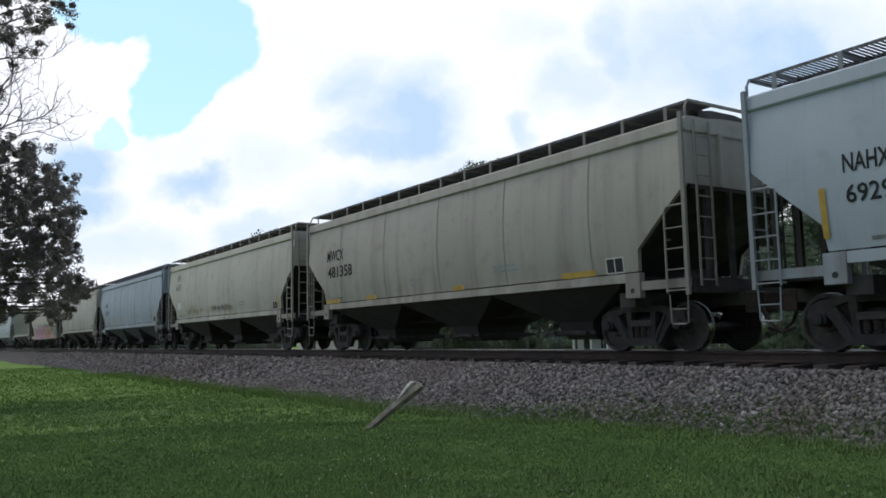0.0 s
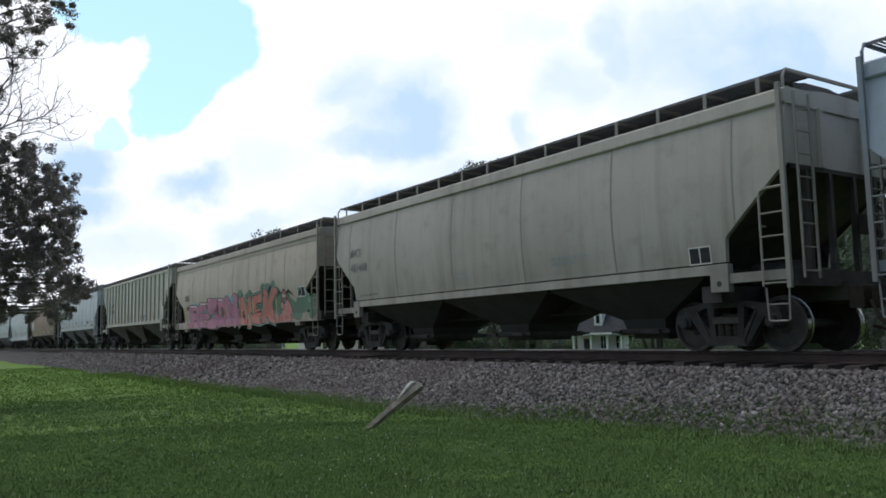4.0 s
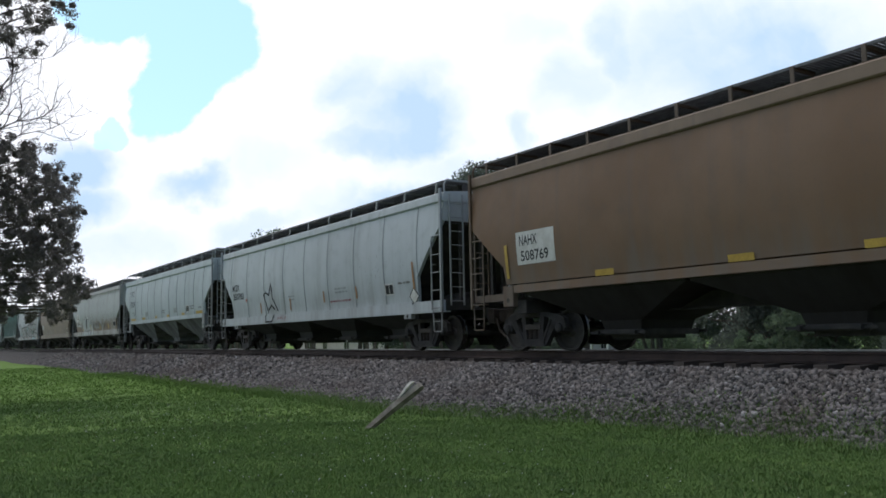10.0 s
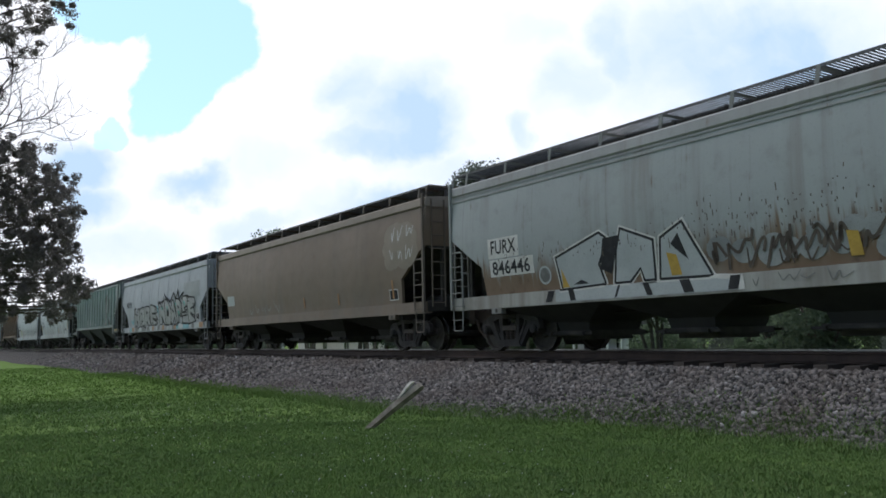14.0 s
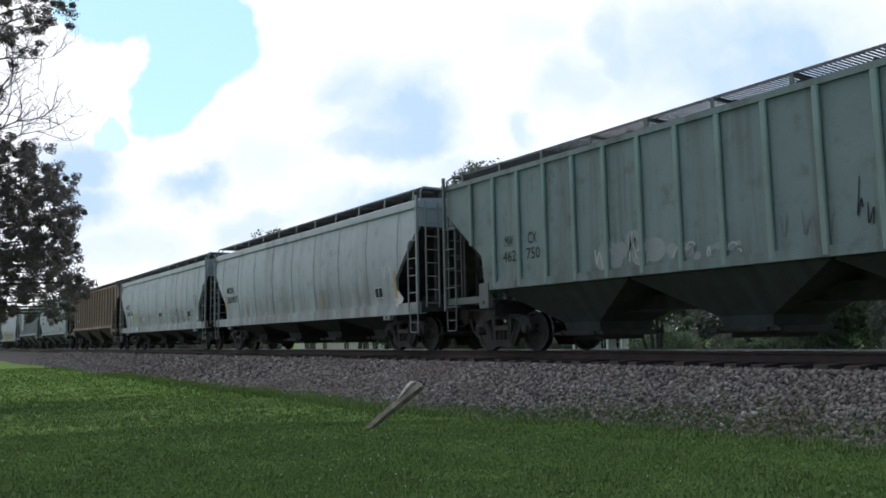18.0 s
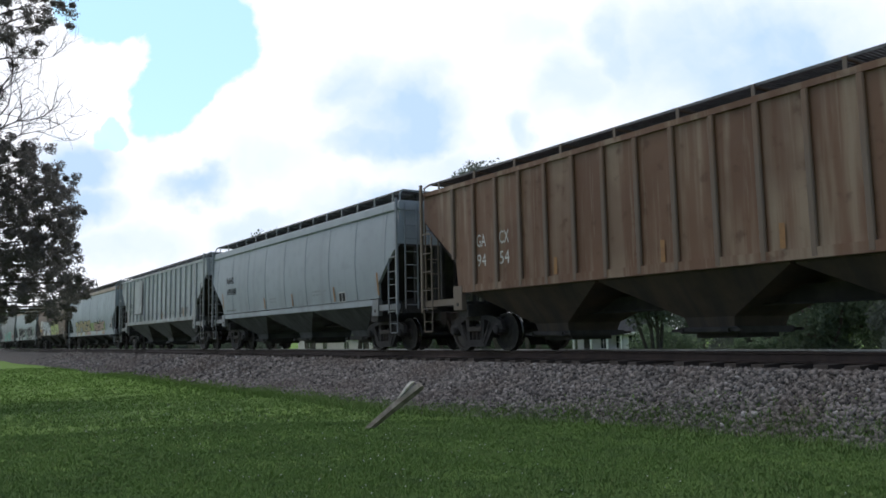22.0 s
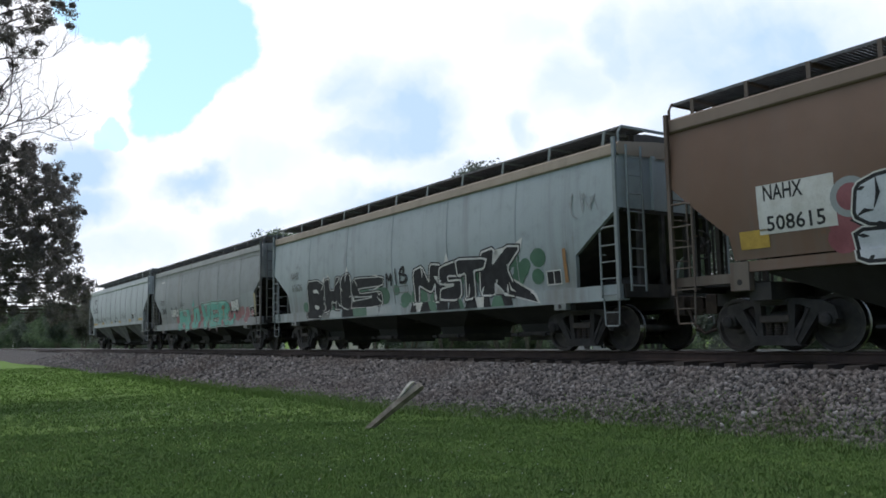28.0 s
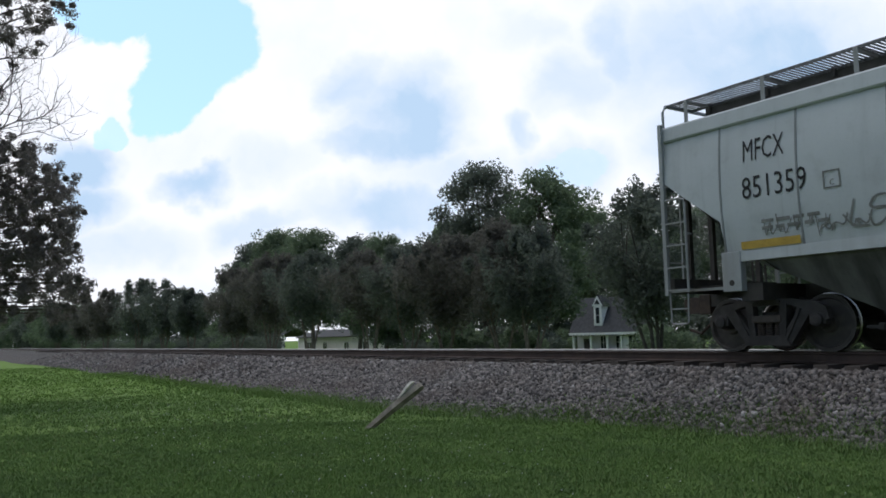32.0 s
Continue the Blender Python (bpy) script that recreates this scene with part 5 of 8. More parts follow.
def stencil_lines(car, form, x, z, w, rows, mat=INK_FADED, seed=0):
    """Small unreadable stencil lines as plain bars."""
    g = random.Random(seed)
    rects = []
    for r in range(rows):
        a = x
        while a < x + w * (0.75 + 0.25 * g.random()):
            b = a + 0.08 + 0.16 * g.random()
            rects.append((a, b, z - r * 0.11, z - r * 0.11 + 0.055))
            a = b + 0.05
    tagged(decal("stencil", rects, mat, car, form), kind="stuff")


def strokes(car, form, x0, x1, z0, z1, mat, seed, n=14, wide=0.035, label="spray-painted scribble", lean=0.25, drip=False):
    """Scrawled spray lines: bent ribbons running up and down along a stretch."""
    g = random.Random(seed)
    b = bmesh.new()
    for i in range(n):
        xa = x0 + (x1 - x0) * (i + 0.3 * g.random()) / n
        pts, x, z = [], xa, z0 + (z1 - z0) * 0.3 * g.random()
        if drip:
            z = z1 - (z1 - z0) * 0.5 * g.random()
            pts = [(xa, z), (xa + 0.02, z - (z1 - z0) * (0.2 + 0.5 * g.random()))]
        else:
            for s in range(5):
                pts.append((x, z))
                x += (x1 - x0) / n * (0.9 * g.random() - 0.15 + lean * 0.4)
                z = z0 + (z1 - z0) * (g.random() ** 0.7 if s % 2 == 0 else 0.35 * g.random())
        w = wide * (0.7 + 0.6 * g.random())
        for (ax, az), (bx, bz) in zip(pts, pts[1:]):
            d = Vector((bx - ax, bz - az))
            if d.length < 0.02:
                continue
            nrm = Vector((-d.y, d.x)).normalized() * w / 2
            ext = d.normalized() * w * 0.4
            q = [(ax - ext.x + nrm.x, az - ext.y + nrm.y), (bx + ext.x + nrm.x, bz + ext.y + nrm.y), (bx + ext.x - nrm.x, bz + ext.y - nrm.y), (ax - ext.x - nrm.x, az - ext.y - nrm.y)]
            b.faces.new([b.verts.new((px, 0, pz)) for px, pz in q])
    lay_on(b, form, 0.016)
    return tagged(put("graffiti", mesh_from(b, "graffiti", recalc=False), mat, car, label), kind="stuff")


# letters as pen strokes on a grid four wide and six high
PEN = {"A": "00 26 40|12 32", "B": "00 06 26 35 34 23 03|23 42 41 20 00", "C": "45 36 16 05 01 10 30 41", "D": "00 06 26 45 41|41 20 00", "E": "46 06 00 40|03 33",
       "F": "46 06 00|03 33", "G": "45 36 16 05 01 10 30 41 43 23", "H": "06 00|46 40|03 43", "I": "26 20", "K": "06 00|46 03 40", "L": "06 00 40", "M": "00 06 23 46 40",
       "N": "00 06 40 46", "O": "16 05 01 10 30|30 41 45 36 16", "P": "00 06 36 45 44 33 03", "R": "00 06 36 45 44 33 03|23 40", "S": "45 36 16 05 04 13 33 42 41 30 10 01",
       "T": "06 46|26 20", "U": "06 01 10 30 41 46", "V": "06 20 46", "W": "06 10 23 30 46", "X": "06 40|46 00", "Y": "06 23 46|23 20", "Z": "06 46 00 40"}


def pen_lines(ch, x, z, w, h, g, slant=0.0, wild=0.12):
    """The strokes of one letter in a cell, shaken a little and rounded off."""
    out = []
    shape = PEN[ch] if ch in PEN else " ".join(str(min(4, k)) + str(g.choice((0, 1, 0, 2) if k % 2 else (6, 5, 4, 6))) for k in range(g.choice((3, 4, 5))))
    for line in shape.split("|"):
        pts = [Vector((int(p[0]) / 4 + wild * 0.5 * g.uniform(-1, 1), int(p[1]) / 6 + wild * 0.5 * g.uniform(-1, 1))) for p in line.split()]
        for _ in range(2):
            if len(pts) > 2:
                soft = [pts[0]]
                for p, q in zip(pts, pts[1:]):
                    soft += [p.lerp(q, 0.2), p.lerp(q, 0.8)]
                pts = soft + [pts[-1]]
        out.append([(x + p.x * w + slant * h * p.y, z + p.y * h) for p in pts])
    return out


def ribbon(b, pts, width, ext=0.0, taper=0.0):
    """A flat pen stroke along points in x-z."""
    P = [Vector(p) for p in pts]
    P = [p for i, p in enumerate(P) if i == 0 or (p - P[i - 1]).length > 1e-3]
    if len(P) < 2:
        return
    a, c = (P[0] - P[1]).normalized() * ext, (P[-1] - P[-2]).normalized() * ext
    P[0], P[-1] = P[0] + a, P[-1] + c
    rows = []
    for i, p in enumerate(P):
        d0 = (p - P[i - 1]).normalized() if i else None
        d1 = (P[i + 1] - p).normalized() if i + 1 < len(P) else None
        d = ((d0 or d1) + (d1 or d0))
        d = d.normalized() if d.length > 0.2 else (d1 or d0)
        k = 1.0 / max(0.75, d.dot(d1 or d0))
        n = Vector((-d.y, d.x)) * width / 2 * k * (1 - taper * abs(2 * i / (len(P) - 1) - 1))
        rows.append((p + n, p - n))
    vs = [[b.verts.new((q.x, 0, q.y)) for q in r] for r in rows]
    for r, s in zip(vs, vs[1:]):
        b.faces.new((r[0], r[1], s[1], s[0]))


def stroke_mesh(lines, width, form, lift, ext=0.0, taper=0.0):
    """All strokes laid on the car, each a hair above the one before."""
    out = bmesh.new()
    for k, pts in enumerate(lines):
        b = bmesh.new()
        ribbon(b, pts, width, ext, taper)
        if not b.faces:
            b.free()
            continue
        lay_on(b, form, lift + 0.0005 * k)
        made = {v: out.verts.new(v.co) for v in b.verts}
        for f in b.faces:
            out.faces.new([made[v] for v in f.verts])
        b.free()
    return mesh_from(out, "graffiti", recalc=False)


# block letters as outlines on a grid nine by nine; after a bar: the dark openings in them
BLOCK = {"A": "00 39 69 90 60 52 42 30|44 46 55 54", "B": "00 09 69 98 96 85 93 91 70|36 37 57 66 56|32 33 53 62 52", "C": "20 02 07 29 99 96 46 35 34 43 93 90", "D": "00 09 69 96 93 60|33 36 56 65 64 53",
         "E": "00 09 98 96 36 35 85 83 33 32 91 80", "H": "00 09 39 36 66 69 99 90 60 63 33 30", "I": "10 00 07 19 79 98 92 80", "K": "00 09 39 36 69 99 65 90 60 33 30", "L": "00 09 39 33 93 90",
         "M": "00 09 39 55 69 99 90 70 75 52 25 20", "N": "00 09 29 65 69 99 90 70 34 30", "O": "20 02 07 29 79 97 92 70|42 47 57 52", "P": "00 09 79 97 95 73 33 30|36 37 56 55",
         "R": "00 09 79 97 95 74 90 60 43 33 30|36 37 57 66 56", "S": "00 03 63 64 14 05 08 29 99 96 36 35 85 94 91 70", "T": "30 36 06 09 99 96 66 60", "U": "20 02 09 39 33 42 52 63 69 99 92 70",
         "V": "40 09 39 54 69 99 60", "Z": "00 03 56 06 09 99 96 53 93 90"}


def grown(ring, d):
    """A ring pushed outwards by d, corners cut where they are sharp."""
    n, out = len(ring), []
    turn = sum(ring[i].x * ring[(i + 1) % n].y - ring[(i + 1) % n].x * ring[i].y for i in range(n))
    d = -d if turn > 0 else d
    for i, p in enumerate(ring):
        a, c = (p - ring[i - 1]).normalized(), (ring[(i + 1) % n] - p).normalized()
        na, nc = Vector((-a.y, a.x)), Vector((-c.y, c.x))
        m = na + nc
        m = m / max(0.45, m.dot(na)) if m.length > 0.2 else na
        out.append(p + m * d)
    return out


def block_letters(car, form, cells, fill, line, label, rim=0.045, halo=None, edge=0.04, slant=0.05, wild=0.35, seed=1, shine=None, drop=None, folds=0.45):
    """Fat sprayed letters: cells give the letter, its stretch along and up; line rims the fill, halo rims the line, drop is the side shade."""
    g = random.Random(seed)
    for k, (ch, x0, x1, z0, z1) in enumerate(cells):
        sx, sz = (x1 - x0) / 9, (z1 - z0) / 9
        rings = []
        for n, line_of in enumerate(BLOCK[ch].split("|")):
            w = wild if n == 0 else wild * 0.4
            pts = [Vector((x0 + sx * (int(p[0]) + w * g.uniform(-1, 1)) + slant * sz * (int(p[1]) - 4.5), z0 + sz * (int(p[1]) + w * g.uniform(-1, 1)))) for p in line_of.split()]
            soft = []
            for i, p in enumerate(pts):
                soft += [p.lerp(pts[i - 1], 0.12), p.lerp(pts[(i + 1) % len(pts)], 0.12)]
            rings.append(soft)
        lift = 0.010 + 0.0062 * (k % 3)
        flat = lambda name, ring, mat, up, text="": flat_shape(car, form, name, [tuple(p) for p in ring], mat, lift + up, text)
        if drop:
            flat("graffiti_shade", [p + Vector((-0.07, 0.06)) for p in grown(rings[0], rim)], drop, 0.0)
        if halo:
            flat("graffiti_halo", grown(rings[0], rim + edge), halo, 0.0012)
        flat("graffiti_outline", grown(rings[0], rim), line, 0.0024)
        flat("graffiti_letter", rings[0], fill, 0.0036, label)
        for ring in rings[1:]:
            flat("graffiti_opening", ring, line, 0.0048)
        mid = sum(rings[0], Vector((0, 0))) / len(rings[0])
        cuts = []
        for p in rings[0][::2]:
            if g.random() < folds:
                way = (mid - p).lerp(Vector((g.uniform(-1, 1), g.uniform(-1, 1))) * (mid - p).length, 0.45)
                q = p + way * g.uniform(0.3, 0.75)
                bend = p.lerp(q, 0.5) + Vector((-way.y, way.x)) * g.uniform(-0.15, 0.15)
                cuts.append([tuple(p), tuple(bend), tuple(q)])
        if cuts:
            tagged(put("graffiti_folds", stroke_mesh(cuts, 0.035 + 0.5 * rim, form, lift + 0.0048, 0, 0.8), line, car), kind="stuff")
        for _ in range(1 + (folds > 0.3)):
            p = g.choice(rings[0])
            out = (p - mid).normalized() * g.uniform(0.12, 0.3)
            side = Vector((-out.y, out.x)) * 0.5
            flat("graffiti_spike", [p - side, p + side, p + out + side * g.uniform(-1, 1)], line, 0.0003)
        if shine:
            top = sorted(rings[0], key=lambda p: -p.y)[:2]
            a, c = sorted(top, key=lambda p: p.x)
            put("graffiti_shine", stroke_mesh([[(a.x, a.y - 0.05), (c.x, c.y - 0.05)]], 0.045, form, lift + 0.0048), shine, car)


def sill_stripes(car, form, x0, x1, mats, seed, wide=0.45, z0=1.03, z1=1.27, lean=0.12):
    """Slanted sprayed stripes running on along the sill below the letters."""
    g = random.Random(seed)
    x, k = x0, 0
    while x < x1:
        w = wide * g.uniform(0.4, 1.5)
        a, c = lean * g.uniform(-1, 1), lean * g.uniform(-1, 1)
        flat_shape(car, form, "painted_block", [(x, z0), (x + w, z0), (x + w + c, z1), (x + a, z1)], mats[k % len(mats)] if g.random() < 0.7 else g.choice(mats), 0.012 + 0.0012 * (k % 2))
        x, k = x + w, k + 1


def tag_word(car, form, words, x0, x1, z0, z1, mat, wide=0.03, seed=1, slant=0.15, label="spray-painted signature"):
    """A thin signature: readable letters, or a number of unreadable flourishes."""
    g = random.Random(seed)
    marks = words if isinstance(words, str) else "?" * words
    cell = (x1 - x0) / len(marks)
    lines = []
    for k, ch in enumerate(marks):
        lines += pen_lines(ch, x0 + cell * k, z0 + 0.1 * (z1 - z0) * g.uniform(-1, 1), cell * (0.75 + 0.2 * g.random()), (z1 - z0) * (0.8 + 0.35 * g.random()), g, slant, 0.3)
    return tagged(put("graffiti", stroke_mesh(lines, wide, form, 0.016, wide * 0.5, 0.35), mat, car, label), kind="stuff")


def scrawl(car, form, x0, x1, z0, z1, mat, wide=0.03, seed=1, loops=7, label="looping spray-painted scribble"):
    """Loose loops running along the side."""
    g = random.Random(seed)
    lines, step = [], (x1 - x0) / loops
    for i in range(loops):
        x, up, pts = x0 + step * (i + 0.4 * g.random()), g.random() < 0.5, []
        for k in range(g.choice((4, 5, 6, 7))):
            pts.append(Vector((x, z0 + (z1 - z0) * (g.uniform(0.55, 1.0) if up else g.uniform(0.0, 0.45)))))
            x, up = x + step * g.uniform(-0.45, 0.75), not up if g.random() < 0.85 else up
        for _ in range(3):
            soft = [pts[0]]
            for p, q in zip(pts, pts[1:]):
                soft += [p.lerp(q, 0.25), p.lerp(q, 0.75)]
            pts = soft + [pts[-1]]
        lines.append([tuple(p) for p in pts])
    return tagged(put("graffiti", stroke_mesh(lines, wide, form, 0.016), mat, car, label), kind="stuff")


def speckle(car, form, x0, x1, z0, z1, mat, seed, n=120, size=0.03, label="dark dribbles and specks on the side"):
    """Short dribbles, thick along a middle line and thinning above."""
    g = random.Random(seed)
    lines = []
    for i in range(n):
        x, z = g.uniform(x0, x1), z0 + (z1 - z0) * min(1.0, abs(g.gauss(0.3, 0.28)))
        lines.append([(x, z), (x + g.uniform(-0.01, 0.01), z - size * (0.8 + 4 * g.random() ** 3))])
    return tagged(put("graffiti", stroke_mesh(lines, size * 0.75, form, 0.010), mat, car, label), kind="stuff")



def cloud_patch(car, form, x0, x1, z0, z1, mat, seed, n=26, lift=0.006, label="sprayed colour field"):
    """An uneven sprayed field of overlapping rounds."""
    g = random.Random(seed)
    b = bmesh.new()
    for i in range(n):
        r = (z1 - z0) * (0.22 + 0.16 * g.random())
        cx, cz = x0 + r * 0.6 + (x1 - x0 - 1.2 * r) * (i + g.random()) / n, z0 + r * 0.8 + (z1 - z0 - 1.6 * r) * g.random()
        vs = [b.verts.new((cx + r * math.cos(a), 0, cz + r * math.sin(a) * 0.85)) for a in (2 * math.pi * k / 14 for k in range(14))]
        b.faces.new(vs)
        lay = lift + 0.0001 * i
        for v in vs:
            v.co.y = lay
    bm2 = bmesh.new()
    for f in b.faces:
        one = bmesh.new()
        lay = f.verts[0].co.y
        one.faces.new([one.verts.new((v.co.x, 0, v.co.z)) for v in f.verts])
        lay_on(one, form, lay)
        made = {v: bm2.verts.new(v.co) for v in one.verts}
        for q in one.faces:
            bm2.faces.new([made[v] for v in q.verts])
        one.free()
    b.free()
    return tagged(put("graffiti_field", mesh_from(bm2, "graffiti_field", recalc=False), mat, car, label), kind="stuff")


def disc(car, form, name, x, z, r, mat, lift=0.01, n=20, squash=1.0):
    b = bmesh.new()
    b.faces.new([b.verts.new((x + r * math.cos(2 * math.pi * k / n), 0, z + squash * r * math.sin(2 * math.pi * k / n))) for k in range(n)])
    lay_on(b, form, lift)
    return put(name, mesh_from(b, name, recalc=False), mat, car)


def flat_shape(car, form, name, pts, mat, lift=0.01, label=""):
    b = bmesh.new()
    b.faces.new([b.verts.new((x, 0, z)) for x, z in pts]).normal_update()
    bmesh.ops.triangulate(b, faces=b.faces[:])
    lay_on(b, form, lift)
    return put(name, mesh_from(b, name, recalc=False), mat, car, label)


def dress(i, car, form, e, paint):
    """Lettering, reflectors and graffiti of one car."""
    if i == 8:
        decal("white_panel", [(-6.78, -5.52, 1.90, 2.62)], WHITE, car, form)
    if i == 11:
        decal("white_panel", [(-6.66, -5.55, 2.12, 2.58)], WHITE, car, form)
        decal("white_panel", [(-6.64, -5.08, 1.70, 2.09)], WHITE, car, form)
    if i == 21:
        decal("white_panel", [(-6.47, -5.17, 1.86, 2.64)], WHITE, car, form)
        decal("yellow_panel", [(-6.85, -6.32, 1.66, 1.95)], YELLOW, car, form)
    for words, x, z, h in MARKS.get(i, ()):
        lettering(car, form, words, x, z, h, WHITE if i in PALE_MARKS else INK_FADED if i in FAINT else INK, width=len(words) * h * SPREAD.get(i, 0.70), bold=0.0 if i in (2, 6, 7, 10, 14, 17, 24) else 0.016)
    for x, z, h in STRIPS.get(i, ()):
        z -= 0.30 if form in SILLED else 0.12 if form == "smooth" else 0.0
        decal("reflector", [(x, x + 0.10, z, z + h)], YELLOW if i in (2, 3, 5, 8, 0, 15) else ORANGE, car, form, 0.022)
    for x0, x1 in BANDS.get(i, ()):
        decal("reflector", [(x0, x1, FORMS[form]["sill"] + (0.0 if i == 21 else 0.185), FORMS[form]["sill"] + (0.125 if i == 21 else 0.31))], YELLOW if i not in (7,) else ORANGE, car, form, 0.034)
    # data stencils
    if i in (0, 1, 2, 3, 4, 24, 18, 13, 23):
        stencil_lines(car, form, -6.3, 2.05 if form == "panel" else 1.6, 1.1, 2 if form == "panel" else 1, INK_FADED, i)
    if form != "panel" and i not in (5, 8, 11, 12, 13, 14, 17, 20, 21, 22, 23):
        stencil_lines(car, form, 2.3, 1.9, 0.9, 2, PRIMER, i + 40)
        stencil_lines(car, form, -1.4, 1.85, 0.6, 2, PRIMER, i + 80)
    if form != "ribbed" and i not in (5, 11):
        bx, bz = (4.4, 1.82) if form == "panel" else (5.5, 1.58) if i in (9, 16) else (6.45, 1.42) if form == "sill" else (4.25, 1.52) if i == 18 else (5.9, 1.52)
        boxed(car, form, bx, bz, 0.42, 0.26)
        if form == "panel":
            boxed(car, form, -5.18, 2.44, 0.22, 0.22, dark=False)
            lettering(car, form, "C", -5.11, 2.46, 0.09, INK_FADED)
    if i in (7, 10, 24):
        decal("grey_label", [(-3.36, -2.75, 1.83, 2.07), (2.25, 2.79, 1.84, 2.08)], PRIMER, car, form)
        stencil_lines(car, form, 4.97, 2.02, 0.6, 2, INK_FADED, i + 7)
        stencil_lines(car, form, 6.3, 1.92, 0.4, 1, INK_FADED, i + 9)
        stencil_lines(car, form, 0.05, 2.0, 0.6, 2, INK_FADED, i + 11)
    if i == 10:
        lettering(car, form, "LD LMT 227100", -6.3, 2.12, 0.09, INK)
        lettering(car, form, "LT WT  58900", -6.3, 1.95, 0.09, INK)
    if i == 7:
        lettering(car, form, "LD LMT 226700", -6.5, 2.12, 0.09, INK)
        lettering(car, form, "LT WT  59300", -6.5, 1.95, 0.09, INK)
        disc(car, form, "orange_dot", -5.2, 2.05, 0.06, RED)
    if i == 2:
        decal("white_panel", [(-6.28, -5.7, 1.95, 2.28)], WHITE, car, form)
        tag_word(car, form, 5, -5.0, -3.3, 1.60, 2.0, INK_FADED, 0.024, 5)
        scrawl(car, form, -3.4, -2.7, 1.62, 1.95, INK_FADED, 0.020, 7, 3)
        scrawl(car, form, -1.0, 0.8, 1.60, 1.98, INK_FADED, 0.030, 6, 9)
        scrawl(car, form, 0.6, 1.5, 1.60, 1.95, INK_FADED, 0.030, 8, 5)
        cloud_patch(car, form, -4.9, -2.2, 1.62, 1.95, UMBER, 9, 5, 0.007, label="rusty overspray")
    if i == 5:
        cloud_patch(car, form, -6.3, 0.4, 1.05, 2.15, SEA, 51, 26, label="blue-green sprayed field")
        cloud_patch(car, form, -2.2, 0.2, 1.7, 2.4, SEA, 54, 6, 0.0085, label="blue-green sprayed field")
        cloud_patch(car, form, 0.2, 5.0, 1.2, 2.4, GREEN, 52, 22, label="green sprayed field")
        cloud_patch(car, form, 2.9, 4.6, 1.9, 2.6, GREEN, 55, 8, 0.0085, label="green sprayed field")
        cloud_patch(car, form, 4.6, 8.2, 1.05, 2.1, GREEN, 56, 22, label="green sprayed field")
        block_letters(car, form, (("R", -6.0, -4.45, 0.99, 2.02), ("E", -4.55, -3.2, 0.99, 2.12), ("S", -3.35, -1.9, 0.99, 2.2), ("D", -2.0, -0.75, 0.99, 2.22), ("N", -0.9, 0.5, 0.99, 2.26)),
                      PURPLE, M_EDGE, "purple and pink bulging graffiti letter", 0.035, None, 0.04, 0.06, 0.75, 51, WHITE)
        block_letters(car, form, (("M", 0.65, 2.15, 0.99, 2.12), ("S", 2.1, 3.4, 0.99, 2.16), ("K", 3.3, 4.7, 0.99, 2.24)), RED, INK, "red angular graffiti letter", 0.04, MINT, 0.022, 0.12, 0.8, 52, None, INK)
        flat_shape(car, form, "graffiti_letter", [(0.1, 1.85), (0.75, 1.62), (0.2, 1.4)], PURPLE, 0.02)
        flat_shape(car, form, "graffiti_outline", [(3.75, 2.1), (4.1, 2.4), (4.65, 1.9), (4.3, 1.95)], INK, 0.011)
        # a rounded pink beast reduced to plain shapes
        flat_shape(car, form, "graffiti_shape", [(4.98, 0.99), (4.95, 1.3), (5.15, 1.75), (5.7, 1.85), (5.98, 1.5), (6.02, 0.99)], INK, 0.012)
        flat_shape(car, form, "graffiti_shape", [(5.02, 1.0), (5.0, 1.3), (5.18, 1.71), (5.68, 1.81), (5.94, 1.5), (5.98, 1.0)], ROSE, 0.0145)
        for x, z, r, m, up in ((5.36, 1.92, 0.27, INK, 0.016), (5.36, 1.92, 0.235, MAROON, 0.0175), (5.14, 1.60, 0.17, INK, 0.019), (5.14, 1.60, 0.14, ROSE, 0.0205), (5.28, 1.95, 0.055, WHITE, 0.0205), (5.42, 1.93, 0.05, WHITE, 0.0205)):
            disc(car, form, "graffiti_shape", x, z, r, m, up)
        flat_shape(car, form, "graffiti_shape", [(4.75, 1.86), (4.95, 2.18), (5.16, 2.04), (4.98, 2.06)], INK, 0.022)
        flat_shape(car, form, "graffiti_shape", [(5.5, 2.0), (5.8, 2.16), (6.36, 1.85), (5.85, 2.02)], INK, 0.022)
        scrawl(car, form, 4.95, 6.3, 1.02, 1.3, RED, 0.05, 53, 5)
        speckle(car, form, 0.6, 7.6, 1.5, 2.4, MINT, 57, 26, 0.07, "pale spots of paint")
        sill_stripes(car, form, -6.3, 0.5, (PINK, PURPLE, PINK, SEA), 58, 0.4)
        sill_stripes(car, form, 0.5, 4.8, (RED, ROSE, RED, GREEN), 59, 0.4)
        boxed(car, form, 6.6, 1.85, 0.6, 0.3)
    if i == 6:
        tag_word(car, form, 5, 2.1, 3.2, 1.72, 1.98, BROWN_INK, 0.03, 61)
        scrawl(car, form, -3.9, -2.9, 1.62, 1.85, TAN, 0.03, 62, 3)
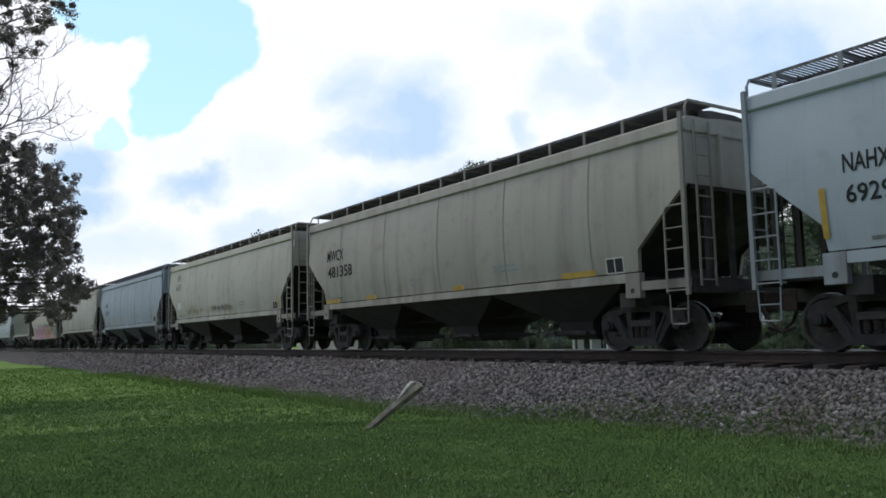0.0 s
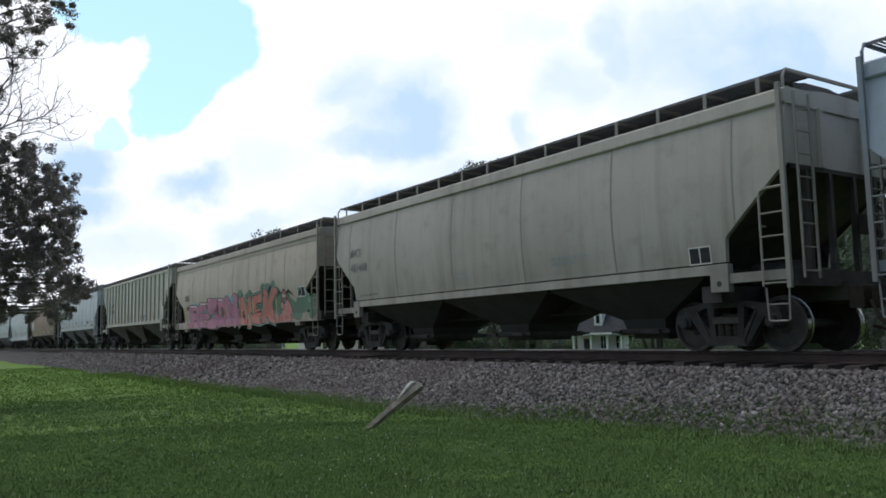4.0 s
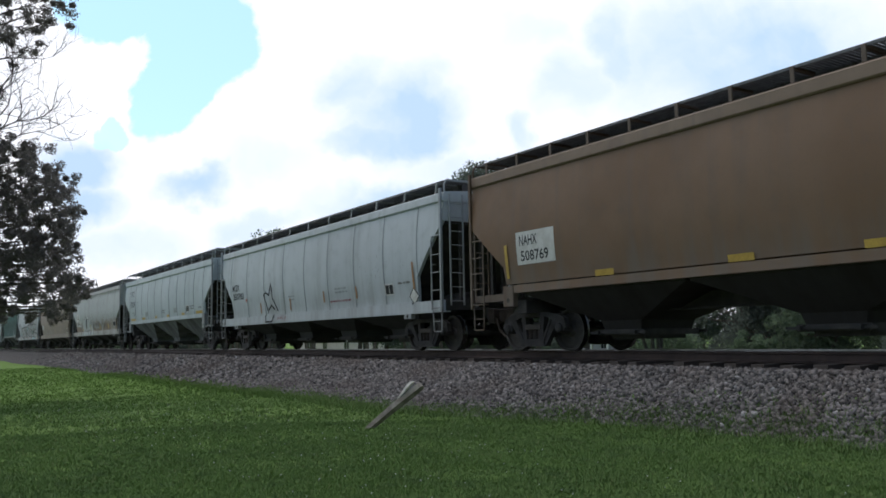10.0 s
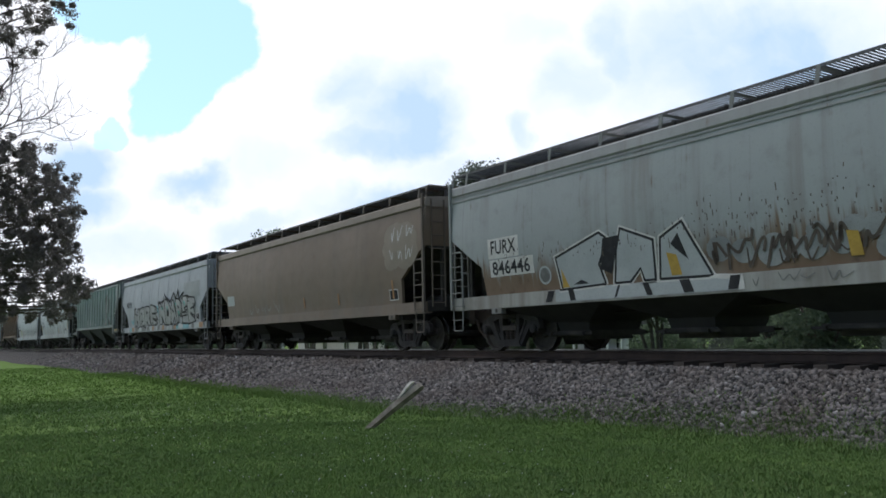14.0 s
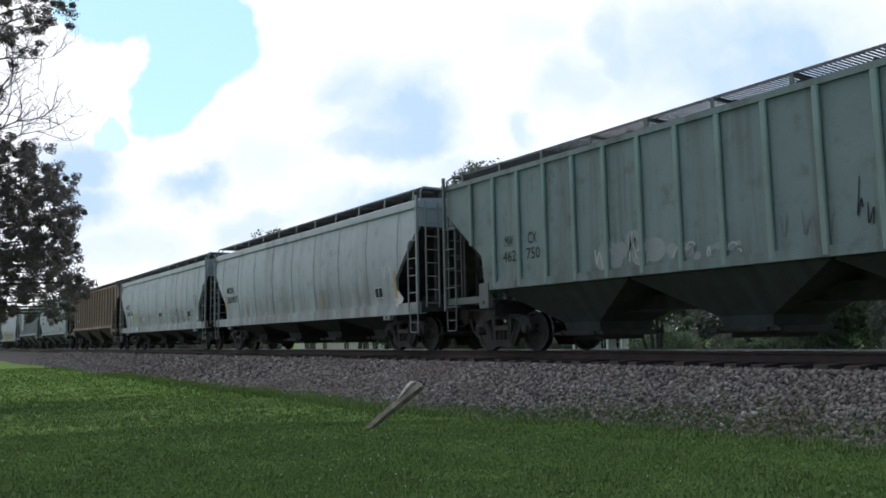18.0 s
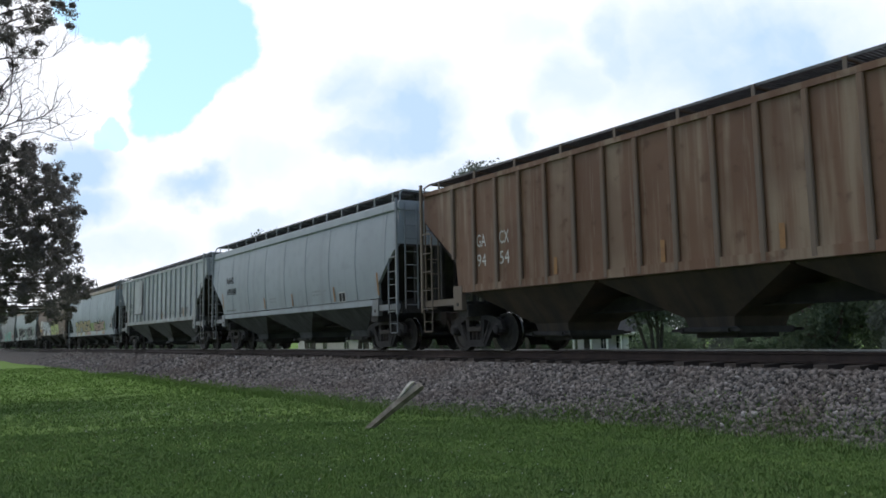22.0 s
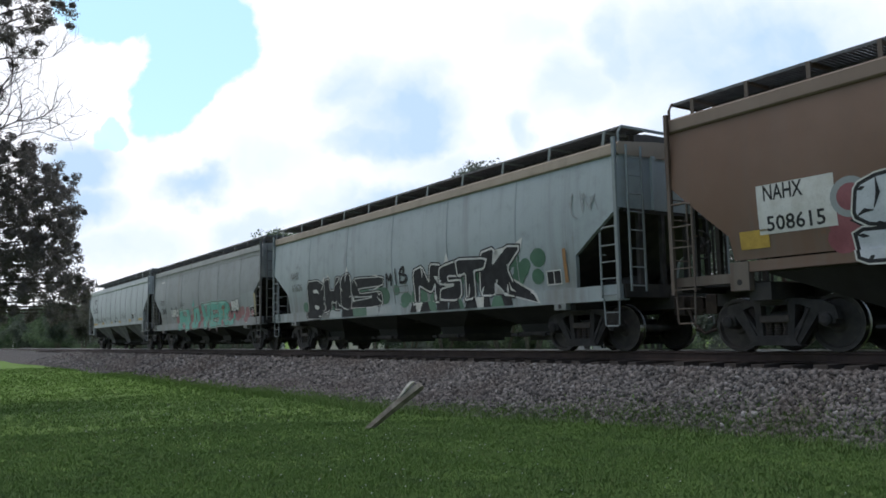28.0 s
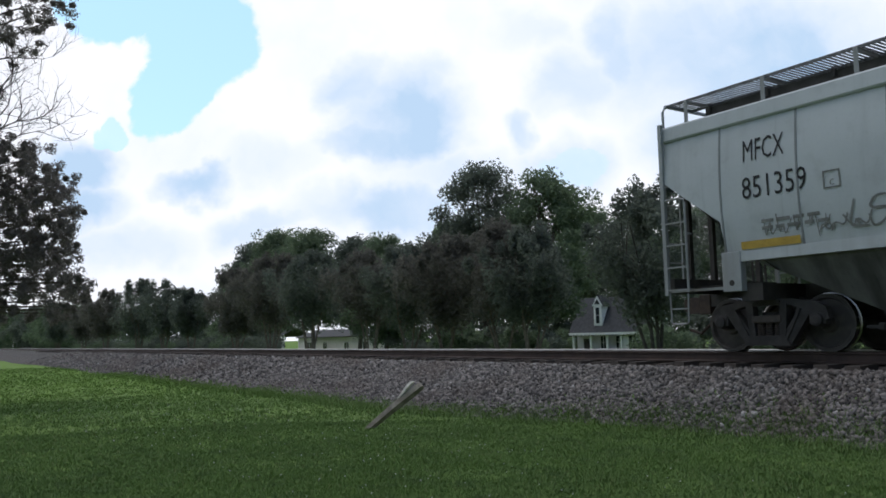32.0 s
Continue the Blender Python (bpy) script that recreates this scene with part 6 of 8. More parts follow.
    if i == 9:
        for pts in ([(-3.7, 2.05), (-3.45, 2.15), (-3.2, 2.02), (-2.95, 2.42), (-2.85, 2.2)], [(-3.65, 2.0), (-3.35, 1.4)], [(-2.9, 2.3), (-2.85, 1.9), (-2.45, 1.45)], [(-3.3, 1.5), (-3.0, 1.65), (-2.75, 1.5)],
                    [(-3.5, 1.27), (-3.5, 1.05), (-2.9, 1.05), (-2.7, 1.27)]):
            b = bmesh.new()
            for (ax, az), (bx, bz) in zip(pts, pts[1:]):
                d = Vector((bx - ax, bz - az)).normalized() * 0.03
                b.faces.new([b.verts.new(p) for p in ((ax - d.x - d.y, 0, az - d.y + d.x), (bx + d.x - d.y, 0, bz + d.y + d.x), (bx + d.x + d.y, 0, bz + d.y - d.x), (ax - d.x + d.y, 0, az - d.y - d.x))])
            lay_on(b, form, 0.016)
            put("graffiti", mesh_from(b, "graffiti", recalc=False), INK, car, "black angular spray tag")
        tag_word(car, form, 4, -2.4, -1.5, 1.08, 1.24, MAROON, 0.024, 92)
        disc(car, form, "orange_dot", -5.55, 1.95, 0.07, RED)
        speckle(car, form, 3.6, 6.6, 1.9, 2.8, INK_FADED, 93, 40, 0.018)
        flat_shape(car, form, "hazard_diamond", [(6.74, 1.46), (7.0, 1.70), (7.26, 1.46), (7.0, 1.22)], INK, 0.014)
        flat_shape(car, form, "hazard_diamond", [(6.78, 1.46), (7.0, 1.66), (7.22, 1.46), (7.0, 1.26)], WHITE, 0.016)
        stencil_lines(car, form, 1.9, 1.52, 1.7, 1, MAROON, 95)
        stencil_lines(car, form, 6.2, 1.82, 0.7, 1, INK_FADED, 96)
    if i == 11:
        for shape in ([(-4.22, 1.30), (-4.33, 1.93), (-3.05, 2.30), (-2.84, 2.16), (-3.15, 1.72), (-3.02, 1.34)], [(-2.72, 1.34), (-2.60, 1.92), (-2.46, 2.31), (-1.72, 2.02), (-1.76, 1.34), (-1.98, 1.34), (-2.06, 1.58), (-2.36, 1.34)],
                      [(-1.60, 1.34), (-1.50, 2.04), (-1.02, 2.26), (-0.52, 1.32)]):
            ring = [*shape, shape[0]]
            put("graffiti_halo", stroke_mesh([ring[:-1], ring[-2:]], 0.17, form, 0.009, 0.05), WHITE, car)
            put("graffiti_outline", stroke_mesh([ring[:-1], ring[-2:]], 0.10, form, 0.012, 0.03), INK, car)
            flat_shape(car, form, "graffiti_letter", shape, PRIMER_PALE, 0.0145, "white sprayed letter with black edges")
        flat_shape(car, form, "graffiti_letter", [(-4.4, 1.03), (-4.4, 1.28), (0.1, 1.28), (0.16, 1.03)], PRIMER_PALE, 0.009)
        flat_shape(car, form, "graffiti_outline", [(-0.5, 1.33), (0.14, 1.28), (0.18, 1.03), (0.06, 1.03), (0.0, 1.2), (-0.5, 1.25)], WHITE, 0.011)
        for shape in ([(-2.95, 2.20), (-2.52, 2.22), (-2.80, 1.50), (-3.10, 1.62)], [(-1.30, 1.92), (-1.12, 2.1), (-0.95, 1.62), (-1.12, 1.75)], [(-3.9, 1.36), (-3.65, 1.45), (-3.45, 1.36)]):
            flat_shape(car, form, "graffiti_shade", shape, INK, 0.017)
        flat_shape(car, form, "graffiti_letter", [(-4.22, 1.32), (-4.22, 1.72), (-4.02, 1.32)], YELLOW, 0.018)
        flat_shape(car, form, "graffiti_letter", [(-1.35, 1.36), (-1.42, 1.78), (-1.2, 1.72), (-1.12, 1.36)], YELLOW, 0.018)
        for x, w, lean in ((-4.72, 0.2, 0.1), (-3.95, 0.16, -0.06), (-2.72, 0.06, 0.1), (-1.9, 0.14, -0.1), (-1.05, 0.22, -0.1), (-0.15, 0.2, 0.06)):
            flat_shape(car, form, "graffiti_shade", [(x, 1.04), (x + w, 1.04), (x + w + lean, 1.27), (x + lean, 1.27)], INK, 0.0125)
        cloud_patch(car, form, -0.5, 3.4, 1.30, 2.0, STONE_GREY, 119, 14, 0.008, label="grey sprayed field over rust")
        scrawl(car, form, -0.5, 1.2, 1.34, 2.0, BROWN_INK, 0.055, 111, 5, "dark sprayed scribble over rust")
        scrawl(car, form, 1.0, 3.6, 1.34, 2.1, BROWN_INK, 0.055, 112, 7, "dark sprayed scribble over rust")
        tag_word(car, form, 4, 0.2, 2.3, 1.38, 1.75, BROWN_INK, 0.035, 113)
        tag_word(car, form, 3, 2.5, 3.7, 1.45, 1.75, INK_FADED, 0.028, 114)
        tag_word(car, form, 4, 0.3, 2.0, 1.05, 1.24, INK_FADED, 0.022, 115)
        tag_word(car, form, 3, 3.6, 4.2, 1.06, 1.24, INK_FADED, 0.022, 116)
        speckle(car, form, -1.2, 6.8, 1.95, 2.75, BROWN_INK, 117, 260, 0.026)
        speckle(car, form, -6.3, -1.2, 1.95, 2.45, BROWN_INK, 118, 90, 0.024)
        flat_shape(car, form, "reflector", [(1.95, 1.40), (1.92, 1.78), (2.1, 1.75), (2.14, 1.40)], YELLOW, 0.022)
        flat_shape(car, form, "reflector", [(4.55, 1.40), (4.5, 1.75), (4.66, 1.72), (4.74, 1.40)], YELLOW, 0.022)
        disc(car, form, "white_ring", -4.75, 1.62, 0.20, PRIMER_PALE, 0.009)
        disc(car, form, "white_ring_core", -4.75, 1.62, 0.155, INK_FADED, 0.011)
        boxed(car, form, 6.0, 1.5, 0.7, 0.3)
    if i == 12:
        decal("white_panel", [(-7.0, -6.2, 1.8, 2.2)], PRIMER_PALE, car, form)
        tag_word(car, form, 5, -4.5, -1.5, 1.35, 1.7, PRIMER, 0.026, 121)
        cloud_patch(car, form, 6.3, 8.0, 2.2, 3.6, plain("dull_tan_spray", (0.20, 0.165, 0.12), (0.24, 0.20, 0.15), 2, 0.6), 123, 22, label="dull tan overpaint")
        tag_word(car, form, 3, 6.6, 7.8, 2.95, 3.4, WHITE, 0.040, 122, label="pale sprayed scribble")
        tag_word(car, form, 3, 6.6, 7.8, 2.4, 2.85, WHITE, 0.036, 124)
    if i == 13:
        cloud_patch(car, form, -5.9, -0.2, 1.30, 1.95, STONE_GREY, 131, 22, label="grey sprayed field")
        cloud_patch(car, form, 0.0, 6.6, 1.30, 2.35, STONE_GREY, 138, 30, label="grey sprayed field")
        decal("grey_panel", [(4.65, 7.2, 2.45, 3.2)], PRIMER, car, form, 0.009)
        block_letters(car, form, (("H", -5.25, -4.15, 1.31, 2.28), ("B", -4.15, -2.9, 1.31, 2.3), ("R", -2.95, -1.75, 1.31, 2.3), ("E", -1.8, -0.4, 1.31, 2.38)),
                      STONE_GREY, INK, "silver block graffiti letter outlined in black", 0.075, None, 0.04, 0.12, 0.7, 131)
        block_letters(car, form, (("N", 0.05, 1.3, 1.31, 2.4), ("D", 1.2, 2.4, 1.31, 2.5), ("A", 2.2, 3.4, 1.31, 2.5), ("P", 3.2, 4.25, 1.31, 2.5), ("S", 4.3, 5.4, 1.31, 2.45), ("E", 5.3, 6.4, 1.31, 2.45)),
                      STONE_GREY, INK, "large silver graffiti letter outlined in black", 0.08, None, 0.04, 0.02, 0.8, 132)
        put("graffiti", stroke_mesh([[(0.05, 2.42), (0.5, 2.44), (1.1, 2.5), (1.18, 2.72)], [(1.3, 2.85), (1.5, 2.7), (2.0, 2.55), (2.4, 2.42), (2.8, 2.7), (2.95, 2.8)], [(3.0, 2.85), (3.35, 2.5), (3.6, 2.72), (3.72, 2.95)],
                                     [(3.74, 2.92), (3.95, 2.45), (4.2, 2.6), (4.7, 2.75)]], 0.13, form, 0.03, 0.03, 0.2), INK, car, "thick black sprayed arcs over the letters")
        for x, z, r in ((0.75, 2.1, 0.13), (1.8, 2.1, 0.12), (3.3, 2.2, 0.12), (3.75, 1.75, 0.16), (4.8, 2.2, 0.14)):
            flat_shape(car, form, "graffiti_shade", [(x - r, z + r), (x + r, z + r * 0.8), (x + r * 0.2, z - r)], TEAL, 0.034)
        tag_word(car, form, 4, -0.6, 0.5, 2.1, 2.3, INK, 0.026, 133)
        cloud_patch(car, form, -0.4, 0.5, 1.75, 2.35, SEA, 134, 6, 0.0085)
        cloud_patch(car, form, -6.3, -5.2, 1.4, 1.8, SEA, 135, 5, 0.0085)
        sill_stripes(car, form, -6.4, 7.2, (STONE_GREY, ORANGE, PRIMER_PALE, SEA, STONE_GREY, PRIMER_PALE, INK_FADED), 136, 0.5)
    if i == 14:
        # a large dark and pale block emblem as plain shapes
        flat_shape(car, form, "emblem_shape", [(3.43, 1.58), (3.43, 3.30), (4.23, 3.67), (5.0, 3.27), (4.97, 2.45), (4.60, 2.18), (5.6, 1.58), (4.85, 1.58), (4.15, 2.05), (4.15, 1.58)], M_EMBLEM, 0.012, "dark grey painted emblem")
        flat_shape(car, form, "emblem_shape", [(3.70, 1.62), (3.76, 3.02), (4.06, 3.16), (4.08, 1.62)], PRIMER, 0.016)
        flat_shape(car, form, "emblem_shape", [(4.21, 2.42), (4.28, 3.2), (4.58, 3.04), (4.58, 2.62)], PRIMER_PALE, 0.016)
        decal("yellow_panel", [(3.5, 3.95, 1.60, 1.72)], ORANGE, car, form, 0.018)
        boxed(car, form, 6.2, 1.95, 0.45, 0.30)
        boxed(car, form, 6.2, 2.3, 0.45, 0.30)
        for x0, x1, z1, sd in ((-2.85, -2.05, 2.2, 143), (-2.0, -1.15, 2.3, 144), (-1.1, -0.3, 1.95, 145), (-0.2, 0.5, 1.85, 146)):
            cloud_patch(car, form, x0, x1, 1.58, z1, PRIMER, sd, 5, label="pale sprayed patch")
            scrawl(car, form, x0 + 0.1, x1 - 0.1, 1.62, z1, PRIMER_PALE, 0.035, sd, 2)
        tag_word(car, form, 4, 2.45, 3.15, 1.85, 2.4, INK, 0.024, 147)
        tag_word(car, form, 3, 5.2, 5.95, 1.85, 2.3, INK, 0.026, 148)
        tag_word(car, form, 3, 1.2, 2.3, 1.75, 2.3, INK_FADED, 0.022, 149)
        scrawl(car, form, -6.6, -6.1, 1.7, 2.0, INK_FADED, 0.02, 140, 3)
        decal("yellow_panel", [(6.9, 7.9, 1.18, 1.29)], YELLOW, car, None, 1.56)
    if i in (15, 16):
        strokes(car, form, -5.5, 6.5, 1.4, 2.4, PRIMER, 150 + i, 14, 0.03, "grey dribbles down the side", drip=True)
    if i == 15:
        flat_shape(car, form, "hazard_diamond", [(6.95, 1.42), (7.2, 1.67), (7.45, 1.42), (7.2, 1.17)], WHITE, 0.012)
        tag_word(car, form, 2, 6.4, 7.0, 2.0, 2.4, WHITE, 0.04, 154)
    if i == 16:
        block_letters(car, form, [(ch, 2.25 + 0.54 * k, 2.78 + 0.54 * k, 1.46, 1.98 + 0.08 * math.sin(k * 1.9)) for k, ch in enumerate("BOAPEN")], paint, INK_FADED, "hollow pale graffiti letter with a thin dark edge", 0.014, None, 0.04, 0.03, 0.6, 161, folds=0.2)
        boxed(car, form, 0.41, 1.72, 0.56, 0.22)
        boxed(car, form, 6.02, 1.62, 0.30, 0.24, dark=False)
        decal("lilac_panel", [(6.58, 6.88, 2.12, 2.5)], LILAC, car, form, 0.007)
        boxed(car, form, 6.58, 2.12, 0.30, 0.38, INK, dark=False)
        flat_shape(car, form, "hazard_diamond", [(6.70, 1.49), (6.92, 1.72), (7.14, 1.49), (6.92, 1.27)], INK, 0.014)
        flat_shape(car, form, "hazard_diamond", [(6.74, 1.49), (6.92, 1.68), (7.10, 1.49), (6.92, 1.31)], WHITE, 0.016)
        for x, z, k in ((-3.9, 1.42, 1), (-3.45, 1.5, 2), (-2.1, 1.55, 3), (-1.5, 1.45, 4), (0.6, 1.5, 5)):
            boxed(car, form, x, z, 0.32, 0.26 + 0.03 * k % 0.1, dark=False)
        boxed(car, form, 0.95, 1.45, 0.4, 0.5, dark=False)
        decal("olive_panel", [(-5.26, -4.14, 1.42, 2.1)], OLIVE_PALE, car, form, 0.007)
        decal("lilac_panel", [(-4.13, -3.72, 1.46, 2.25)], LILAC, car, form, 0.007)
        disc(car, form, "orange_dot", -5.38, 1.97, 0.075, ORANGE)
        decal("white_panel", [(-5.75, -5.45, 1.82, 2.05), (-3.05, -2.8, 1.60, 1.82)], WHITE, car, form)
        blocks(car, form, [(-5.79, -5.07, 1.05, 1.26)], LILAC)
        blocks(car, form, [(-5.06, -4.52, 1.05, 1.26)], SEA)
        blocks(car, form, [(-4.51, -4.12, 1.05, 1.26)], WHITE)
        blocks(car, form, [(-4.11, -3.8, 1.05, 1.26)], INK_FADED)
        for x in (-6.8, -3.1, 0.1, -0.7):
            boxed(car, form, x, 1.08, 0.18, 0.13, dark=False)
        tag_word(car, form, 10, 4.9, 7.2, 1.07, 1.22, INK_FADED, 0.020, 164, 0.05)
    if i == 19:
        decal("access_panel", [(-4.75, -3.1, 2.05, 3.9)], paint, car, form, 0.085)
        for r in ((-4.8, -4.72, 2.0, 3.92), (-3.12, -3.04, 2.0, 3.92), (-4.8, -3.04, 1.98, 2.06)):
            decal("panel_frame", [r], INK_FADED, car, form, 0.083)
        blocks(car, form, [(-4.6, -3.9, 1.66, 1.95), (-3.75, -3.1, 1.66, 1.95)], PRIMER_PALE)
        blocks(car, form, [(-6.25 + 0.22 * k, -6.12 + 0.22 * k, z, z + 0.24) for k in range(3) for z in (2.05, 2.45)], INK_FADED)
        blocks(car, form, [(-5.3 + 0.22 * k, -5.17 + 0.22 * k, z, z + 0.24) for k in range(2) for z in (2.05, 2.45)], INK_FADED)
        blocks(car, form, [(4.33, 4.73, 1.74, 2.07), (5.1, 5.54, 1.74, 2.07)], INK_FADED)
        tag_word(car, form, 5, -2.4, 0.6, 1.7, 2.15, INK_FADED, 0.022, 190)
        tag_word(car, form, 3, 2.2, 3.5, 1.75, 2.05, INK_FADED, 0.022, 191)
    if i == 20:
        cloud_patch(car, form, -5.8, -4.6, 1.31, 1.9, OLIVE, 201, 7)
        decal("olive_panel", [(-0.4, 5.0, 1.31, 1.88)], OLIVE, car, form, 0.007)
        block_letters(car, form, (("T", -5.7, -4.55, 1.31, 2.02), ("I", -4.6, -4.0, 1.31, 1.92), ("M", -4.05, -2.7, 1.31, 2.08), ("I", -2.75, -2.15, 1.31, 1.95), ("E", -2.2, -1.1, 1.31, 2.05), ("Z", -1.15, 0.15, 1.31, 2.06)),
                      UMBER, INK, "tan graffiti letter with dark edges", 0.035, None, 0.04, 0.10, 0.5, 201, LIME)
        block_letters(car, form, (("H", 1.35, 2.2, 1.31, 1.85), ("O", 2.15, 2.7, 1.31, 1.75), ("S", 2.65, 3.3, 1.31, 1.75), ("I", 3.2, 3.7, 1.31, 2.0), ("K", 3.6, 4.85, 1.31, 1.85)), ROSE_DULL, INK, "pink and tan graffiti letter", 0.03, None, 0.04, 0.2, 0.9, 202)
        for x, z in ((1.55, 2.1), (2.72, 2.2), (3.5, 2.15)):
            flat_shape(car, form, "graffiti_outline", [(x - 0.14, z - 0.4), (x, z), (x + 0.2, z - 0.42)], INK, 0.009)
        sill_stripes(car, form, -5.4, 4.85, (PRIMER_PALE, ROSE_DULL, PRIMER_PALE, UMBER), 204, 0.55)
        tag_word(car, form, 4, 4.95, 5.6, 1.55, 1.7, INK, 0.022, 203)
        boxed(car, form, 4.9, 1.1, 0.6, 0.14, dark=False)
    if i == 21:
        cloud_patch(car, form, -5.3, -4.6, 1.44, 2.3, MAROON, 211, 6)
        decal("red_panel", [(-0.9, 0.5, 1.55, 2.75)], MAROON, car, form, 0.007)
        block_letters(car, form, (("S", -4.85, -3.65, 1.30, 2.46), ("M", -3.75, -2.3, 1.30, 2.52), ("O", -2.5, -1.5, 1.32, 2.5), ("E", -1.65, -0.4, 1.30, 2.5)), SILVER, INK, "silver bulging graffiti letter outlined in black", 0.055, WHITE, 0.025, 0.04, 0.45, 211)
        block_letters(car, form, (("B", -0.2, 1.25, 1.30, 2.52), ("U", 1.1, 2.35, 1.30, 2.58), ("N", 2.3, 4.0, 1.30, 2.6)), LIME, INK, "yellow-green bulging graffiti letter outlined in black", 0.06, WHITE, 0.025, 0.06, 0.5, 212, PALE_LIME)
        disc(car, form, "pale_ring", -4.95, 2.25, 0.3, PRIMER, 0.009)
        disc(car, form, "dark_ring", -4.95, 2.25, 0.2, MAROON, 0.011)
    if i == 22:
        cloud_patch(car, form, -6.1, 6.4, 1.15, 1.95, GREEN, 221, 34, label="green sprayed field")
        cloud_patch(car, form, 4.4, 6.5, 1.6, 2.25, GREEN, 223, 8, label="green sprayed field")
        block_letters(car, form, (("B", -5.65, -4.4, 1.12, 2.22), ("H", -4.4, -3.2, 1.25, 2.2), ("I", -3.2, -2.55, 1.3, 2.3), ("S", -2.6, -0.7, 1.25, 2.1)), INK, WHITE, "black graffiti letter outlined in white", 0.028, INK, 0.035, 0.08, 0.7, 221)
        tag_word(car, form, "MIB", -0.36, 0.75, 1.85, 2.25, INK, 0.095, 224, 0.1)
        boxed(car, form, 0.0, 1.60, 0.75, 0.15, dark=False)
        block_letters(car, form, (("M", 1.1, 2.45, 1.28, 2.16), ("S", 2.35, 3.3, 1.28, 2.16), ("T", 3.15, 4.25, 1.28, 2.2), ("K", 4.15, 5.5, 1.28, 2.3)), INK, WHITE, "black graffiti letter outlined in white", 0.045, INK, 0.035, 0.12, 0.6, 222)
        flat_shape(car, form, "graffiti_outline", [(4.9, 1.30), (6.25, 1.02), (6.12, 1.24), (5.3, 1.62)], WHITE, 0.011)
        flat_shape(car, form, "graffiti_letter", [(4.9, 1.34), (6.16, 1.06), (6.05, 1.22), (5.3, 1.57)], INK, 0.0125)
        scrawl(car, form, 7.2, 8.1, 2.6, 3.4, PRIMER, 0.03, 222, 3)
        scrawl(car, form, -6.6, -6.2, 2.7, 3.0, PRIMER, 0.024, 225, 2)
        sill_stripes(car, form, 0.9, 5.0, (INK, WHITE, INK, GREEN), 226, 0.36, lean=0.16)
        sill_stripes(car, form, -5.7, -0.6, (INK, GREEN, INK_FADED, PRIMER_PALE), 227, 0.6, lean=0.16)
    if i == 23:
        cloud_patch(car, form, -3.9, 6.8, 1.04, 1.75, MAROON, 231, 40, label="dull red sprayed field")
        cloud_patch(car, form, -0.6, 4.4, 1.5, 2.15, MAROON, 232, 16, label="dull red sprayed field")
        tag_word(car, form, "RIP", -2.9, -2.2, 2.05, 2.22, INK, 0.03, 230, 0.05)
        block_letters(car, form, (("L", -4.5, -4.25, 1.62, 1.98), ("O", -4.22, -3.95, 1.62, 1.98), ("R", -3.92, -3.64, 1.62, 1.98), ("D", -3.6, -3.3, 1.62, 1.98)), WHITE, INK, "white lettered graffiti", 0.018, None, 0.04, 0.03, 0.2, 233, folds=0.0)
        block_letters(car, form, (("H", -3.2, -1.4, 0.99, 1.88), ("O", -1.0, 0.1, 0.99, 1.9), ("V", 0.3, 1.75, 0.99, 2.05), ("E", 1.5, 2.75, 0.99, 2.12), ("R", 2.7, 4.15, 1.02, 2.1)), TEAL, M_EDGE, "teal bulging graffiti letter", 0.04, MINT, 0.018, 0.02, 0.5, 234, MINT)
        flat_shape(car, form, "graffiti_letter", [(-1.05, 2.05), (-0.85, 2.15), (-0.68, 2.36), (-0.62, 2.1), (-0.85, 1.98)], TEAL, 0.02, "teal sprayed bolt")
        flat_shape(car, form, "graffiti_letter", [(3.9, 1.05), (4.65, 1.05), (4.78, 1.5), (4.6, 1.5), (4.45, 1.2), (3.95, 1.22)], TEAL, 0.02, "teal sprayed tail")
        block_letters(car, form, (("I", 4.4, 4.58, 1.62, 2.02), ("B", 4.62, 4.92, 1.60, 2.0), ("O", 4.95, 5.27, 1.62, 2.05)), WHITE, INK, "white lettered graffiti", 0.02, None, 0.04, 0.05, 0.2, 235, folds=0.0)
        decal("grey_panel", [(5.5, 6.25, 1.35, 2.25), (6.3, 7.0, 1.72, 2.3)], PRIMER, car, form, 0.007)
        decal("rust_streak", [(5.18, 5.3, 1.3, 1.85), (6.95, 7.15, 1.35, 2.2)], UMBER, car, form, 0.009)
        decal("white_panel", [(-6.4, -5.82, 3.44, 3.49), (6.05, 6.22, 1.08, 1.2)], WHITE, car, form)
        tag_word(car, form, 5, 7.5, 8.2, 2.75, 3.15, INK_FADED, 0.028, 238)
        speckle(car, form, -3.0, 4.6, 1.05, 1.9, ROSE, 237, 160, 0.035, "pink spots of paint")
    if i == 24:
        tag_word(car, form, 5, -6.3, -5.0, 1.78, 2.1, INK_FADED, 0.024, 241, 0.1, "dark sprayed signature")
        scrawl(car, form, -5.4, -4.6, 1.76, 2.05, INK_FADED, 0.026, 244, 4)
        tag_word(car, form, "LSNAK", -4.9, -3.3, 1.80, 2.18, INK_FADED, 0.042, 245, 0.25, "bold dark sprayed signature")
        tag_word(car, form, 4, -2.4, -1.0, 1.80, 2.15, INK_FADED, 0.026, 242)
        tag_word(car, form, 5, -0.5, 0.8, 1.68, 1.85, INK, 0.03, 246)
        tag_word(car, form, 4, 1.3, 2.5, 1.84, 2.25, INK_FADED, 0.024, 243)


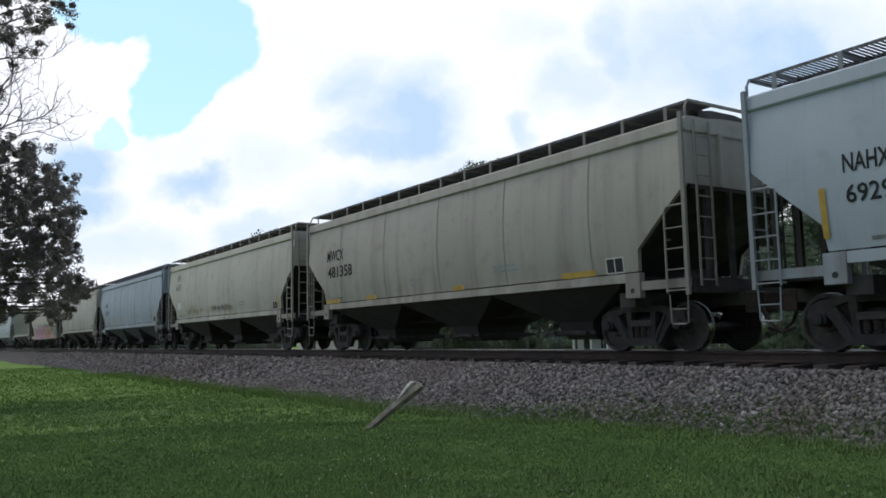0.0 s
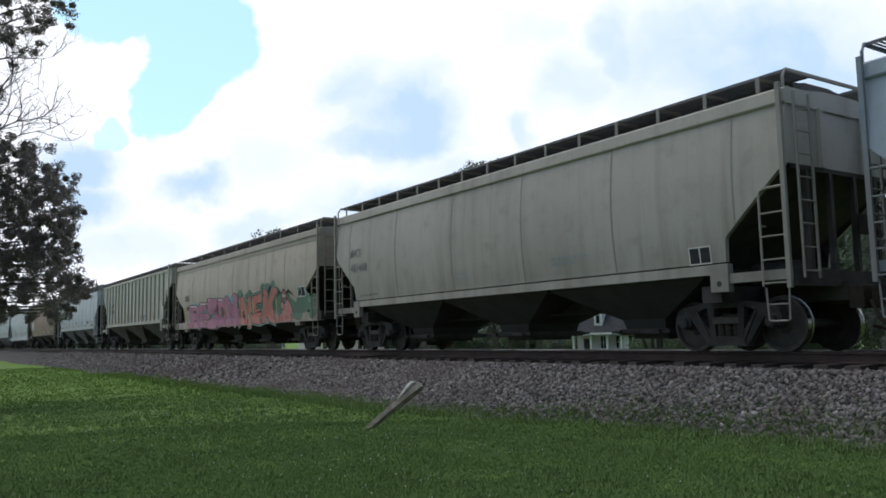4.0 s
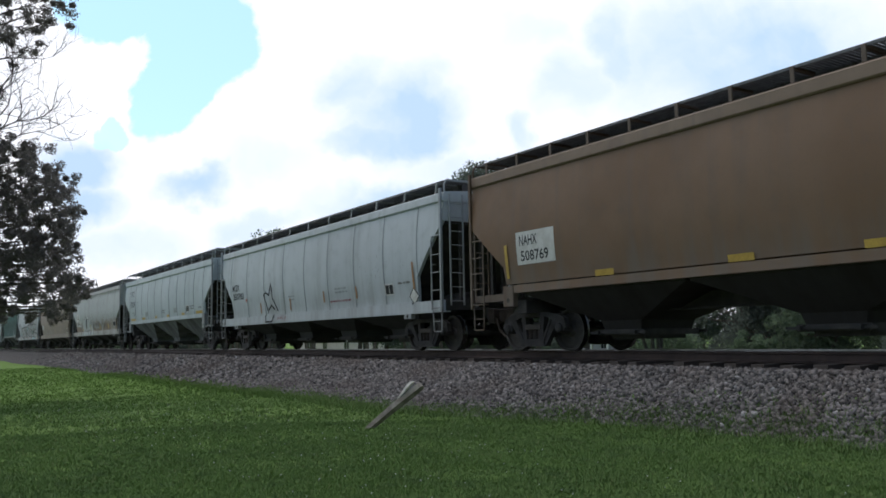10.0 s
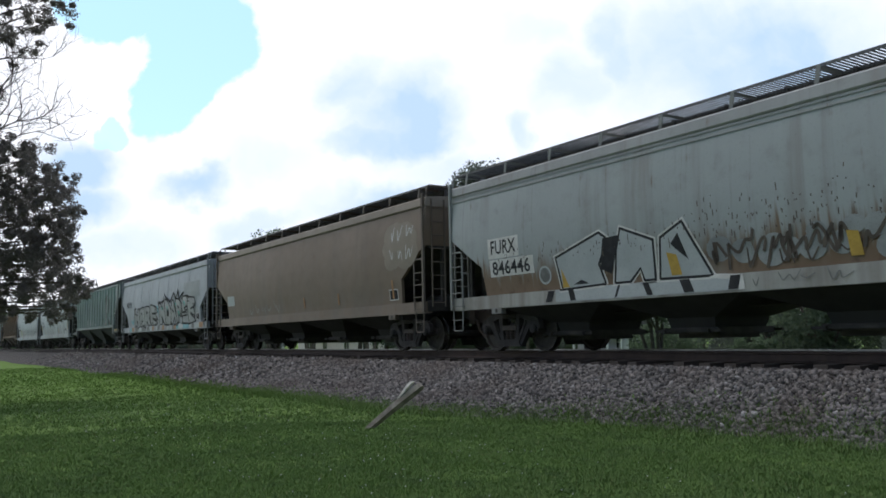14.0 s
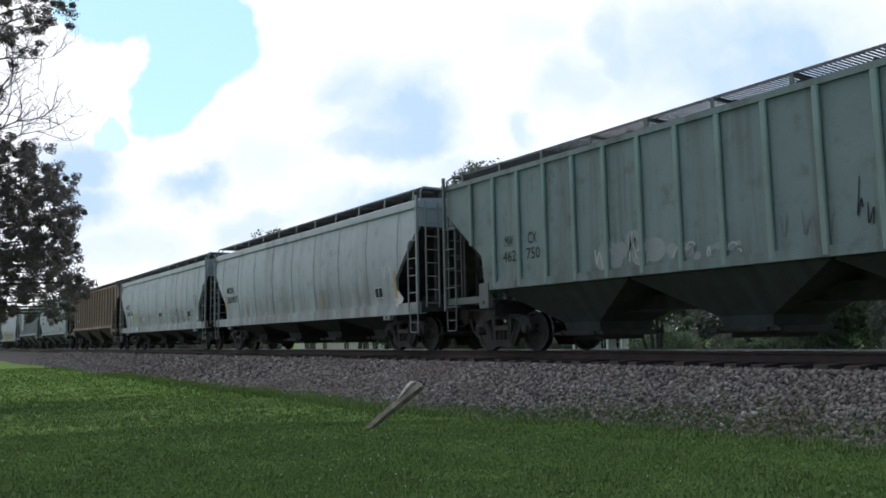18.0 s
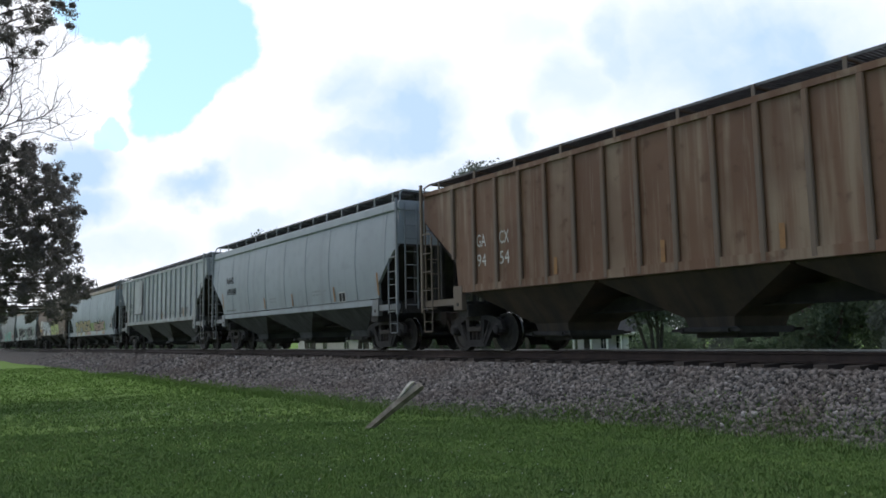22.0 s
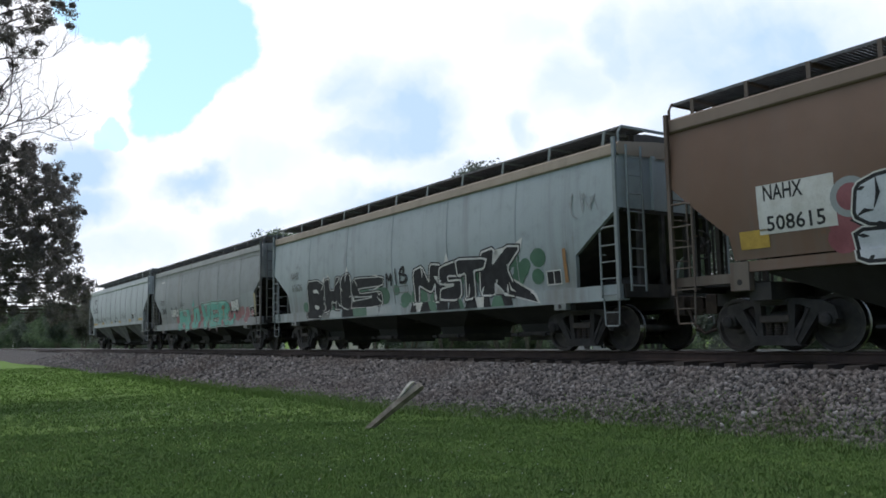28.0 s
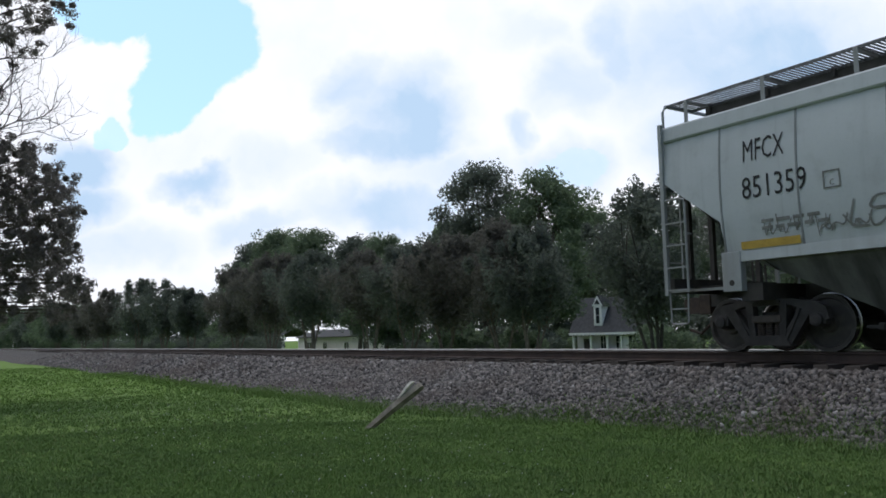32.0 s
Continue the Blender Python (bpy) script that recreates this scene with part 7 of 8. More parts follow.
def build_train():
    for words in {w for rows in MARKS.values() for w, *_ in rows}:
        glyphs(words), glyphs(words, 0.016)
    for i, (form, col, roof, dirt, rust, seams, posts, label) in enumerate(CARS):
        a, c = JOINTS[i], JOINTS[i + 1]
        col = (col[0] * 1.02, col[1] * 0.93, col[2] * 0.86) if i in (8, 12, 17, 21) else (col[0] * 0.95, col[1] * 0.92, col[2] * 0.96) if i in (1, 2, 4, 5, 6) else (col[0] * 0.90, col[1] * 0.92, col[2] * 0.985)
        paint = car_paint("car_paint", col, dirt=dirt, rust=rust, seed=i * 1.37, grime=(0.055, 0.048, 0.040) if i == 14 else (0.10, 0.085, 0.07), low=2.0 if i == 11 else None, heavy=i == 17,
                          rust_colour=(0.145, 0.063, 0.029) if i == 17 else (0.15, 0.088, 0.045) if i == 11 else (0.20, 0.085, 0.035))
        dull = sum(col) < 0.75
        trim = car_paint("trim_paint", tuple((0.5 if dull else 0.70) * x for x in col), dirt=0.75, rust=0.1, seed=i * 0.53)
        sill = car_paint("sill_paint", (0.34, 0.335, 0.30), dirt=0.6, rust=0.1, seed=i) if i == 11 else None
        top = car_paint("roof_paint", roof, dirt=dirt, rust=rust, seed=i * 0.77) if roof else paint
        # bays: body colour darkened by painted-in underbody shade, with grime over it
        under = car_paint("shaded_bay_paint", tuple((0.05 if form in SILLED else (0.30 if i in (3, 18) else 0.06) if form == "smooth" else 0.42 if form == "panel" else 0.26) * x for x in (1.08 * col[0], col[1], 0.95 * col[2])), dirt=0.8, seed=i * 0.71, grime=(0.020, 0.018, 0.017), rough=0.8)
        post = car_paint("post_paint", (0.22, 0.33, 0.30), dirt=0.4, seed=i) if i == 14 else car_paint("post_paint", (0.15, 0.085, 0.048), dirt=0.8, rust=0.3, seed=i) if i == 17 else None
        seam_paint = car_paint("seam_paint", tuple((0.42 if form == "panel" else 0.55 if form == "curved" else 0.78) * x for x in col), dirt=0.5, seed=i * 0.71)
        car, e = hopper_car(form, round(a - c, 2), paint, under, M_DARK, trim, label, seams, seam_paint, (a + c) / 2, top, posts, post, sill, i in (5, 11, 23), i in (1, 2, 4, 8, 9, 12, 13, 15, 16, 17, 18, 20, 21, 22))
        dress(i, car, form, e, paint)
        TRAIN.append((car, e, form, paint))


build_train()

# ---- trees, shrubs ----
def leaf_material(name, dark, light, rough=0.8):
    mat, nt, bsdf = shader(name, rough)
    r, n = rnd_value(nt, True), noise_at(nt, coords(nt), 0.6, 2)
    c = mixc(nt, r, dark, light)
    c = mixc(nt, times(nt, ramp(nt, n, 0.4, 0.7), 0.5), c, tuple(0.65 * x for x in light))
    nt.links.new(c, bsdf.inputs["Base Color"])
    bsdf.inputs["Specular IOR Level"].default_value = 0.2
    tr = nt.nodes.new("ShaderNodeBsdfTranslucent")
    nt.links.new(mixc(nt, 1.0, c, (1.7, 1.75, 1.6), "MULTIPLY"), tr.inputs["Color"])
    mx = nt.nodes.new("ShaderNodeMixShader")
    mx.inputs[0].default_value = 0.5
    nt.links.new(bsdf.outputs[0], mx.inputs[1]), nt.links.new(tr.outputs[0], mx.inputs[2])
    nt.links.new(mx.outputs[0], nt.nodes["Material Output"].inputs["Surface"])
    return mat


M_LEAF_DARK = leaf_material("dark_leaves", (0.072, 0.084, 0.076), (0.118, 0.134, 0.114))
M_LEAF_RED = leaf_material("bronze_leaves", (0.084, 0.082, 0.076), (0.124, 0.118, 0.106))
M_LEAF_OAK = leaf_material("oak_leaves", (0.078, 0.108, 0.074), (0.130, 0.166, 0.106))
M_LEAF_NEAR = leaf_material("bronze_green_leaves", (0.105, 0.096, 0.098), (0.170, 0.152, 0.148), 0.7)
M_BARK = plain("tree_bark", (0.075, 0.060, 0.048), (0.13, 0.11, 0.09), 6, 0.9, 0, 0.5)
M_BARK_PALE = plain("smooth_pale_bark", (0.10, 0.080, 0.062), (0.17, 0.14, 0.11), 4, 0.8, 0, 0.2)
M_TWIG = plain("twig_bark", (0.040, 0.034, 0.030), (0.07, 0.06, 0.052), 9, 0.9)


def leaves(g, centres, radii, per, size, squash=0.8):
    """Leaf blades scattered on and inside clumps."""
    n = len(centres) * per
    C = np.repeat(np.asarray(centres), per, 0)
    R = np.repeat(np.asarray(radii), per)
    d = g.normal(size=(n, 3))
    d /= np.linalg.norm(d, axis=1)[:, None]
    P = C + d * (R * g.random(n) ** 0.45)[:, None] * np.array((1, 1, squash))
    a = g.normal(size=(n, 3))
    a /= np.linalg.norm(a, axis=1)[:, None]
    b = np.cross(a, g.normal(size=(n, 3)))
    b /= np.linalg.norm(b, axis=1)[:, None]
    s = (size * (0.6 + 0.8 * g.random(n)))[:, None]
    V = np.stack([P - a * s, P + b * s * 0.8, P + a * s], 1).reshape(-1, 3)
    return V, np.arange(n * 3).reshape(-1, 3)


def crown_points(g, shape, height, spread, low, count):
    """Clump centres filling a crown: rounded for oaks, vase-shaped for the small trees."""
    out, rad = [], []
    while len(out) < count:
        k = g.random()
        a = g.random() * 6.283
        if shape == "vase":
            w = 0.35 + 0.65 * min(1.0, k / 0.55) if k < 0.55 else 1.0 - 0.75 * ((k - 0.55) / 0.45) ** 1.7
        else:
            w = math.sqrt(max(0.03, 1 - (2 * k - 0.95) ** 2 / 1.15))
        lump = 0.78 + 0.32 * math.sin(3 * a + 5 * k) + 0.15 * math.sin(7 * a - 9 * k)
        r = spread * w * lump * (0.25 + 0.75 * math.sqrt(g.random()))
        out.append((r * math.cos(a), r * math.sin(a), low + (height - low) * k))
        rad.append(spread * (0.16 + 0.14 * g.random()) * (1.0 if shape != "vase" or k < 0.62 else 0.55))
    return out, rad


def tree(name, seed, x, y, z, height, spread, low, shape, leaf_mat, bark_mat, count, per, size, label, stems=1, category="tree", group=""):
    g = np.random.default_rng(seed)
    th = tagged(new(name), label, category, group)
    th.matrix_basis = pose(x, y, z)
    cs, rs = crown_points(g, shape, height, spread, low, count)
    b, bl = bmesh.new(), bmesh.new()
    base_r = (0.019 if stems > 1 else 0.017) * height / math.sqrt(stems)
    for s in range(stems):
        a = 6.283 * (s + 0.3 * g.random()) / stems
        off = (0.0 if stems == 1 else 0.22 * spread)
        top = Vector((math.cos(a) * off * 2.0, math.sin(a) * off * 2.0, low + (height - low) * (0.55 + 0.2 * g.random())))
        foot = Vector((math.cos(a) * off * 0.22, math.sin(a) * off * 0.22, -0.15))
        mid = foot.lerp(top, 0.5) + Vector((g.normal() * 0.06 * spread, g.normal() * 0.06 * spread, 0))
        tube(b, [foot, foot.lerp(mid, 0.5) + Vector((0.02, 0.02, 0)), mid, top], [base_r * 1.25, base_r, base_r * 0.7, base_r * 0.25], 7)
        for k in range(0, len(cs), max(1, len(cs) // (16 // stems + 3))):
            c = Vector(cs[k])
            t = min(0.95, max(0.25, (c.z * 0.55) / top.z))
            st = foot.lerp(mid, t * 2) if t < 0.5 else mid.lerp(top, t * 2 - 1)
            tube(bl, [st, st.lerp(c, 0.5) + Vector((0, 0, 0.06 * height)), c], [base_r * 0.45, base_r * 0.28, base_r * 0.08], 5)
    part("trunk", b, bark_mat, th, "trunk and limbs", True)
    tagged(part("limb", bl, bark_mat, th, "thin limbs", True), kind="stuff")
    V, Fq = leaves(g, cs, rs, per, size, 1.55 if shape == "vase" else 0.9)
    put("crown", np_mesh("crown", V, Fq), leaf_mat, th, "leafy crown with gaps of sky")
    return th


# small multi-stemmed trees in a row beyond the line: along, height, leaf kind
ROW_Y = 18.0
ROW = ((-3.0, 6.2, 0), (-8.5, 6.0, 1), (-13.5, 6.4, 0), (-37.2, 7.6, 0), (-40.8, 8.4, 1), (-45.2, 7.9, 1), (-51.2, 7.9, 0), (-58.3, 8.3, 1), (-66.9, 9.0, 0),
       (-77.7, 9.8, 1), (-89.5, 9.4, 1), (-102.1, 7.8, 0), (-118.0, 9.9, 0), (-134.9, 11.2, 0), (-153.0, 10.6, 1), (-178.2, 10.5, 1), (-214.4, 11.0, 0))
for i, (x, h, kind) in enumerate(ROW):
    big = 1.0 + max(0.0, (-x - 60) / 160)
    tree("crape_myrtle", 100 + i, x, ROW_Y + 0.8 * math.sin(i * 2.1), ground_z(x, ROW_Y) - 0.05, h, 0.42 * h + 0.2, 2.9 if x > -54 else 3.6 if x > -80 else 3.1, "vase", (M_LEAF_DARK, M_LEAF_RED)[kind], M_BARK_PALE, 85, 200 if x > -110 else 120, 0.13 * big,
         "dark crape myrtle with several pale stems, beyond the line", 4, "tree", "row of crape myrtles")
for i, (x, y, h) in enumerate(((-3.0, 33, 9.0), (-9.5, 34, 9.5), (-16.0, 33, 9.0), (-22.5, 35, 9.5), (-29.0, 34, 9.0), (-34.5, 36, 8.5), (4.0, 34, 9.0), (-12.0, 38, 10.0), (-26.0, 39, 10.0))):
    tree("privet_tree", 140 + i, x, y, ground_z(x, y) - 0.05, h, 3.9, 0.4, "round", M_LEAF_DARK if i % 2 else M_LEAF_OAK, M_BARK, 80, 120, 0.18,
         "bushy dark green tree with leaves down to the ground", 2, "tree", "bushy trees beyond the line")
# one nearer, by the house
tree("crape_myrtle", 131, -22.8, 12.5, ground_z(-22.8, 12.5) - 0.05, 7.5, 2.8, 2.2, "vase", M_LEAF_DARK, M_TWIG, 95, 200, 0.10,
     "dark crape myrtle with feathery top, close to the line", 4, "tree", "row of crape myrtles")
OAKS = ((-79.5, 46, 23.2, 7.2, 5.0), (-70.5, 48, 21.0, 6.5, 5.0), (-134.0, 112, 31.0, 10.0, 5.0), (-121.0, 116, 28.0, 9.0, 5.0), (-92, 50, 18.5, 6.0, 2.5), (-104, 46, 17.0, 6.5, 2.5), (-116, 48, 18.5, 7.0, 5.4), (-129, 46, 21.0, 7.5, 5.4),
        (-144, 46, 22.5, 8.0, 5.4), (-158, 46, 21.5, 7.5, 2.5), (-170, 47, 18.0, 6.0, 2.5), (-99, 101, 25.0, 9.0, 1.0), (-108, 103, 26.0, 9.0, 1.0), (-117, 100, 27.0, 9.0, 1.0), (-103, 115, 27.0, 9.0, 2.0), (-90, 108, 25.0, 9.0, 1.0), (-82, 112, 24.0, 9.0, 1.0), (-73, 110, 24.0, 9.0, 1.0), (-36, 52, 14.0, 5.5, 3.0), (-22, 46, 13.5, 6.0, 2.0), (-8, 46, 13.0, 6.0, 2.0), (6, 46, 13.0, 6.0, 2.0),
        (-196, 60, 11.0, 7.0, 2.0), (-225, 66, 12.0, 8.0, 2.0), (-262, 66, 14.0, 9.0, 2.0), (-300, 60, 15.0, 10.0, 1.5), (-350, 70, 17.0, 12.0, 1.5), (-420, 70, 20.0, 14.0, 1.5), (-520, 70, 24.0, 18.0, 1.5), (-640, 80, 30.0, 20.0, 1.0), (-780, 85, 34.0, 24.0, 1.0), (-960, 95, 38.0, 28.0, 1.0), (-1250, 100, 44.0, 36.0, 0.5), (-118, 92, 17.0, 7.0, 0.5))
for i, (x, y, h, s, low) in enumerate(OAKS):
    tree("oak_tree", 200 + i, x, y, ground_z(x, y) - 0.1, h, s, low, "round", M_LEAF_OAK if i % 3 else M_LEAF_DARK, M_BARK, 120, 190 if x > -175 else 100, 0.25 * (1 + max(0.0, (-x - 120) / 200)),
         "tall broad green oak standing behind the smaller trees", 1, "tree", "tall trees behind")


def shrub(name, seed, x, y, h, spread, mat, label, size=0.10, count=22, per=110):
    """A low bush: short stems and leaf clumps down to the ground."""
    g = np.random.default_rng(seed)
    th = tagged(new(name), label, "shrub", "shrubs beyond the line")
    th.matrix_basis = pose(x, y, ground_z(x, y) - 0.05)
    cs = [(spread * math.cos(a) * r, spread * math.sin(a) * r, h * (0.15 + 0.75 * k * (1.15 - 0.6 * r))) for a, r, k in ((g.random() * 6.283, math.sqrt(g.random()), g.random()) for _ in range(count))]
    b = bmesh.new()
    for c in cs[::3]:
        tube(b, [(0, 0, -0.1), (c[0] * 0.4, c[1] * 0.4, c[2] * 0.6), c], [0.04, 0.025, 0.008], 5)
    part("stems", b, M_BARK, th)
    V, Fq = leaves(g, cs, [spread * (0.25 + 0.12 * g.random()) for _ in cs], per, size)
    put("foliage", np_mesh("foliage", V, Fq), mat, th)
    return th


HEDGE = tuple((12.0 - 4.6 * k, 43.0 + 2.0 * math.sin(k * 1.7), 3.4 + 0.8 * math.sin(k * 2.9), 2.9) for k in range(22) if not -66.0 < 12.0 - 4.6 * k < -50.0)
UNDER = tuple((-44.5 - 3.0 * k, 23.5 + 1.2 * math.sin(k * 2.2), 2.5 + 0.5 * math.sin(k * 1.3), 2.1) for k in range(3)) + tuple((-98.0 - 9.0 * k, 24.0 + math.sin(k * 1.9), 2.9 + 0.5 * math.sin(k * 2.7), 3.6) for k in range(12) if k % 4 != 3)
for i, (x, y, h, s) in enumerate((*HEDGE, (-99.0, 69.8, 4.2, 2.6), (-94.5, 64.0, 4.2, 2.4), (-73.2, 69.2, 5.0, 3.4), (-71.4, 70.8, 5.0, 3.4), (-103.3, 81.6, 5.0, 3.0), (-110.0, 81.0, 5.0, 3.0), (-95.0, 47, 7.0, 3.4), (-100.0, 48, 7.0, 3.4), (-90.0, 48, 7.0, 3.4), (-69.0, 46, 4.5, 3.0), (-74.0, 47, 6.5, 3.2), (-79.0, 47, 7.0, 3.4), (-84.0, 48, 7.0, 3.4), (-46.0, 55, 4.5, 3.0), (-52.0, 62, 5.0, 3.2), (-41.0, 50, 4.5, 3.0), (-58.0, 72, 5.0, 3.5), (-66.0, 84, 5.0, 3.5), (-6.0, 24, 3.0, 1.8), (-10.2, 25, 2.6, 1.6), (-14.0, 24, 3.2, 1.8), (-18.5, 25, 2.8, 1.5), (-28.0, 26, 2.2, 1.2), (-55.0, 31, 3.0, 2.0),
                                  *UNDER, (-145.0, 34, 4.0, 3.0), (-166.0, 36, 4.0, 3.4), (-190.0, 36, 4.5, 3.6), (-235.0, 40, 5.0, 4.5), (-290.0, 40, 6.0, 6.0))):
    shrub("shrub", 300 + i, x, y, h, s, M_LEAF_OAK if i % 2 else M_LEAF_DARK, "rounded green shrub under the trees", 0.10 if x > -40 else 0.2)


# the near tree: leafy boughs hang in front of the line. Rows of height and how far the leaves reach across
REACH = ((0.75, -10.6), (0.95, -9.8), (1.2, -9.3), (1.5, -9.0), (1.75, -8.85), (1.95, -9.0), (2.26, -9.7), (2.7, -9.2), (3.05, -9.45), (3.61, -9.15), (4.07, -9.65), (4.43, -9.25), (4.74, -9.8),
         (5.18, -10.3), (5.4, -10.9), (6.04, -11.1), (7.07, -10.9), (7.62, -10.6), (8.31, -10.1), (8.79, -9.6), (9.19, -9.35), (11.5, -9.6))


def near_tree():
    g = np.random.default_rng(77)
    th = tagged(new("shade_tree"), "dark leafy shade tree with some bare boughs on the lawn", "tree")
    at = Vector((-22.0, -13.9, LAWN))
    th.matrix_basis = Matrix.Translation(at)

    def reach(z):
        for (z0, y0), (z1, y1) in zip(REACH, REACH[1:]):
            if z <= z1:
                return y0 + (y1 - y0) * (z - z0) / (z1 - z0)
        return REACH[-1][1]

    cs, rs = [], []
    while len(cs) < 1700:
        z = 0.95 + 10.4 * g.random()
        r = 0.08 + 0.17 * g.random() ** 1.5
        x = -22.0 + 2.2 * (2 * g.random() - 1)
        edge = -12.91 + (reach(z) + 12.91 - r * 0.7) * x / -22.0
        y = -15.5 + (edge + 0.25 * g.random() ** 2 + 15.5) * g.random() ** 0.6
        if z > 5.2 and g.random() < 0.45:
            continue
        if 5.3 < z < 7.7 and y > -12.0 and g.random() < 0.88:
            continue
        cs.append((x - at.x, y - at.y, z - at.z))
        rs.append(r)
    b = bmesh.new()
    tube(b, [(0, 0, -0.2), (0.05, 0, 1.5), (-0.1, 0.1, 4), (0.1, 0, 8), (0, 0, 12)], [0.42, 0.33, 0.26, 0.15, 0.04], 10)
    for c in cs[::14]:
        c = Vector(c)
        st = Vector((0, 0, max(1.2, c.z * 0.7)))
        tube(b, [st, st.lerp(c, 0.55) + Vector((0, 0, 0.3)), c], [0.06, 0.035, 0.010], 5)
    part("trunk", b, M_BARK, th, "rough trunk and limbs", True)
    V, Fq = leaves(g, cs, rs, 95, 0.042, 0.9)
    put("crown", np_mesh("crown", V, Fq), M_LEAF_NEAR, th, "dense dark leaves")

    def bough(b, p, d, length, r, depth, curl):
        pts, rad = [p], [r]
        for s in range(5):
            d = (d + Vector((0.5 * g.normal(), g.normal(), g.normal())) * 0.20 + Vector((0, -0.02, curl))).normalized()
            p = p + d * length / 5
            pts.append(p), rad.append(r * (1 - 0.16 * (s + 1)))
            if depth:
                for q in range(1 if s % 2 else 2):
                    side = (d + Vector((0.6 * g.normal(), g.normal(), g.normal() + 0.2)) * 0.75).normalized()
                    bough(b, p, side, length * (0.50 + 0.15 * g.random()), r * 0.5, depth - 1, curl * 1.2)
        tube(b, pts, rad, 5 if r > 0.012 else 3)

    for y, z, dy, up, ln, r in ((-11.6, 5.25, 0.85, 0.45, 1.7, 0.032), (-11.6, 5.0, 0.98, 0.05, 1.7, 0.024), (-11.4, 6.2, 0.85, 0.45, 1.5, 0.026), (-11.3, 7.2, 0.85, 0.30, 1.3, 0.022), (-11.3, 5.7, 0.75, 0.75, 1.4, 0.022)):
        b = bmesh.new()
        bough(b, Vector((0.3, y, z)) - Vector((0, at.y, at.z)), Vector((0.1, dy, up)).normalized(), ln, r, 2, 0.10)
        part("bare_bough", b, M_TWIG, th, "leafless bough against the sky")
    b = bmesh.new()
    for z in (4.9, 5.5, 6.9):
        tube(b, [(0, 0, z - at.z - 1.2), (0.2, 1.3, z - at.z - 0.4), (0.3, 2.4, z - at.z)], [0.09, 0.06, 0.034], 6)
    part("limb", b, M_BARK, th)
    return th


near_tree()


# ---- buildings beyond the trees ----
M_SIDING = plain("grey_green_siding", (0.54, 0.53, 0.54), (0.62, 0.61, 0.62), 1.0, 0.7)
M_TRIMW = plain("white_trim", (0.78, 0.78, 0.76), (0.70, 0.70, 0.68), 2, 0.6)
M_SHINGLE = plain("grey_shingles", (0.030, 0.032, 0.035), (0.048, 0.050, 0.053), 2, 0.85, 0, 0.3, 14)
M_PALE = plain("pale_wall", (0.72, 0.68, 0.70), (0.78, 0.74, 0.76), 1.2, 0.8)
M_GLASS, nt, bs = shader("window_glass", 0.08)
bs.inputs["Base Color"].default_value = (0.02, 0.025, 0.03, 1)
bs.inputs["Specular IOR Level"].default_value = 0.8


def window(parent, x, y, z, w, h, cols=2, rows=2):
    """A window set on a wall that faces -y: frame, panes, muntins."""
    b = bmesh.new()
    for x0, x1, z0, z1 in ((-w / 2 - 0.09, -w / 2, 0, h), (w / 2, w / 2 + 0.09, 0, h), (-w / 2 - 0.09, w / 2 + 0.09, h, h + 0.11), (-w / 2 - 0.12, w / 2 + 0.12, -0.1, 0)):
        box(b, x + x0, x + x1, y - 0.07, y + 0.02, z + z0, z + z1)
    for k in range(1, cols):
        box(b, x - w / 2 + w * k / cols - 0.03, x - w / 2 + w * k / cols + 0.03, y - 0.05, y, z, z + h)
    for k in range(1, rows):
        box(b, x - w / 2, x + w / 2, y - 0.045, y, z + h * k / rows - 0.03, z + h * k / rows + 0.03)
    win = part("window", b, M_TRIMW, parent, "white-framed window")
    b = bmesh.new()
    box(b, x - w / 2, x + w / 2, y - 0.02, y - 0.012, z, z + h)
    part("pane", b, M_GLASS, win)


def gable(b, x0, x1, y0, y1, z, rise, over=0.4):
    """A gable roof with its ridge along x."""
    ym = (y0 + y1) / 2
    t = 0.16
    for s, ya in ((-1, y0 - over), (1, y1 + over)):
        low = z - rise * over / (ym - y0)
        a = [(x0 - over, ya, low), (x1 + over, ya, low), (x1 + over, ym, z + rise), (x0 - over, ym, z + rise)]
        va = [b.verts.new(p) for p in a]
        vb = [b.verts.new((p[0], p[1], p[2] - t)) for p in a]
        b.faces.new(va), b.faces.new(vb[::-1])
        for i in range(4):
            b.faces.new((va[i], va[(i + 1) % 4], vb[(i + 1) % 4], vb[i]))


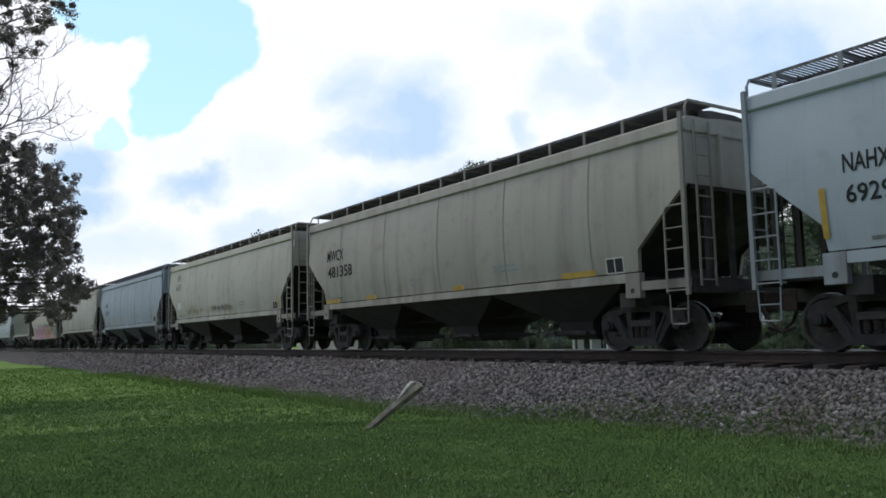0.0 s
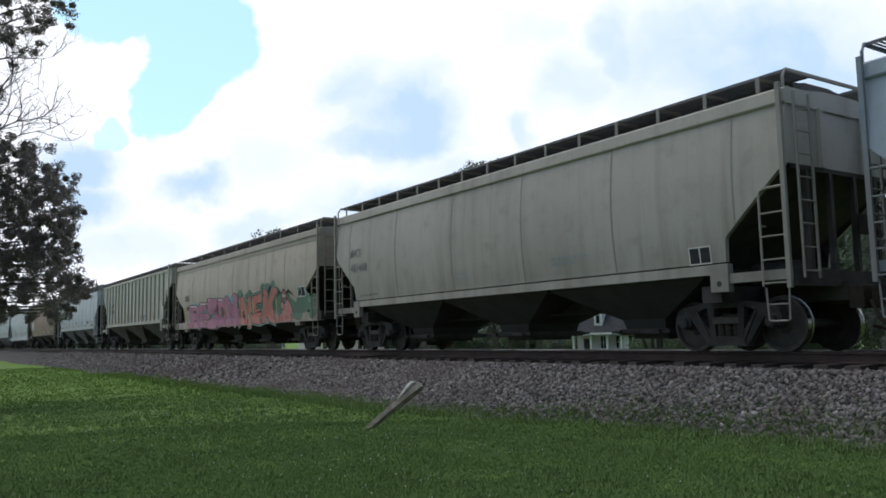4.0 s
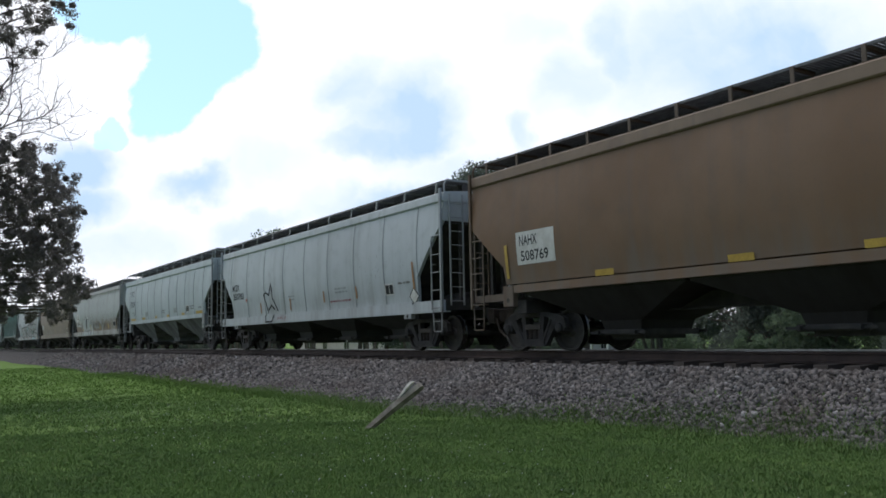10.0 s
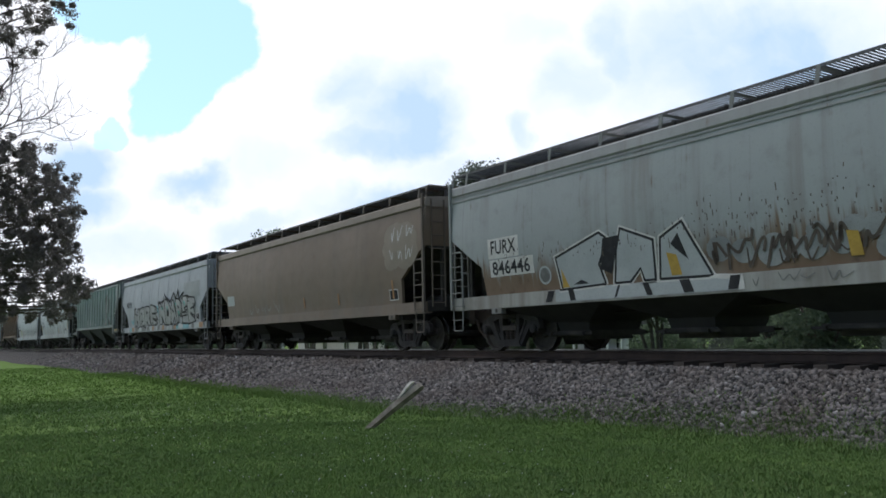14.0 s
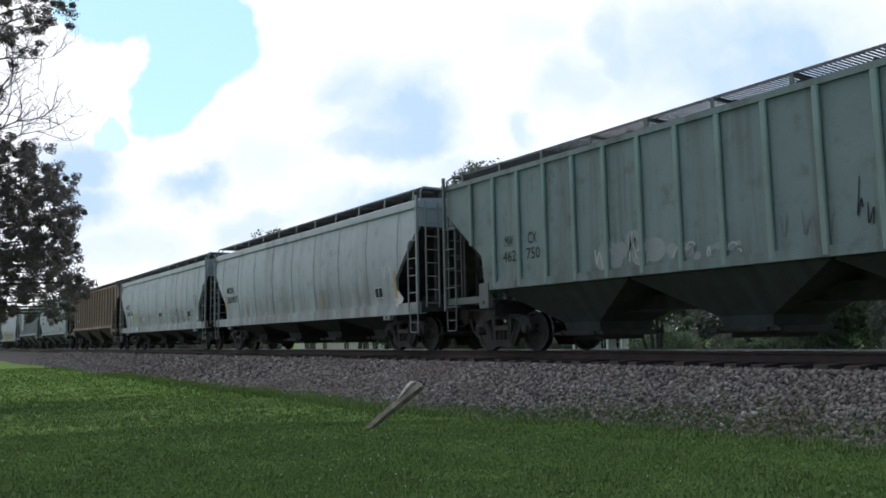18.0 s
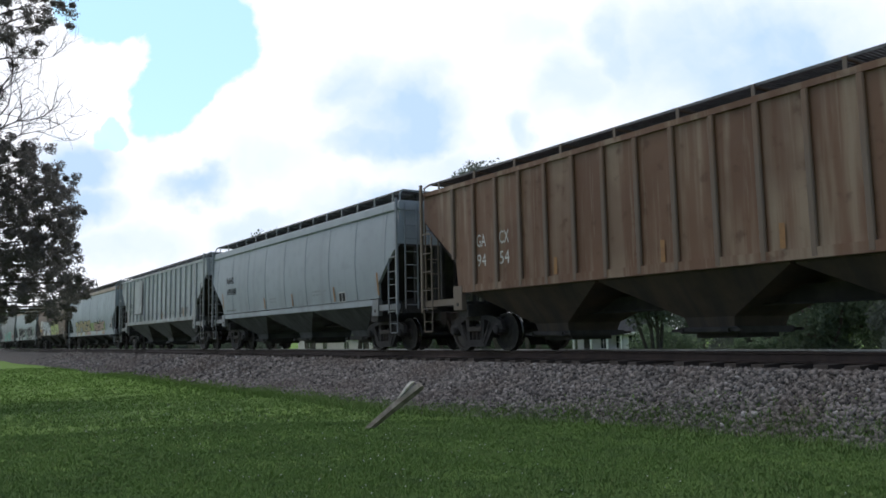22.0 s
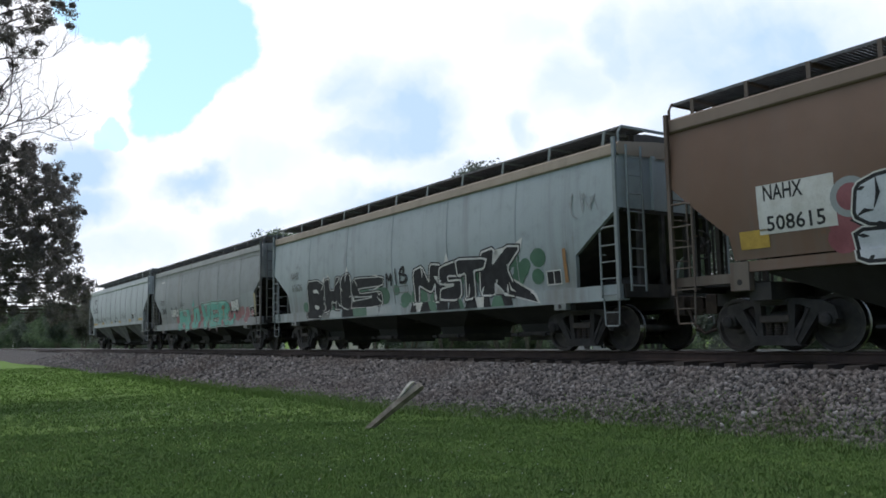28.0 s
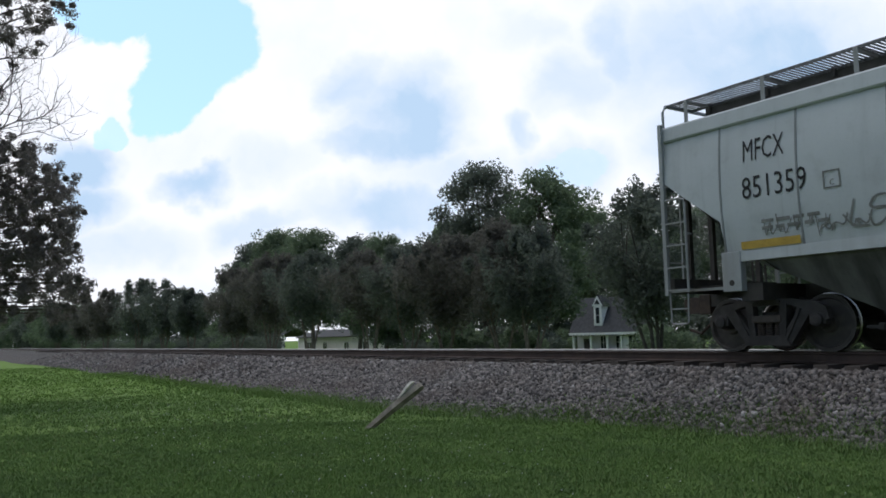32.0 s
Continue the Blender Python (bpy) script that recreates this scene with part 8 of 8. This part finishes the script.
def house():
    """Built about its own middle, the porch towards -y; then turned to look at the line."""
    X0, X1, Y, base, eave = -6.4, 6.4, 0.0, -3.0, 0.75
    th = tagged(new("cottage"), "grey-green cottage with white porch, dormer and dark shingle roof", "house")
    th.matrix_basis = pose(-93.6, 80.4, 0, 0, 0, HOUSE_TURN)
    b = bmesh.new()
    box(b, X0, X1, Y + 2.2, Y + 9.0, base - 0.3, eave)
    box(b, 2.4, X1, Y + 0.4, Y + 2.19, base - 0.3, eave - 0.3)
    part("wall", b, M_SIDING, th)
    for x, z0 in ((X0, eave), (X1, eave)):
        b = bmesh.new()
        ring = [(Y + 0.4, z0 - 0.05), (Y + 9.0, z0 - 0.05), (Y + 4.7, z0 + 5.3)]
        rows = [[(x + k, y, z) for y, z in ring] for k in (-0.1, 0.1)]
        va, vb = [[b.verts.new(p) for p in r] for r in rows]
        b.faces.new(va), b.faces.new(vb)
        for k in range(3):
            b.faces.new((va[k], va[(k + 1) % 3], vb[(k + 1) % 3], vb[k]))
        part("gable_wall", b, M_SIDING, th)
    b = bmesh.new()
    gable(b, X0, X1, Y + 0.2, Y + 9.2, eave, 5.6)
    part("roof", b, M_SHINGLE, th)
    b = bmesh.new()
    box(b, X0 - 0.3, X1 + 0.3, Y - 0.2, Y - 0.02, eave - 0.62, eave - 0.2)
    part("fascia", b, M_TRIMW, th, "white beam over the porch")
    b = bmesh.new()
    for s in (-1, 1):
        bar(b, (X1 + 0.42, Y + 4.7 + s * 4.9, eave - 0.3), (X1 + 0.42, Y + 4.7, eave + 5.5), 0.08, 0.3)
    part("barge_board", b, M_TRIMW, th)
    b = bmesh.new()
    box(b, X0, 2.3, Y + 0.1, Y + 2.2, base + 0.25, base + 0.45)
    part("porch_floor", b, M_PALE, th)
    for x in (X0 + 0.3, -3.0, -0.2, 2.2):
        b = bmesh.new()
        box(b, x - 0.16, x + 0.16, Y + 0.15, Y + 0.47, base + 0.45, eave - 0.6, 0.02)
        part("porch_column", b, M_TRIMW, th, "white porch column")
    # tall narrow dormer
    dx = -1.9
    b = bmesh.new()
    box(b, dx - 0.68, dx + 0.68, Y + 0.8, Y + 4.2, eave + 0.9, eave + 4.2)
    plate(b, [(dx - 0.9, eave + 4.1), (dx + 0.9, eave + 4.1), (dx, eave + 5.7)], Y + 0.7, Y + 4.2)
    dorm = part("dormer", b, M_TRIMW, th, "white dormer")
    b = bmesh.new()
    for k in (-1, 1):
        bar(b, (dx + k * 1.05, Y + 2.6, eave + 4.0), (dx, Y + 2.6, eave + 5.85), 3.6, 0.12)
    part("dormer_roof", b, M_SHINGLE, dorm)
    b = bmesh.new()
    plate(b, [(dx - 0.5, eave + 4.35), (dx + 0.5, eave + 4.35), (dx, eave + 5.2)], Y + 0.66, Y + 0.72)
    part("attic_vent", b, M_SHINGLE, dorm)
    window(th, dx, Y + 0.78, eave + 1.3, 0.66, 2.5, 1, 2)
    window(th, -1.7, Y + 2.18, base + 1.0, 1.0, 2.0, 2, 2)
    window(th, 1.0, Y + 2.18, base + 1.0, 1.0, 2.0, 2, 2)
    window(th, 4.4, Y + 0.38, base + 0.9, 2.0, 2.1, 3, 2)
    b = bmesh.new()
    box(b, -5.2, -4.1, Y + 2.12, Y + 2.19, base + 0.45, base + 2.6)
    part("front_door", b, M_DARK, th, "dark front door")
    return th


def picket_fence():
    th = tagged(new("picket_fence"), "white picket fence beside the cottage", "fence")
    for k in range(14):
        b = bmesh.new()
        x = -104.5 + 0.32 * k
        box(b, x - 0.07, x + 0.07, 75.2 - 0.3 * k, 75.26 - 0.3 * k, -3.1, -0.5 - 0.5 * (k % 3 == 1))
        part("picket", b, M_TRIMW, th)
    return th


HOUSE_TURN = math.degrees(math.atan2(-12.91 - 80.4, 93.6)) + 65.0


def low_building(x0, x1, y, base, h, wins, label):
    th = tagged(new("low_building"), label, "building", "buildings beyond the trees")
    b = bmesh.new()
    box(b, x0, x1, y, y + 9, base - 0.3, base + h)
    part("wall", b, M_PALE, th)
    b = bmesh.new()
    gable(b, x0, x1, y, y + 9, base + h, 1.4, 0.5)
    part("roof", b, M_SHINGLE, th)
    for x in wins:
        window(th, x, y - 0.01, base + 1.2, 2.0, 1.5, 2, 1)
    return th


house()
picket_fence()
low_building(-172, -133, 62.0, -2.9, 4.0, (-166, -158, -148, -140, -136), "long pale one-storey building with paired windows")
low_building(-300, -262, 66.0, -2.9, 4.6, (-292, -282, -272), "pale one-storey building behind the tree stems")
low_building(-445, -372, 72.0, -2.9, 6.0, (-435, -415, -390), "far white one-storey building behind the tree stems")


# porch columns of a pavilion between the stems
pav = tagged(new("pavilion"), "open pavilion with white square columns and dark roof", "building")
for k in range(5):
    b = bmesh.new()
    box(b, -194.3 + 3.3 * k, -193.7 + 3.3 * k, 61.7, 62.3, -3.0, 1.6)
    part("column", b, M_TRIMW, pav, "white column")
b = bmesh.new()
gable(b, -195, -180, 61.4, 68, 1.6, 1.8, 0.5)
part("roof", b, M_SHINGLE, pav)

# road with a verge beyond the small trees
b = bmesh.new()
quads(b, [[(x, y, ground_z(x, y) + 0.05) for y in (28.0, 31.0, 35.0)] for x in range(-640, 60, 10)])
tagged(put("road", mesh_from(b, "road"), M_ROAD), "grey asphalt road beyond the small trees", "road", kind="structure")


# utility pole with a crossarm among the far trees
def utility_pole(x, y, h):
    th = tagged(new("utility_pole"), "wooden utility pole with a crossarm before the trees", "utility pole")
    z = ground_z(x, y)
    b = bmesh.new()
    tube(b, [(x, y, z - 0.2), (x, y, z + h)], [0.16, 0.11], 8)
    part("pole", b, M_BARK, th)
    b = bmesh.new()
    bar(b, (x - 1.1, y, z + h - 0.5), (x + 1.1, y, z + h - 0.5), 0.1, 0.12)
    part("crossarm", b, M_BARK, th)
    for k in (-1.0, -0.4, 0.4, 1.0):
        b = bmesh.new()
        lathe(b, [(0, 0.05), (0.06, 0.06), (0.12, 0.03)], 8, "z", (x + k, y, z + h - 0.44))
        part("insulator", b, M_TRIMW, th)


utility_pole(-121.0, 36.0, 11.5)


def motions():
    """The train rolls by at a steady speed and every wheelset turns with it."""
    for car, *_ in TRAIN:
        x = car.matrix_basis.translation.x
        walk(car, [(0.0, pose(x, 0, 0)), (16.0, pose(x + 16.0 * SPEED, 0, 0)), (32.0, pose(x + 32.0 * SPEED, 0, 0))])
    turn = math.degrees(SPEED / WHEEL_R / FPS)
    for k in (-1, 1):
        alike = [w for w, side in WHEELSETS if side == k]
        walk(alike[0], [(i / FPS, pose(k * 0.889, 0, WHEEL_R, 0, (turn * i) % 360, 0)) for i in range(32 * FPS + 1)])
        first = alike[0].animation_data
        for w in alike[1:]:
            w.rotation_mode = "QUATERNION"
            w.animation_data_create()
            w.animation_data.action, w.animation_data.action_slot = first.action, first.action_slot


motions()
